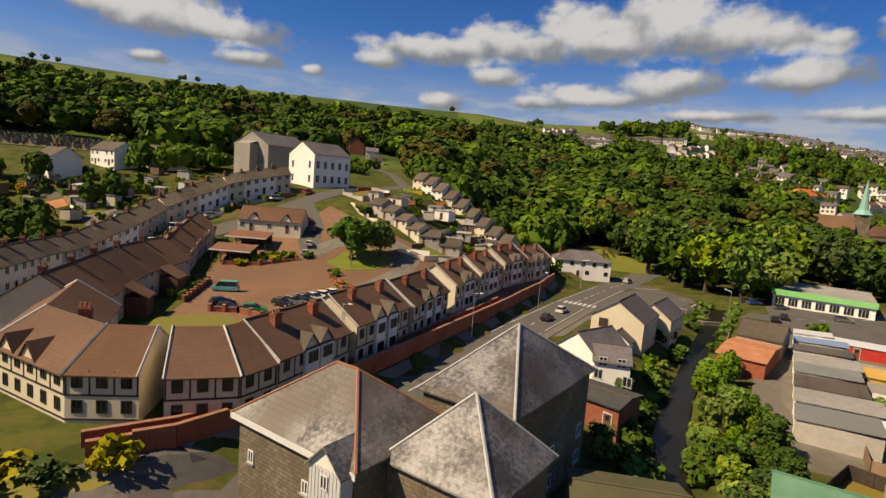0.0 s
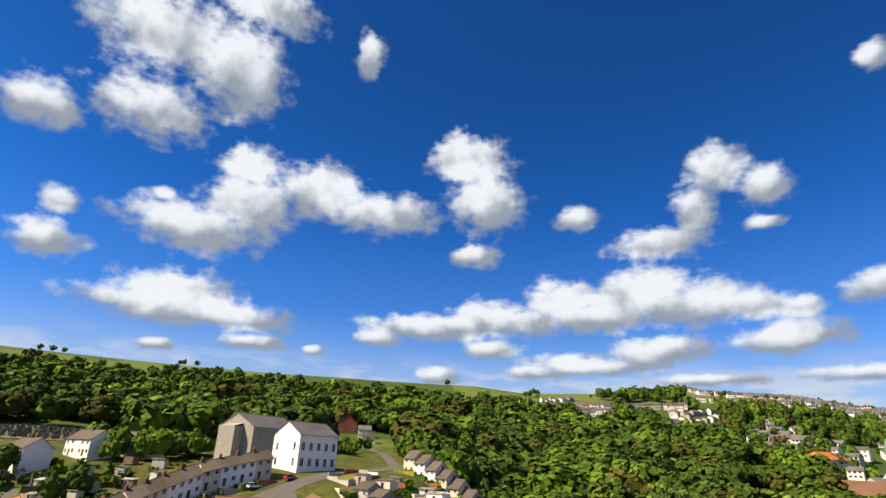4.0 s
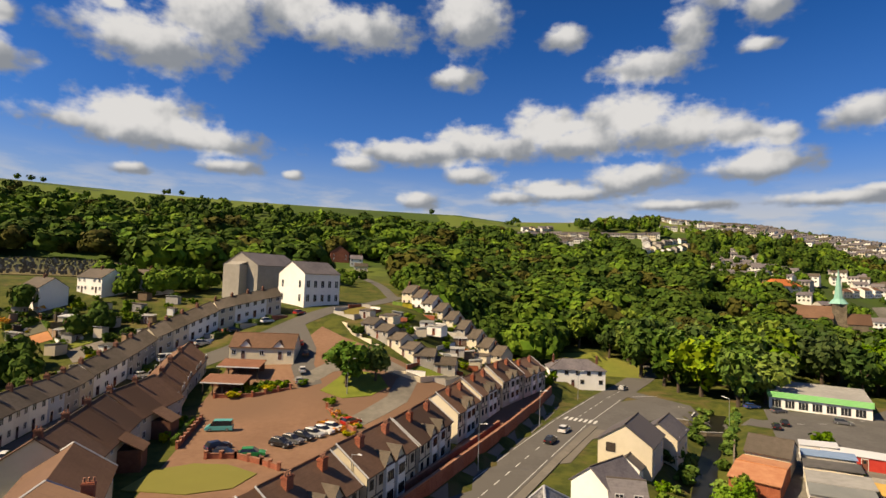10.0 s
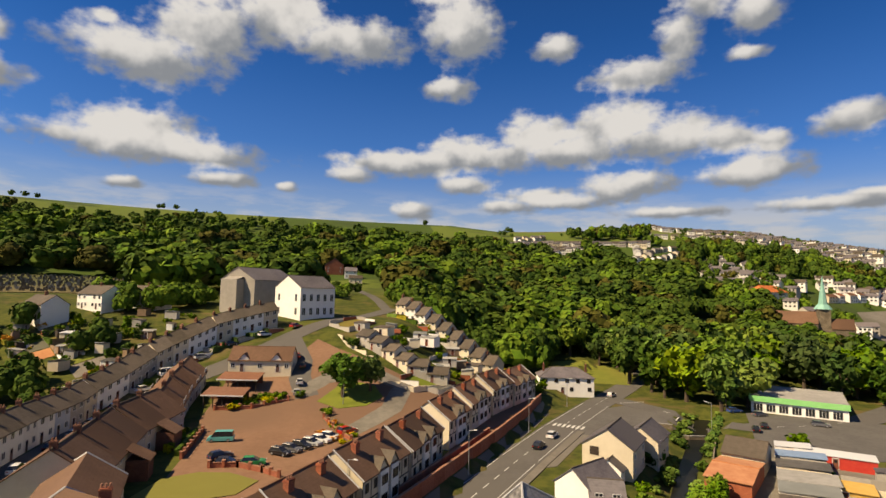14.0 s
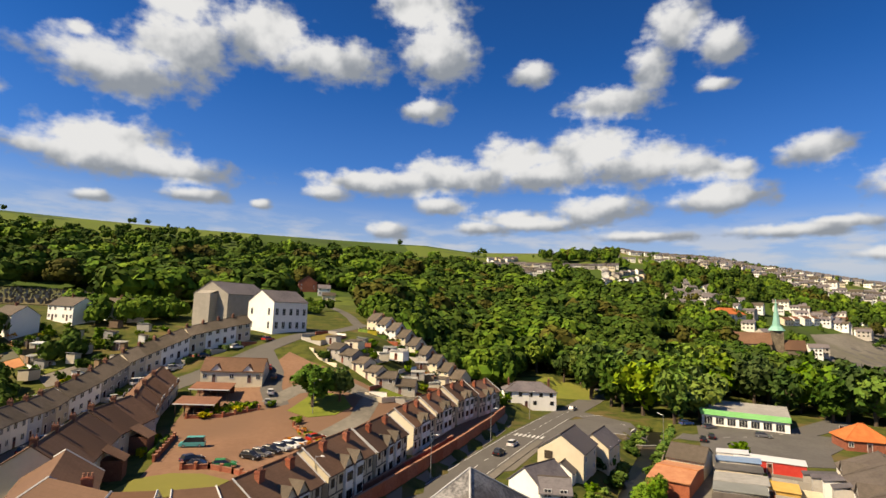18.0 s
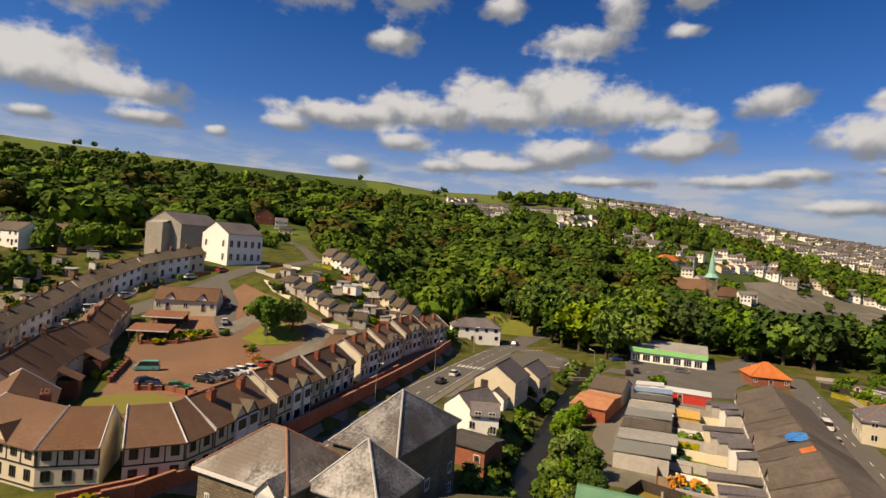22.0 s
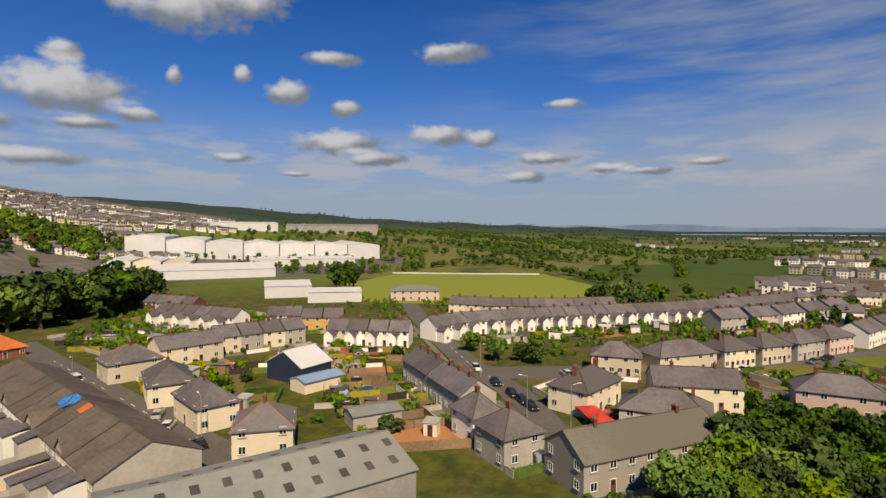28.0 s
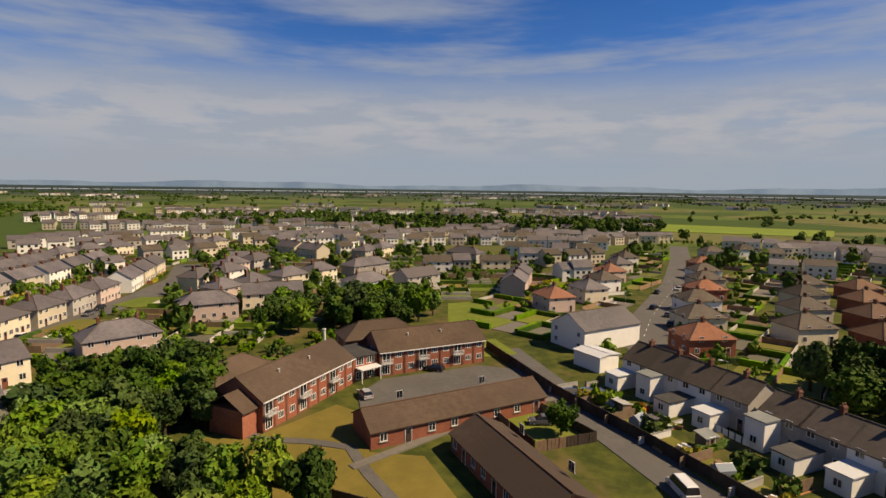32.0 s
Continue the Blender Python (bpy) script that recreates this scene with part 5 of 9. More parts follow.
terrace([(210, 46), (207, 26), (213, 0), (224, -22)], 7, 8, "grey rendered terraced house with slate roof", (M_GREYWALL, M_CREAM), M_SLATE, "back row of the gabled terrace", eave=4.8, rise=2.6, name="terraced_house", seed=5)
terrace([(183, 171), (179, 145)], 6, 8, "brick terraced house with a slate roof", (M_BRICKDARK, M_CREAM), M_SLATE, "rows below the factory", eave=4.8, rise=2.6, name="terraced_house", seed=6)
SEM2 = {"cream_render": "cream rendered pair of council houses with slate roof", "white_render": "white rendered pair of council houses with slate roof", "pink_render": "pinkish rendered pair of council houses with slate roof", "grey_pebbledash": "grey pebbledashed pair of council houses with slate roof"}
for i, pts in enumerate(([(103, -19), (104, -38)], [(127, -8), (126, -22)], [(128, -24), (139, -41), (154, -63), (173, -86)], [(176, -90), (190, -102), (214, -124)], [(106, -45), (102, -62)], [(123, -75), (115, -91)],
                         [(123, -95), (111, -111)], [(136, -96), (139, -121)], [(140, -124), (140, -154)], [(194, -54), (211, -79), (245, -117)], [(245, -69), (279, -118), (284, -148)], [(270, -159), (273, -198)],
                         [(227, -193), (189, -189)], [(171, -203), (175, -234)], [(137, -158), (134, -180)], [(103, -149), (99, -167)], [(110, -129), (106, -146)], [(139, -229), (118, -228)], [(85, -195), (72, -160)], [(160, -104), (168, -132)], [(180, -130), (186, -160)])):
    terrace(pts, 15.5, 8.5, SEM2, (M_CREAM, M_CREAM, M_WHITE, M_PINK, M_GREYWALL), M_SLATE, "council houses", gap=2.6, eave=4.9, rise=2.7, roof="hip" if i % 3 else "gable", chimneys=(0.25, 0.75), front="wdwwdw/ww.ww", back="w.w.w/wwwww" if i < 9 else "", seed=20 + i, name="semi_detached_house")


# ---- halls, sheds and factory ----
def shed(name, p0, p1, d, eave, rise, wall, tile, label, category="shed", lights=0):
    w, rz = line_of(p0, p1)
    ob = house(p0[0], p0[1], rz, w, d, eave, rise, "gable", wall, tile, label, name, category, front="", back="", chimneys=(), ridge=tile)
    s = rise / (d / 2)
    b = MB().slab([(-0.5, -0.7, -0.7 * s), (0.5, -0.7, -0.7 * s), (0.5, 0.7, 0.7 * s), (-0.5, 0.7, 0.7 * s)], 0.05)
    for i in range(lights):
        for row in (0.3, 0.72):
            u = w * (i + 0.4 + (0.25 if row > 0.5 else 0)) / lights
            part("skylight", cached(("sky", round(s, 3)), lambda: b.mesh("skylight", M_FELT)), ob, (u, d / 2 * row, eave + rise * row + 0.22))
            if row > 0.5:
                part("skylight", CACHE[("sky", round(s, 3))], ob, (u, d - d / 2 * row, eave + rise * row + 0.22), math.pi)
    return ob


shed("workshop_shed", (31, 39.5), (56.5, 16.5), 15.5, 4.5, 2.4, M_CONC, M_SHEET, "long workshop with a pale grey sheet roof and rooflights", "workshop", 10)
shed("garden_shed", (78, 34), (84, 27), 5.2, 2.5, 0.5, M_GREYWALL, M_SHEET, "small garden building with a grey sheet roof")
house(101, 56, math.atan2(-4, 11), 9.5, 11.5, 4.0, 3.0, "gable", M_NAVY, M_WHITESHEET, "hall with a white sheet roof and dark blue gable", "blue_hall", "hall", front="", back="", chimneys=(), ridge=M_WHITESHEET)
shed("lean_to_hall", (95, 52), (104, 47), 5.5, 2.5, 0.7, M_CREAM, M_BLUESHEET, "low hall with a pale blue sheet roof", "hall")
for i in range(7):
    f = i / 7
    gabled_hall("factory_bay", (386 + 122 * f, 372 - 190 * f), (386 + 122 * (f + 0.139), 372 - 190 * (f + 0.139)), 150, 5.5, 2.4, M_WHITESHEET, M_WHITESHEET, "vast white-clad factory bay with a low gable", "factory", "", "")
for i in range(3):
    f = i / 3
    gabled_hall("factory_shed", (330 + 34 * f, 340 - 52 * f), (330 + 34 * (f + 0.31), 340 - 52 * (f + 0.31)), 58, 5, 2.8, (M_WHITESHEET, M_CREAM, M_CREAM)[i], M_WHITESHEET, "white-roofed factory shed with a brown gable", "factory", "", "")
shed("packing_hall", (404, 262), (456, 188), 40, 5, 1.6, M_WHITESHEET, M_WHITESHEET, "long low white-roofed packing hall", "factory")
shed("far_works", (560, 440), (620, 360), 60, 5, 1.5, M_WHITESHEET, M_WHITESHEET, "far white-roofed works building", "factory")
shed("far_grey_works", (640, 360), (690, 250), 40, 9, 2, M_CONC, M_SHEET, "far grey-roofed works building", "factory")
shed("factory_wing", (300, 272), (352, 208), 44, 6.5, 3.4, M_WHITESHEET, M_WHITESHEET, "white-roofed factory wing with brick gable", "factory")
shed("open_store", (238, 148), (250, 128), 34, 6, 1.5, M_WHITESHEET, M_WHITESHEET, "open-fronted white steel store", "shed")
shed("white_box_shed", (228, 119), (239, 96), 22, 5, 1, M_WHITESHEET, M_WHITESHEET, "white steel shed beside the field", "shed")
house(245, 83, math.atan2(-24, 8), 24, 13, 5, 2.0, "hip", M_PINK, M_SHEET, "pink club pavilion with red doors and grey hipped roof", "pavilion", "pavilion", front="wdwdwd/wwwwww", chimneys=(), ridge=M_SHEET)

# ---- care home ----
CARE = "red brick two-storey care home wing with a brown tiled roof"
for p0, p1, d, n, end in (((51.8, -46), (55.4, -69.5), 10, 9, 1), ((53.6, -75), (41.6, -95), 10, 9, 0)):
    w, rz = line_of(p0, p1)
    w = round(w, 2)
    wing = house(p0[0], p0[1], rz, w, d, 4.9, 2.9, "gable", M_BRICK, M_CARETILE, CARE, "care_home", "care home", front="", back="wwwwww/wwwwww", chimneys=(), ridge=M_CARETILE, left=".w./.w.", group="care home wings", win=(1.3, 1.25))
    for i in range(n):
        u = w * (i + 0.5) / n
        if i % 3 == 0:
            part("window", window_mesh(1.6, 1.9, M_FRAME, 2), wing, (u, 0, 0.3), label="tall white-framed window")
        else:
            for lv in (0.95, 3.45):
                part("window", window_mesh(1.3, 1.15, M_FRAME, 2), wing, (u, 0, lv))
    for i in range(n + 1):
        part("brick_pier", cached("pier", lambda: MB().box(-0.16, -0.1, 0, 0.16, 0, 4.7).mesh("brick_pier", M_BRICKDARK)), wing, (min(max(w * i / n, 0.2), w - 0.2), 0, 0), label="dark brick pier")
    part("gutter", MB().box(-0.1, -0.5, 4.62, w + 0.1, -0.36, 4.78).mesh("gutter", M_FRAME), wing, label="white gutter")
    for f in (0.3, 0.62):
        part("roof_vent", cached("vent", lambda: MB().frustum(0, 0, 0, 0.5, 0.12, 0.12, 8).frustum(0, 0, 0.5, 0.6, 0.2, 0.2, 8).mesh("roof_vent", M_LAMP)), wing, (w * f, d * 0.3, 6.75), label="small pale roof vent")
    if end:
        # a lower bay under a lean roof at the end, and the flue
        part("end_bay", MB().box(-3.0, 0.9, -1, 0, 7.5, 4.2).mesh("end_bay", M_BRICK), wing)
        part("end_bay_roof", MB().slab([(-3.3, 0.4, 4.1), (0.0, 0.4, 4.1), (0.0, 4.2, 6.3), (-3.3, 4.2, 6.3)], 0.14).slab([(0.0, 8.0, 4.1), (-3.3, 8.0, 4.1), (-3.3, 4.2, 6.3), (0.0, 4.2, 6.3)], 0.14).mesh("end_bay_roof", M_CARETILE), wing)
        part("flue", MB().frustum(0, 0, 0, 2.6, 0.28, 0.28, 10).frustum(0, 0, 2.6, 2.75, 0.38, 0.38, 10).mesh("flue", M_LAMP), wing, (w - 1.6, d / 2 + 0.4, 7.4), label="tall white flue")
for p0, p1, d, e in (((62.4, -45.5), (64.6, -60), 9, 4.4), ((63.4, -76), (55, -90), 8, 5.4)):
    w, rz = line_of(p0, p1)
    house(p0[0], p0[1], rz, w, d, e, 2.6, "hip", M_BRICK, M_CARETILE, "rear brick care home wing with a hipped brown roof", "care_home", "care home", front="", chimneys=(), ridge=M_CARETILE, left="w.w/w.w", group="care home wings")
link = thing("care_home_link", 55.2, -69.8, 0, math.atan2(-5.4, -1.4), "glazed brick entrance link with a flat grey roof", "care home", "care home wings")
part("wall", MB().box(0, 0.6, -0.5, 5.4, 8, 4.6).mesh("wall", M_BRICK), link)
part("roof", MB().box(-0.2, 0.2, 4.6, 5.6, 8.2, 4.85).mesh("roof", M_FELT), link)
part("porch_roof", MB().box(0.4, -1.6, 2.5, 5.0, 0.6, 2.7).mesh("porch_roof", M_FRAME), link, label="white flat porch roof")
for u in (0.6, 4.8):
    part("porch_post", cached("porchpost", lambda: MB().box(-0.08, -0.08, 0, 0.08, 0.08, 2.5).mesh("porch_post", M_FRAME)), link, (u, -1.4, 0))
for u, lv in ((1.4, 0.1), (3.8, 0.1), (1.4, 2.9), (3.8, 2.9)):
    part("window", window_mesh(1.7, 1.6, M_FRAME, 2), link, (u, 0.6, lv + 0.1))
for p0, p1, d in (((35.2, -51.2), (20.6, -78.2), 7.6), ((26, -57.6), (7.5, -45.8), 8)):
    w, rz = line_of(p0, p1)
    house(p0[0], p0[1], rz, w, d, 2.6, 2.0, "gable", M_BRICK, M_CARETILE, "low brick bungalow row with a brown tiled roof", "bungalow", "bungalow", front="wdwwdwwd", chimneys=(), ridge=M_BROWN, group="care bungalows")

# ---- south road ----
BACK = {"white_render": "white rendered house with a slate roof behind yards", "grey_pebbledash": "grey rendered house with a slate roof behind yards"}
lane_houses = terrace([(14, -100), (-8, -87.6)], 6.4, 8, BACK, (M_WHITE, M_GREYWALL), M_GREYTILE, "houses behind the lane", eave=4.8, rise=2.6, front="w.d/ww", name="terraced_house", seed=2)
lane_houses += terrace([(-9.5, -86.8), (-40, -67)], 6.6, 8, BACK, (M_WHITE, M_GREYWALL, M_WHITE), M_DARKTILE, "houses behind the lane", eave=4.6, rise=2.4, front="w.d/ww", name="terraced_house", seed=12)
for i, h in enumerate(lane_houses):
    deep, tall = (4.6, 3.4, 6.0)[i % 3], (2.7, 4.4, 2.5)[i % 3]
    b = MB().box(0.3, -deep, -0.4, 3.4, 0, tall)
    part("rear_extension", cached(("lext", i % 3), lambda: b.mesh("rear_extension", M_WHITE)), h, label="white flat-roofed rear extension")
    r = MB().box(0.1, -deep - 0.2, tall, 3.6, 0, tall + 0.18)
    part("extension_roof", cached(("lextr", i % 3), lambda: r.mesh("extension_roof", (M_WHITESHEET, M_SHEET, M_FELT)[i % 3])), h)
    part("window", window_mesh(1.1, 1.1), h, (1.8, -deep, 0.9))
    FOOT.append((h.location.x + math.sin(h.rotation_euler.z) * deep, h.location.y - math.cos(h.rotation_euler.z) * deep, math.cos(h.rotation_euler.z), math.sin(h.rotation_euler.z), 3.6, deep))
gabled_hall("white_house", (36, -118), (26, -113), 18, 5.2, 3.0, M_WHITE, M_SLATE, "white rendered gabled house with small windows", "house", "w.w/w.w", "....")
shed("flat_roofed_house", (25.5, -105), (19, -102), 5.5, 3.2, 0.3, M_WHITE, M_WHITESHEET, "white flat-roofed building beside the lane", "house")
for i, (x, y) in enumerate(((48, -146), (44, -166), (46, -188), (50, -210), (54, -236), (58, -262))):
    house(x, y, -2.2, 9, 10, 4.8, 2.8, "hip", (M_PINK, M_CREAM, M_WHITE)[i % 3], (M_REDTILE, M_SLATE, M_GREYTILE)[i % 3], ("pink rendered house with a red tiled roof", "cream house with a slate roof", "white house with a grey tiled roof")[i % 3], front="w.d/ww", left="ww/ww", group="south road east side")
for i, (x, y) in enumerate(((6, -124), (10, -146), (14, -170), (15, -192), (18, -216), (22, -240), (26, -266), (30, -326), (16, -350))):
    house(x, y, -2.45, 11, 9, 4.2, 2.8, "hip", (M_BRICK, M_CREAM, M_WHITE)[i % 3], (M_REDTILE, M_GREYTILE, M_GREYTILE)[i % 3], ("brick house with a red tiled roof", "cream house with a grey tiled roof", "white house with a grey tiled roof")[i % 3], front="w.d/ww", left="ww/ww", group="south road west side")
for i in range(16):
    x, y = -14 - (i % 4) * 16, -150 - (i // 4) * 26
    house(x, y, -2.4, 11, 9, 4.2, 2.8, "hip", (M_CREAM, M_BRICK)[i % 2], (M_GREYTILE, M_BROWN)[i % 2], ("cream house with a grey tiled roof", "brick house with a brown tiled roof")[i % 2], front="w.d/ww", left="", back="", group="south estate")

# ---- trees ----
def crown_mesh(name, m, seed, clumps=34, leaves=36, size=0.34, shape=1.0):
    """A crown of one metre radius made of clumps of small leaf blades with gaps between them."""
    rnd = random.Random(seed)
    v, f = [], []
    centres = []
    for i in range(clumps):
        while True:
            p = Vector((rnd.uniform(-1, 1), rnd.uniform(-1, 1), rnd.uniform(-1, 1)))
            if 0.25 < p.length < 1.0:
                break
        p *= rnd.uniform(0.75, 1.0)
        p.z *= shape
        if p.z < 0:
            p *= 0.85
        centres.append((p, rnd.uniform(0.24, 0.40)))
    for c, r in centres:
        for j in range(leaves):
            n = Vector((rnd.gauss(0, 1), rnd.gauss(0, 1), rnd.gauss(0.25, 1))).normalized()
            p = c + n * r * rnd.uniform(0.75, 1.05)
            n = (n + Vector((rnd.gauss(0, 0.45), rnd.gauss(0, 0.45), rnd.gauss(0, 0.45)))).normalized()
            t = n.orthogonal().normalized()
            t.rotate(Matrix.Rotation(rnd.uniform(0, 6.28), 3, n))
            u = n.cross(t)
            s = size * rnd.uniform(0.28, 0.55)
            o = len(v)
            v += [p - t * s, p - u * s * 0.6, p + t * s * 1.1, p + u * s * 0.7]
            f.append((o, o + 1, o + 2, o + 3))
    me = bpy.data.meshes.new(name)
    me.from_pydata([tuple(p) for p in v], [], f)
    me.materials.append(m)
    me.update()
    return me


def trunk_mesh(seed):
    rnd = random.Random(seed)
    b = MB()
    b.tube((0, 0, -0.1), (0.01, 0, 0.32), 0.045, 0.032, 7).tube((0.01, 0, 0.32), (0, 0.02, 0.7), 0.032, 0.015, 6)
    for i in range(6):
        a, z = rnd.uniform(0, 6.28), rnd.uniform(0.25, 0.5)
        b.tube((0.01, 0, z), (0.24 * math.cos(a), 0.24 * math.sin(a), z + rnd.uniform(0.14, 0.3)), 0.018, 0.006, 5)
    return b.mesh("trunk", M_BARK)


TRUNKS = [trunk_mesh(i) for i in range(3)]
CROWNS = {key: [crown_mesh("crown", m, 10 + i, c, l, s, sh) for i in range(n)] for key, m, n, c, l, s, sh in (
    ("green", M_LEAF, 4, 40, 44, 0.32, 0.9), ("dark", M_LEAFDARK, 3, 44, 54, 0.29, 0.95), ("light", M_LEAFLIGHT, 3, 38, 44, 0.32, 0.85), ("copper", M_LEAFRED, 1, 36, 44, 0.32, 0.9),
    ("hedge", M_HEDGE, 2, 40, 40, 0.26, 0.9), ("flower", M_FLOWER, 1, 30, 30, 0.3, 0.8), ("conifer", M_LEAFDARK, 1, 60, 40, 0.25, 1.6))}
FAR_CROWNS = {key: [crown_mesh("crown", m, 50 + i, 30, 19, 0.46, sh) for i in range(2)] for key, m, sh in (("green", M_LEAF, 0.9), ("dark", M_LEAFDARK, 0.95), ("light", M_LEAFLIGHT, 0.85), ("conifer", M_LEAFDARK, 1.6))}
BUSHES = {key: [crown_mesh("bush", m, 30 + i, 14, 13, 0.6, 0.9) for i in range(2)] for key, m in (("green", M_LEAF), ("dark", M_LEAFDARK), ("light", M_LEAFLIGHT), ("hedge", M_HEDGE), ("flower", M_FLOWER), ("copper", M_LEAFRED))}
FAR_BUSHES = []
TREE_WORDS = {"green": "leafy green broadleaf tree", "dark": "dense dark green tree", "light": "leafy yellow-green broadleaf tree", "copper": "copper-brown leafy garden tree", "conifer": "tall dark green conifer",
              "hedge": "clipped yellow-leaved hedge bush", "flower": "low bush of orange flowers"}
tree_rnd = random.Random(5)


def tree(x, y, h, r, kind="green", group="", bush=False, words=""):
    z = ground(x, y)
    if bush:
        if math.hypot(x, y) > 112:
            FAR_BUSHES.append((tree_rnd.choice(BUSHES[kind]), x, y, z + h * 0.42, r, h * 0.55, tree_rnd.uniform(0, 6.28)))
            return None
        ob = tagged(new("bush", tree_rnd.choice(BUSHES[kind])), words or (TREE_WORDS[kind] if kind in ("hedge", "flower") else "low " + TREE_WORDS[kind].replace("tree", "bush")), "bush", group)
        ob.location, ob.rotation_euler, ob.scale = (x, y, z + h * 0.42), (0, 0, tree_rnd.uniform(0, 6.28)), (r, r, h * 0.55)
        return ob
    ob = thing("bush" if bush else "tree", x, y, z, tree_rnd.uniform(0, 6.28), words or (TREE_WORDS[kind] if not bush or kind in ("hedge", "flower") else "low " + TREE_WORDS[kind].replace("tree", "bush")), "bush" if bush else "tree", group)
    crown = part("crown", tree_rnd.choice((FAR_CROWNS if math.hypot(x, y) > 150 and kind in FAR_CROWNS else CROWNS)[kind]), ob)
    if bush:
        crown.location, crown.scale = (0, 0, h * 0.45), (r, r, h * 0.55)
    else:
        crown.location, crown.scale = (0, 0, h * 0.60), (r, r, h * 0.43)
        part("trunk", tree_rnd.choice(TRUNKS), ob).scale = (h, h, h)
    return ob


def inside(x, y, poly):
    c = False
    for (x0, y0), (x1, y1) in zip(poly, poly[1:] + poly[:1]):
        if (y0 > y) != (y1 > y) and x < (x1 - x0) * (y - y0) / (y1 - y0) + x0:
            c = not c
    return c


def grove(poly, count, hmin, hmax, kinds, group, gap=4.0, bush=False, seed=1):
    rnd = random.Random(seed)
    xs, ys = [p[0] for p in poly], [p[1] for p in poly]
    done, tries = [], 0
    while len(done) < count and tries < count * 60:
        tries += 1
        x, y = rnd.uniform(min(xs), max(xs)), rnd.uniform(min(ys), max(ys))
        if inside(x, y, poly) and all((x - a) ** 2 + (y - b) ** 2 > gap * gap for a, b in done):
            done.append((x, y))
            h = rnd.uniform(hmin, hmax)
            tree(x, y, h, h * rnd.uniform(0.36, 0.5) * (1.5 if bush else 1), rnd.choice(kinds), group, bush)


tree(-34.5, 141.5, 10.5, 5.4, "green", "island trees")
tree(-28.5, 145, 8.5, 3.6, "green", "island trees")
grove([(52, 204), (64, 172), (94, 176), (92, 212), (128, 213), (135, 240), (70, 280), (20, 270), (36, 250), (54, 240)], 70, 11, 17, ["green", "green", "dark", "dark", "light"], "valley wood", 6.5, seed=2)
grove([(112, 200), (126, 182), (150, 172), (206, 178), (208, 198), (150, 226), (112, 226)], 46, 13, 18, ["green", "dark", "dark", "conifer"], "wood by the store", 5.5, seed=3)
grove([(21.5, 58), (25, 80), (32, 98), (35, 104), (37, 103), (33, 92), (31, 80), (28, 62)], 26, 2.2, 5.5, ["green", "light", "dark", "green"], "river bank", 2.2, seed=4)
grove([(12, 64), (16, 78), (24, 98), (34, 122), (37, 128), (34, 128), (20, 98), (10, 70)], 9, 1.6, 3.2, ["green", "dark"], "river bank", 3, bush=True, seed=7)
grove([(60, -28), (72, -22), (92, -34), (84, -56), (70, -52), (60, -44)], 40, 5, 8.5, ["dark", "dark", "dark", "green"], "dark trees by the care home", 3.6, seed=5)
grove([(70, -100), (100, -82), (112, -96), (92, -126), (70, -124)], 34, 6, 9, ["dark", "dark", "green"], "dark trees behind the care home", 4, seed=8)
grove([(74, -60), (94, -50), (100, -78), (76, -94)], 26, 1.8, 3.4, ["green", "light", "dark"], "shrubs by the care home", 2.6, bush=True, seed=9)
grove([(64, -14), (66, -28), (46, -34), (28, -36), (30, -24), (48, -16)], 26, 5.5, 8, ["green", "light", "dark"], "trees by the lawn", 4, seed=6)
tree(15, -71, 5, 2.3, "dark", "care home trees")


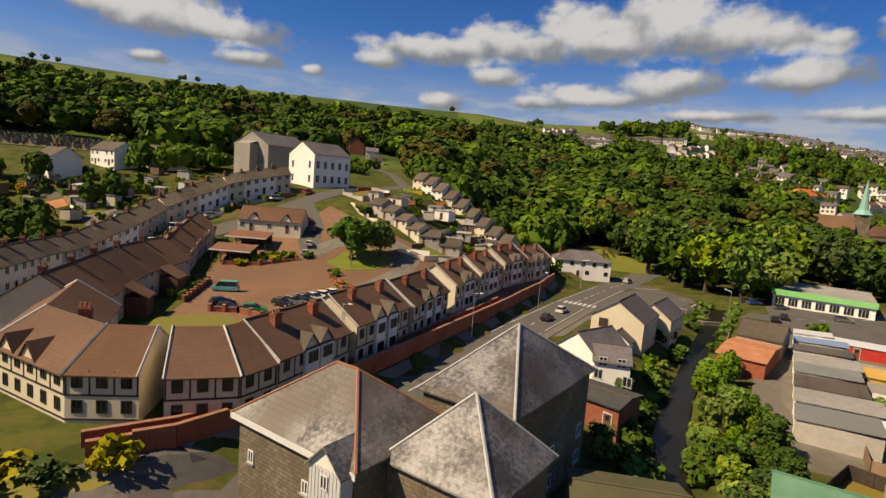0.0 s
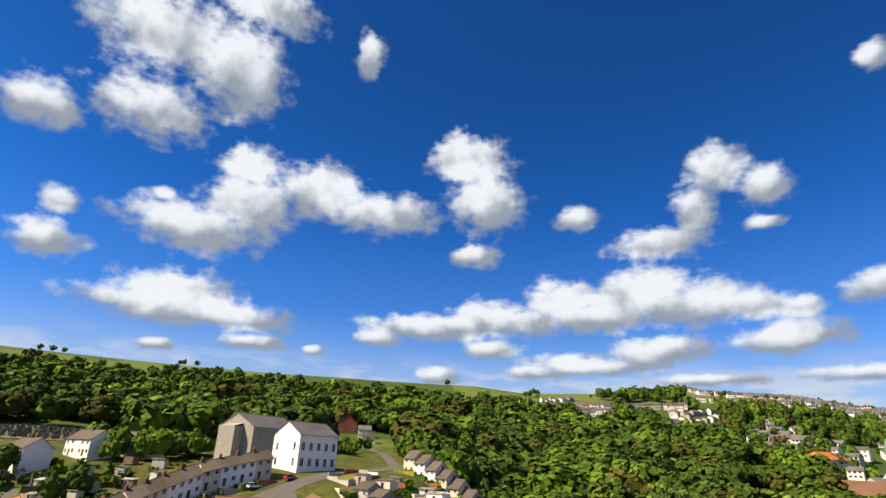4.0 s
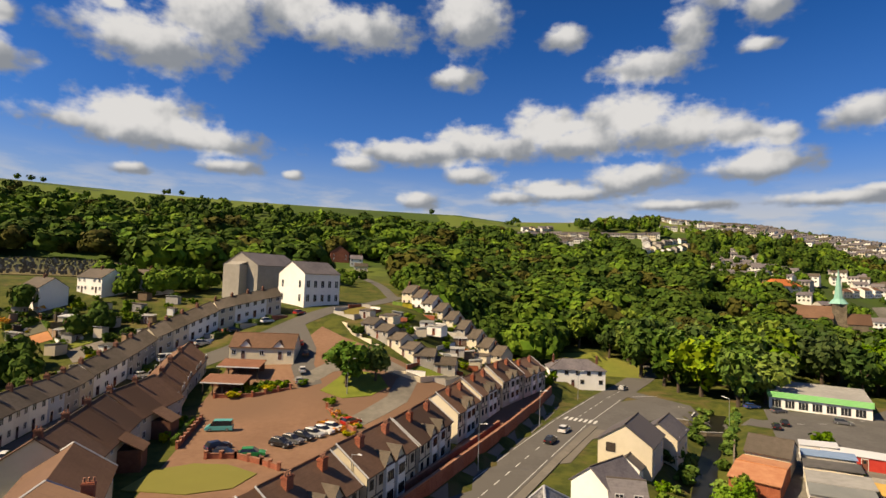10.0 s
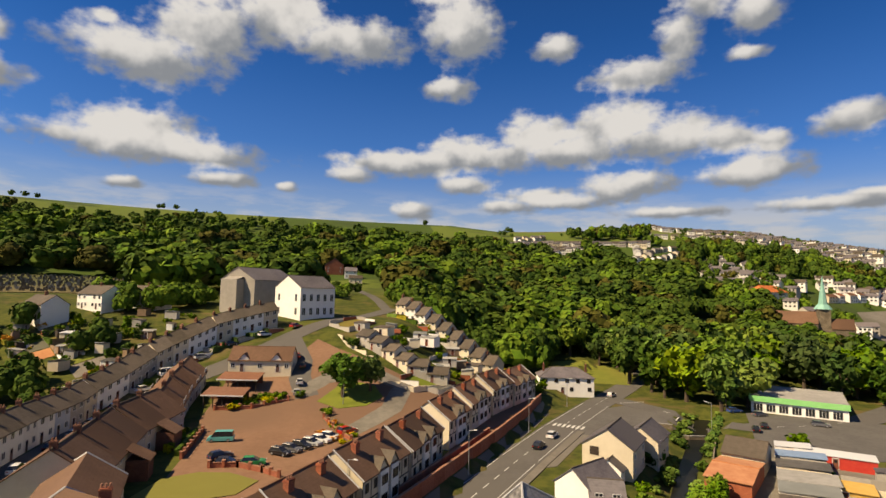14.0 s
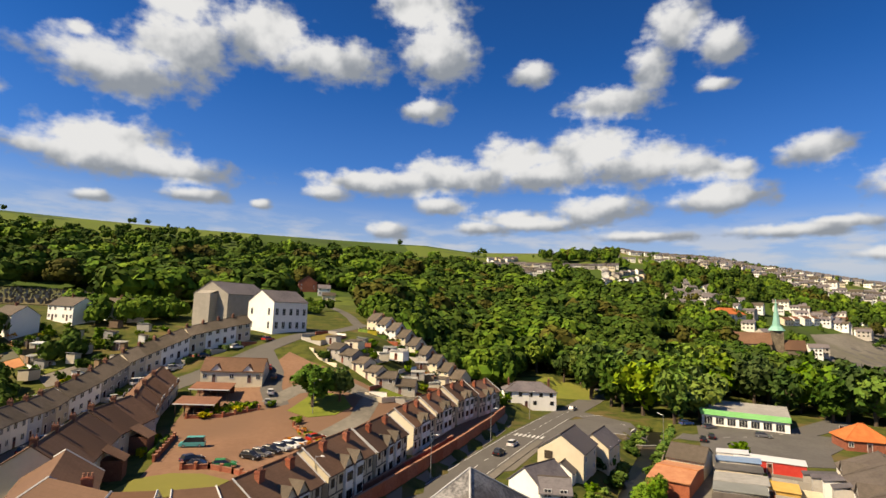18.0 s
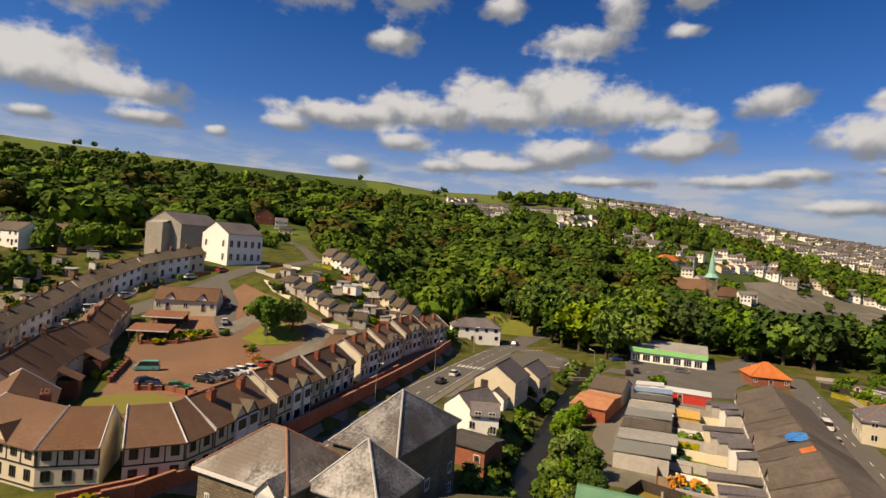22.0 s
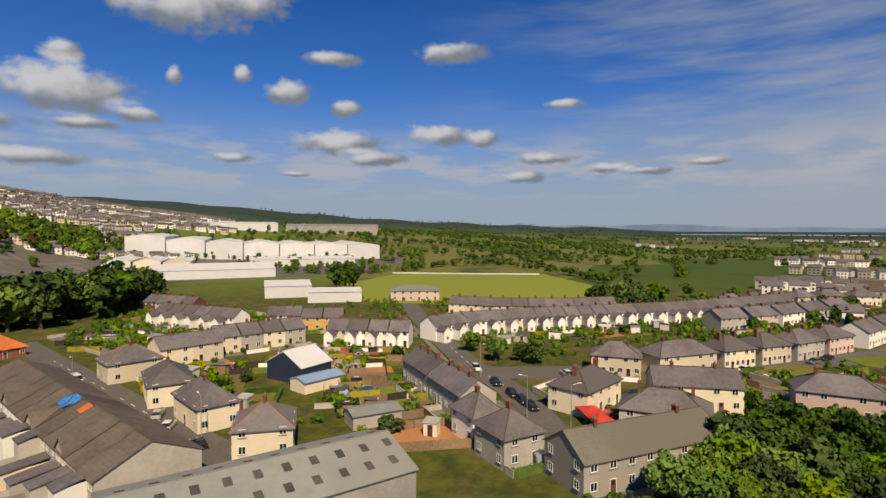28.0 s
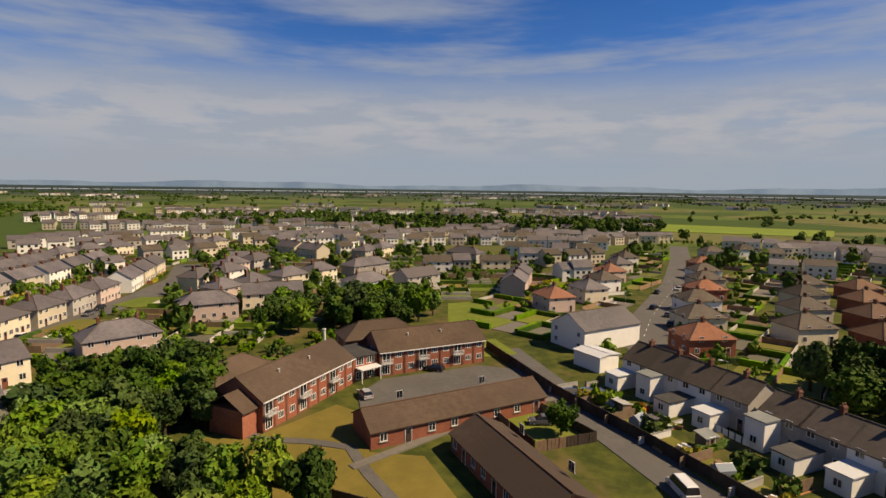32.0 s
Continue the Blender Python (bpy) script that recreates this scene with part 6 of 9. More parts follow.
def wood(name, n, seed, place, hmin, hmax, label, tones=(M_WOOD_A,), clumps=14, blades=12, spread=(0.36, 0.5)):
    """A far wood: many crowns of leafy clumps round a dark core, in one mesh."""
    rnd = np.random.RandomState(seed)
    ring = [(j, i) for j in range(3) for i in range(6)]
    core_d = np.array([(math.cos(1.0472 * (i + 0.5 * (j % 2))) * math.cos(e), math.sin(1.0472 * (i + 0.5 * (j % 2))) * math.cos(e), math.sin(e)) for j, e in enumerate((-0.7, -0.1, 0.5, 1.2)) for i in range(6)])
    core = core_d[[(j * 6 + i, j * 6 + (i + 1) % 6, (j + 1) * 6 + (i + 1) % 6, (j + 1) * 6 + i) for j, i in ring]] * 0.66
    tpl = []
    for i in range(7):
        cd = rnd.normal(size=(clumps, 3))
        cd /= np.linalg.norm(cd, axis=1)[:, None]
        cd[:, 2] = np.where(cd[:, 2] < -0.35, -cd[:, 2], cd[:, 2])
        cc = cd * rnd.uniform(0.55, 0.74, size=(clumps, 1))
        cr = rnd.uniform(0.26, 0.46, size=(clumps, 1))
        quads = []
        for c, r, out in zip(cc, cr, cd):
            d = rnd.normal(size=(blades, 3)) + out * 0.75 + np.array([0, 0, 0.25])
            d /= np.linalg.norm(d, axis=1)[:, None]
            p = c + d * r * rnd.uniform(0.82, 1.05, size=(blades, 1))
            nrm = d + 0.13 * rnd.normal(size=(blades, 3))
            nrm /= np.linalg.norm(nrm, axis=1)[:, None]
            t = np.cross(nrm, rnd.normal(size=(blades, 3)))
            t /= np.linalg.norm(t, axis=1)[:, None]
            u = np.cross(nrm, t)
            w = r * (12 / blades) ** 0.5 * 0.62 * rnd.uniform(0.55, 1.15, size=(blades, 1))
            quads.append(np.stack([p - t * w, p - u * w * 0.75, p + t * w, p + u * w * 0.75], 1))
        tpl.append(np.concatenate(quads + [core]))
    verts, tone = [], []
    for x, y in place(rnd, n):
        h = rnd.uniform(hmin, hmax)
        r = h * rnd.uniform(*spread)
        tone.append(rnd.randint(len(tones)))
        a = rnd.uniform(0, 6.28)
        rot = np.array([[math.cos(a), -math.sin(a), 0], [math.sin(a), math.cos(a), 0], [0, 0, 1]])
        verts.append((tpl[rnd.randint(7)] * np.array([r, r, h * 0.52]) @ rot.T + np.array([x, y, ground(x, y) + h * 0.47])).reshape(-1, 3))
    v = np.concatenate(verts)
    me = bpy.data.meshes.new(name)
    me.vertices.add(len(v))
    me.vertices.foreach_set("co", v.astype(np.float32).ravel())
    nf = len(v) // 4
    me.loops.add(nf * 4)
    me.loops.foreach_set("vertex_index", np.arange(nf * 4, dtype=np.int32))
    me.polygons.add(nf)
    me.polygons.foreach_set("loop_start", np.arange(0, nf * 4, 4, dtype=np.int32))
    me.polygons.foreach_set("loop_total", np.full(nf, 4, dtype=np.int32))
    for m in tones:
        me.materials.append(m)
    me.polygons.foreach_set("material_index", np.repeat(np.array(tone, dtype=np.int32), len(tpl[0])))
    me.update(calc_edges=True)
    return tagged(new(name, me), label, "wood", kind="stuff")


def sector(a0, a1, r0, r1, keep=lambda x, y: True):
    def place(rnd, n):
        out = []
        while len(out) < n:
            a, r = math.radians(rnd.uniform(a0, a1)), math.sqrt(rnd.uniform(r0 * r0, r1 * r1))
            x, y = r * math.sin(a), r * math.cos(a)
            if keep(x, y):
                out.append((x, y))
        return out
    return place


def along_river(rnd, n):
    out = []
    for i in range(n):
        k = rnd.randint(len(RIVER) - 1)
        (x0, y0), (x1, y1), f = RIVER[k], RIVER[k + 1], rnd.rand()
        out.append((x0 + (x1 - x0) * f + (1 if rnd.rand() < 0.5 else -1) * rnd.uniform(2.4, 5.0), y0 + (y1 - y0) * f))
    return out


def hill_keep(x, y):
    """Where the hillside is wooded: not on the cemetery, the gardens, the upland houses or the town."""
    az, r = math.degrees(math.atan2(x, y)), math.hypot(x, y)
    if -19 < az < -9.8 and 300 < r < 440 or -16.5 < az < -9.8 and r <= 300 or -56 < az < -32.5 and r < 395 or az < -20 and r < 285:
        return False
    if 3.2 < az < 10.5 and 520 < r < 640 or 11 < az < 15 and 535 < r < 620 or 14 < az < 19.5 and 470 < r < 590:
        return False
    return not (-130 < x < 20 and y < 262)


def clusters(a0, a1, r0, r1, per):
    def place(rnd, n):
        out = []
        while len(out) < n:
            a, r = math.radians(rnd.uniform(a0, a1)), math.sqrt(rnd.uniform(r0 * r0, r1 * r1))
            t = rnd.uniform(0, 3.14)
            for i in range(per):
                k = (i - per / 2) * 11
                out.append((r * math.sin(a) + math.cos(t) * k + rnd.normal() * 2, r * math.cos(a) + math.sin(t) * k + rnd.normal() * 2))
        return out
    return place


MIXED = (M_WOOD_A, M_WOOD_A, M_WOOD_B, M_WOOD_B, M_WOOD_B, M_WOOD_B, M_WOOD_B, M_WOOD_C, M_WOOD_D)
wood("hill_wood", 640, 1, sector(-70, 8, 245, 520, hill_keep), 13, 21, "dense mixed broadleaf wood covering the hillside", MIXED, 22, 15, (0.48, 0.68))
wood("upper_hill_wood", 430, 15, sector(-74, 14, 500, 585, hill_keep), 11, 15, "broadleaf wood below the hilltop fields", MIXED, 12, 9, (0.42, 0.6))
wood("valley_wood", 240, 2, sector(0, 20, 262, 470, hill_keep), 12, 20, "dense mixed broadleaf wood on the valley side", MIXED, 22, 15, (0.48, 0.68))
wood("churchyard_wood", 120, 23, sector(19, 36, 250, 430, lambda x, y: hill_keep(x, y) and (x < 0.5 * y or math.hypot(x, y) < 338)), 9, 13, "mixed trees beside the church", MIXED, 18, 12, (0.48, 0.66))
wood("belt_wood", 330, 21, sector(9, 44, 520, 660, lambda x, y: hill_keep(x, y) and (math.hypot(x, y) < 600 or x < 0.3 * y)), 10, 15, "belt of trees below the hillside town", MIXED, 12, 9)
wood("light_belt_wood", 170, 22, sector(16, 46, 400, 600, lambda x, y: hill_keep(x, y) and not (220 < x < 400 and y < 450)), 6, 11, "leafy trees below the hillside town", MIXED, 12, 9)
wood("crest_wood", 150, 24, sector(-74, -20, 575, 640, hill_keep), 7, 11, "trees along the upper edge of the hillside wood", MIXED, 12, 9, (0.42, 0.6))
wood("bank_growth", 150, 31, along_river, 1.0, 2.8, "overgrown shrubs and nettles on the river banks", (M_LEAF, M_LEAFLIGHT, M_LEAF, M_WOOD_B), 12, 10, (0.5, 0.8))
wood("hilltop_trees", 48, 13, clusters(-60, 30, 640, 860, 3), 5, 9, "tree lines between the hilltop fields", (M_WOOD_B,), 8, 7)
wood("town_trees", 760, 3, sector(19, 75, 420, 880, lambda x, y: not (220 < x < 400 and 330 < y < 450) and math.hypot(x, y) < 640 or (x * 7 + y * 3) % 40 < 12), 4, 8, "trees among the hillside town", MIXED, 8, 7)
wood("plain_trees", 1100, 4, sector(58, 205, 330, 3200, lambda x, y: not (220 < x < 560 and -30 < y < 420) and not (-60 < x < 150 and -670 < y < -500)), 5, 11, "scattered trees and hedges over the plain", (M_WOOD_B,), 7, 6)


wood("field_hedges", 900, 19, clusters(62, 112, 470, 1000, 22), 4, 8, "dark hedgerow trees round the near fields", (M_WOOD_B,), 6, 6, (0.5, 0.7))
wood("hedgerows", 2600, 7, clusters(55, 205, 520, 2600, 16), 4, 8, "hedgerows between the far fields", (M_WOOD_B,), 5, 5, (0.5, 0.8))


def far_houses(name, n, seed, place, label, size=1.0, roofs=(M_SLATE, M_SLATE, M_GREYTILE)):
    """Many small far houses with roofs and windows in one mesh."""
    rnd = np.random.RandomState(seed)
    b = MB()
    for x, y, a in place(rnd, n):
        z = ground(x, y)
        w, d, e, rise = (size * q for q in (rnd.uniform(7, 13), rnd.uniform(7, 8.5), rnd.uniform(5.0, 6.2), rnd.uniform(1.8, 2.5)))
        c, s = math.cos(a), math.sin(a)
        k = (0, 0, 0, 1, 2)[rnd.randint(5)]

        def P(u, v, h):
            return (x + c * u - s * v, y + s * u + c * v, z + h)
        b.add([P(0, 0, -2), P(w, 0, -2), P(w, d, -2), P(0, d, -2), P(0, 0, e), P(w, 0, e), P(w, d, e), P(0, d, e), P(0, d / 2, e + rise), P(w, d / 2, e + rise)],
              [(0, 1, 5, 4), (2, 3, 7, 6), (1, 2, 6, 9, 5), (3, 0, 4, 8, 7)], k)
        b.add([P(-.3, -.4, e - .2), P(w + .3, -.4, e - .2), P(w + .3, d / 2, e + rise + .1), P(-.3, d / 2, e + rise + .1), P(w + .3, d + .4, e - .2), P(-.3, d + .4, e - .2)],
              [(0, 1, 2, 3), (3, 2, 4, 5)], 3 + rnd.randint(3))
        for v, sg in ((-0.04, 1), (d + 0.04, -1)):
            for f in (0.2, 0.5, 0.8):
                for h in (1.0, 3.3):
                    b.add([P(w * f - .6, v, h), P(w * f + .6, v, h), P(w * f + .6, v, h + 1.1), P(w * f - .6, v, h + 1.1)], [(0, 1, 2, 3)[::sg]], 6)
    me = b.mesh(name, M_WHITE, M_CREAM, M_GREYWALL, *roofs, M_GLASS)
    return tagged(new(name, me), label, "houses", kind="stuff")


def rows_of(a0, a1, r0, r1, per, face, gap=13):
    def place(rnd, n):
        out = []
        while len(out) < n:
            a, r = math.radians(rnd.uniform(a0, a1)), math.sqrt(rnd.uniform(r0 * r0, r1 * r1))
            t = face(a) + rnd.normal() * 0.25
            for i in range(per):
                out.append((r * math.sin(a) + math.cos(t) * (i - per / 2) * gap, r * math.cos(a) + math.sin(t) * (i - per / 2) * gap, t))
        return out
    return place


far_houses("hillside_town", 900, 1, rows_of(18, 54, 640, 880, 6, lambda a: -a + 0.1, 9.5), "rows of pale houses on the hillside", 0.75)
far_houses("upland_houses", 44, 5, rows_of(4.5, 9.5, 530, 640, 4, lambda a: -a + 0.1, 10), "pale houses in rows among the hillside trees", 0.75)
far_houses("upland_terrace", 16, 6, rows_of(12.4, 13.4, 580, 592, 8, lambda a: -a, 9.5), "long pale terrace among the hillside trees", 0.75)
far_houses("upland_street", 30, 7, rows_of(15.5, 18.5, 480, 580, 5, lambda a: -a + 1.2, 10), "pale houses along a steep hillside street", 0.75)
far_houses("lower_town", 140, 12, rows_of(32, 54, 520, 700, 5, lambda a: -a + 0.15), "rows of pale houses on the lower slope", 0.85)
far_houses("valley_houses", 54, 2, rows_of(21, 27.5, 400, 540, 3, lambda a: -a), "pale houses among the valley trees", 0.85)
far_houses("bank_houses", 36, 14, rows_of(28, 36, 500, 560, 3, lambda a: -a), "pale houses above the works yard", 0.85)


def yard_row(rnd, n):
    """Houses side by side along the upper edge of the works yard."""
    return [(238 + 60 * f, 399 + 33 * f, 0.5) if f < 1 else (298 + 60 * (f - 1), 432 + 21 * (f - 1), 0.33) for f in np.linspace(0, 2, n)]


far_houses("yard_houses", 12, 15, yard_row, "row of cream houses with red-brown roofs", 0.9, (M_REDTILE, M_BROWN, M_BROWN))
far_houses("church_cottages", 4, 16, lambda rnd, n: [(148, 329, -0.6), (214, 336, -0.3), (222, 342, -0.3), (196, 352, 0.2)], "white cottages beside the church", 0.9)
house(178, 370, 0.4, 24, 11, 6, 4, "hip", M_CREAM, M_ORANGE, "cream house with a bright orange hipped roof", "house", front="w.w.w/w.w.w", chimneys=(), ridge=M_ORANGE)
patch("works_apron", [(226, 337), (249, 341), (277, 331), (321, 343), (372, 392), (335, 415), (316, 428), (250, 390)], M_YARD, 0.35, "grey concrete yard behind the church", "yard", step=9)
shed("depot_shed", (342, 409), (396, 404), 14, 5, 1.2, M_WHITE, M_SHEET, "long low white depot with a grey roof", "shed")
far_houses("plain_town", 330, 3, rows_of(110, 168, 320, 900, 5, lambda a: -a + 0.3), "rows of pale houses across the plain")
far_houses("far_town", 300, 4, rows_of(98, 200, 900, 2300, 6, lambda a: -a + 0.2), "far rooftops towards the estuary")


wood("south_wood", 260, 17, sector(140, 170, 430, 600), 8, 13, "dark wood beyond the southern houses", (M_WOOD_B,), 10, 8)
wood("estate_wood", 160, 18, sector(116, 142, 500, 640), 7, 12, "dark wood beyond the estate", (M_WOOD_B,), 10, 8)


def clear_rows(a0, a1, r0, r1, per, face):
    make = rows_of(a0, a1, r0, r1, per, face)

    def place(rnd, n):
        return [p for p in make(rnd, n) if free(p[0], p[1], 9)]
    return place


far_houses("estate_houses", 150, 9, clear_rows(112, 172, 215, 440, 4, lambda a: -a + 0.4), "pale houses of the estate behind the trees")
far_houses("south_side_houses", 120, 10, clear_rows(176, 215, 180, 420, 5, lambda a: -a + 0.2), "pale houses beyond the south road")

# ---- walls, fences, lamps, cars ----
def wall_run(name, points, h, t, m, label, category, cap=None, kind="", panel=None):
    """A wall or fence that follows the land; panels of a fence are pieces of their own."""
    ob = thing(name, points[0][0], points[0][1], ground(*points[0]), 0, label, category)
    if kind:
        ob["kind"] = kind
    ox, oy, oz = ob.location
    k = 0
    for p0, p1 in zip(points, points[1:]):
        n = max(1, round(math.hypot(p1[0] - p0[0], p1[1] - p0[1]) / (panel or 4)))
        rz = line_of(p0, p1)[1]
        for i in range(n):
            a = (p0[0] + (p1[0] - p0[0]) * i / n, p0[1] + (p1[1] - p0[1]) * i / n)
            b = (p0[0] + (p1[0] - p0[0]) * (i + 1) / n, p0[1] + (p1[1] - p0[1]) * (i + 1) / n)
            l = round(math.hypot(b[0] - a[0], b[1] - a[1]), 2)
            z = min(ground(*a), ground(*b))
            part("panel" if panel else "wall_length", cached(("run", l, h, t, m.name), lambda: MB().box(0, -t / 2, -0.4, l, t / 2, h).mesh("panel", m)), ob, (a[0] - ox, a[1] - oy, z - oz), rz)
            if cap:
                part("coping", cached(("cop", l, h, t, cap.name), lambda: MB().box(0, -t / 2 - 0.05, h, l, t / 2 + 0.05, h + 0.1).mesh("coping", cap)), ob, (a[0] - ox, a[1] - oy, z - oz), rz)
            if panel:
                part("post", cached(("post", h, m.name), lambda: MB().box(-0.06, -0.07, -0.4, 0.06, 0.07, h + 0.1).mesh("post", m)), ob, (a[0] - ox, a[1] - oy, z - oz), rz)
            k += 1
    return ob


FRONT_WALL = [(-31, 54), (-26, 58), (-21, 66), (-15, 82), (-6, 106), (3, 130), (11, 152), (16, 168)]
wall_run("road_wall", FRONT_WALL, 1.9, 0.4, M_BRICK, "long red brick retaining wall beside the main road", "wall", M_RIDGE)
wall_run("planter_wall", [(-33, 56), (-27.5, 60.5), (-22.6, 67), (-17.2, 82), (-8.2, 106), (0.6, 129)], 1.3, 0.4, M_BRICK, "second red brick planter wall above the road", "wall", M_RIDGE)
wall_run("lane_fence", [(46, -104), (22, -86), (4, -75.5), (-12, -65.5), (-34, -51)], 1.9, 0.12, M_DARKWOOD, "tall dark timber fence along the lane", "fence", panel=1.9)
wall_run("garden_wall", [(-25, 150), (-18, 148), (-9, 156)], 1.5, 0.25, M_CREAM, "pale rendered garden wall", "wall")
wall_run("garden_wall", [(-45, 176), (-40, 168), (-30, 160)], 1.4, 0.25, M_CREAM, "pale rendered garden wall", "wall")
wall_run("field_fence", [(408, 136), (414, 84), (426, 20)], 1.1, 0.1, M_WHITESHEET, "low white boards round the sports field", "fence", panel=9)
wall_run("lawn_fence", [(60, -32), (46, -36), (26, -40), (6, -40)], 1.6, 0.12, M_DARKWOOD, "dark timber fence beside the lawn", "fence", panel=2.2)
wall_run("river_wall", [(24, 78), (33, 97), (43, 120), (53, 142)], 1.0, 0.3, M_STONE, "low stone wall beside the river", "wall")


def lamp(x, y, rz, h=8.0):
    ob = thing("street_lamp", x, y, ground(x, y), rz, "tall grey steel street lamp with one arm", "street lamp", "street lamps")
    part("pole", cached("lp", lambda: MB().frustum(0, 0, -0.3, 1.2, 0.11, 0.11).frustum(0, 0, 1.2, 8.0, 0.075, 0.05).mesh("pole", M_METAL)), ob).scale = (1, 1, h / 8)
    part("arm", cached("la", lambda: MB().tube((0, 0, -0.1), (1.2, 0, 0.18), 0.04, 0.035).mesh("arm", M_METAL)), ob, (0, 0, h))
    part("lantern", cached("lh", lambda: MB().add([(1.1, -0.13, 0.14), (1.8, -0.10, 0.2), (1.8, 0.10, 0.2), (1.1, 0.13, 0.14), (1.15, -0.1, 0.3), (1.75, -0.07, 0.3), (1.75, 0.07, 0.3), (1.15, 0.1, 0.3)],
         [(3, 2, 1, 0), (4, 5, 6, 7), (0, 1, 5, 4), (1, 2, 6, 5), (2, 3, 7, 6), (3, 0, 4, 7)]).mesh("lantern", M_LAMP)), ob, (0, 0, h))
    return ob


for x, y, rz in ((-19, 82, -0.6), (-3.5, 108.5, -0.6), (10, 140, -0.6), (24, 172, -0.6), (70, 175, 3.6), (58, 156, 2.4), (-33.5, 138, 0), (67, 56, 1), (84, 100, 3.7), (92, 5, 2), (88, -3, 5), (118, 18, 3.9),
                 (146, -44, 0), (168, -74, 3), (27, -150, 3), (12, -140, 0), (20, -180, 0), (33, -210, 3), (-4, -98, 0.7)):
    lamp(x, y, rz)

CAR_PAINT = {}


def paint(name, c):
    if name not in CAR_PAINT:
        CAR_PAINT[name] = mat("car_" + name, c, tuple(v * 1.08 for v in c), 3.0, 0.25, spec=0.6)
    return CAR_PAINT[name]


COLOURS = {"white": (0.75, 0.75, 0.74), "black": (0.015, 0.015, 0.017), "silver": (0.42, 0.43, 0.44), "red": (0.45, 0.03, 0.02), "blue": (0.03, 0.08, 0.25), "teal": (0.10, 0.42, 0.42), "grey": (0.12, 0.12, 0.13), "green": (0.03, 0.25, 0.08), "dark_blue": (0.02, 0.03, 0.07)}


def car(x, y, rz, colour="silver", van=False, words=""):
    l, w, h = (4.9, 1.95, 2.0) if van else (4.15, 1.72, 1.45)
    ob = thing("van" if van else "car", x, y, ground(x, y) + 0.13, rz, words or ("parked %s %s beside the kerb" % (colour.replace("_", " "), "van" if van else "hatchback car")), "van" if van else "car", "parked cars")

    def loft(profile, half, inset):
        b = MB()
        n = len(profile)
        b.add([(px, -half + inset * i_, pz) for px, pz, i_ in profile] + [(px, half - inset * i_, pz) for px, pz, i_ in profile],
              [(i, (i + 1) % n, n + (i + 1) % n, n + i) for i in range(n)] + [tuple(range(n))[::-1], tuple(range(n, 2 * n))])
        return b
    low = 0.85 if not van else 1.0
    body = [(-l / 2, 0.25, 0), (-l / 2, low * 0.95, 0.3), (-l / 2 + 0.1, low, 0.5), (l / 2 - 0.7, low, 0.5), (l / 2 - 0.1, low * 0.8, 0.5), (l / 2, 0.5, 0.2), (l / 2, 0.25, 0)]
    part("body", cached(("cb", colour, van), lambda: loft(body, w / 2, 0.12).mesh("body", paint(colour, COLOURS[colour]))), ob)
    cab = [(-l / 2 + 0.12, low, 0), (-l / 2 + (0.2 if van else 0.45), h - 0.06, 1), (l / 2 - (1.4 if van else 2.0), h - 0.06, 1), (l / 2 - (0.7 if van else 1.05), low, 0)]
    part("cabin_glass", cached(("cg", van), lambda: loft(cab, w / 2 - 0.1, 0.16).mesh("cabin_glass", M_GLASS)), ob)
    top = [(-l / 2 + (0.2 if van else 0.45), h - 0.06, 0), (-l / 2 + (0.28 if van else 0.6), h, 0.5), (l / 2 - (1.5 if van else 2.1), h, 0.5), (l / 2 - (1.38 if van else 1.95), h - 0.06, 0)]
    part("car_roof", cached(("ct", colour, van), lambda: loft(top, w / 2 - 0.24, 0.1).mesh("car_roof", paint(colour, COLOURS[colour]))), ob)
    for sx in (-1, 1):
        for sy in (-1, 1):
            def wheel():
                b = MB()
                n = 12
                for r, y0, y1, mi in ((0.31, -0.1, 0.1, 0),):
                    b.add([(r * math.cos(6.2832 * i / n), y0, r * math.sin(6.2832 * i / n)) for i in range(n)] + [(r * math.cos(6.2832 * i / n), y1, r * math.sin(6.2832 * i / n)) for i in range(n)],
                          [(i, (i + 1) % n, n + (i + 1) % n, n + i) for i in range(n)] + [tuple(range(n)), tuple(range(2 * n - 1, n - 1, -1))], mi)
                return b.mesh("wheel", M_TYRE)
            tyre = part("wheel", cached("wheel", wheel), ob, (sx * l * 0.31, sy * (w / 2 - 0.1), 0.31))
            part("rim", cached("rim", lambda: MB().frustum(0, 0, -0.11, 0.11, 0.19, 0.19, 10).mesh("rim", M_METAL)), tyre).rotation_euler = (math.pi / 2, 0, 0)
        part("headlight" if sx > 0 else "tail_light", cached(("light", sx, van), lambda: MB().box(-0.03, -w / 2 + 0.1, 0.6, 0.03, -w / 2 + 0.42, 0.74).mesh("light", M_LAMP if sx > 0 else M_REDLENS)), ob, (sx * (l / 2 - 0.02), 0, 0))
        part("headlight" if sx > 0 else "tail_light", CACHE[("light", sx, van)], ob, (sx * (l / 2 - 0.02), w - 0.52, 0))
    return ob


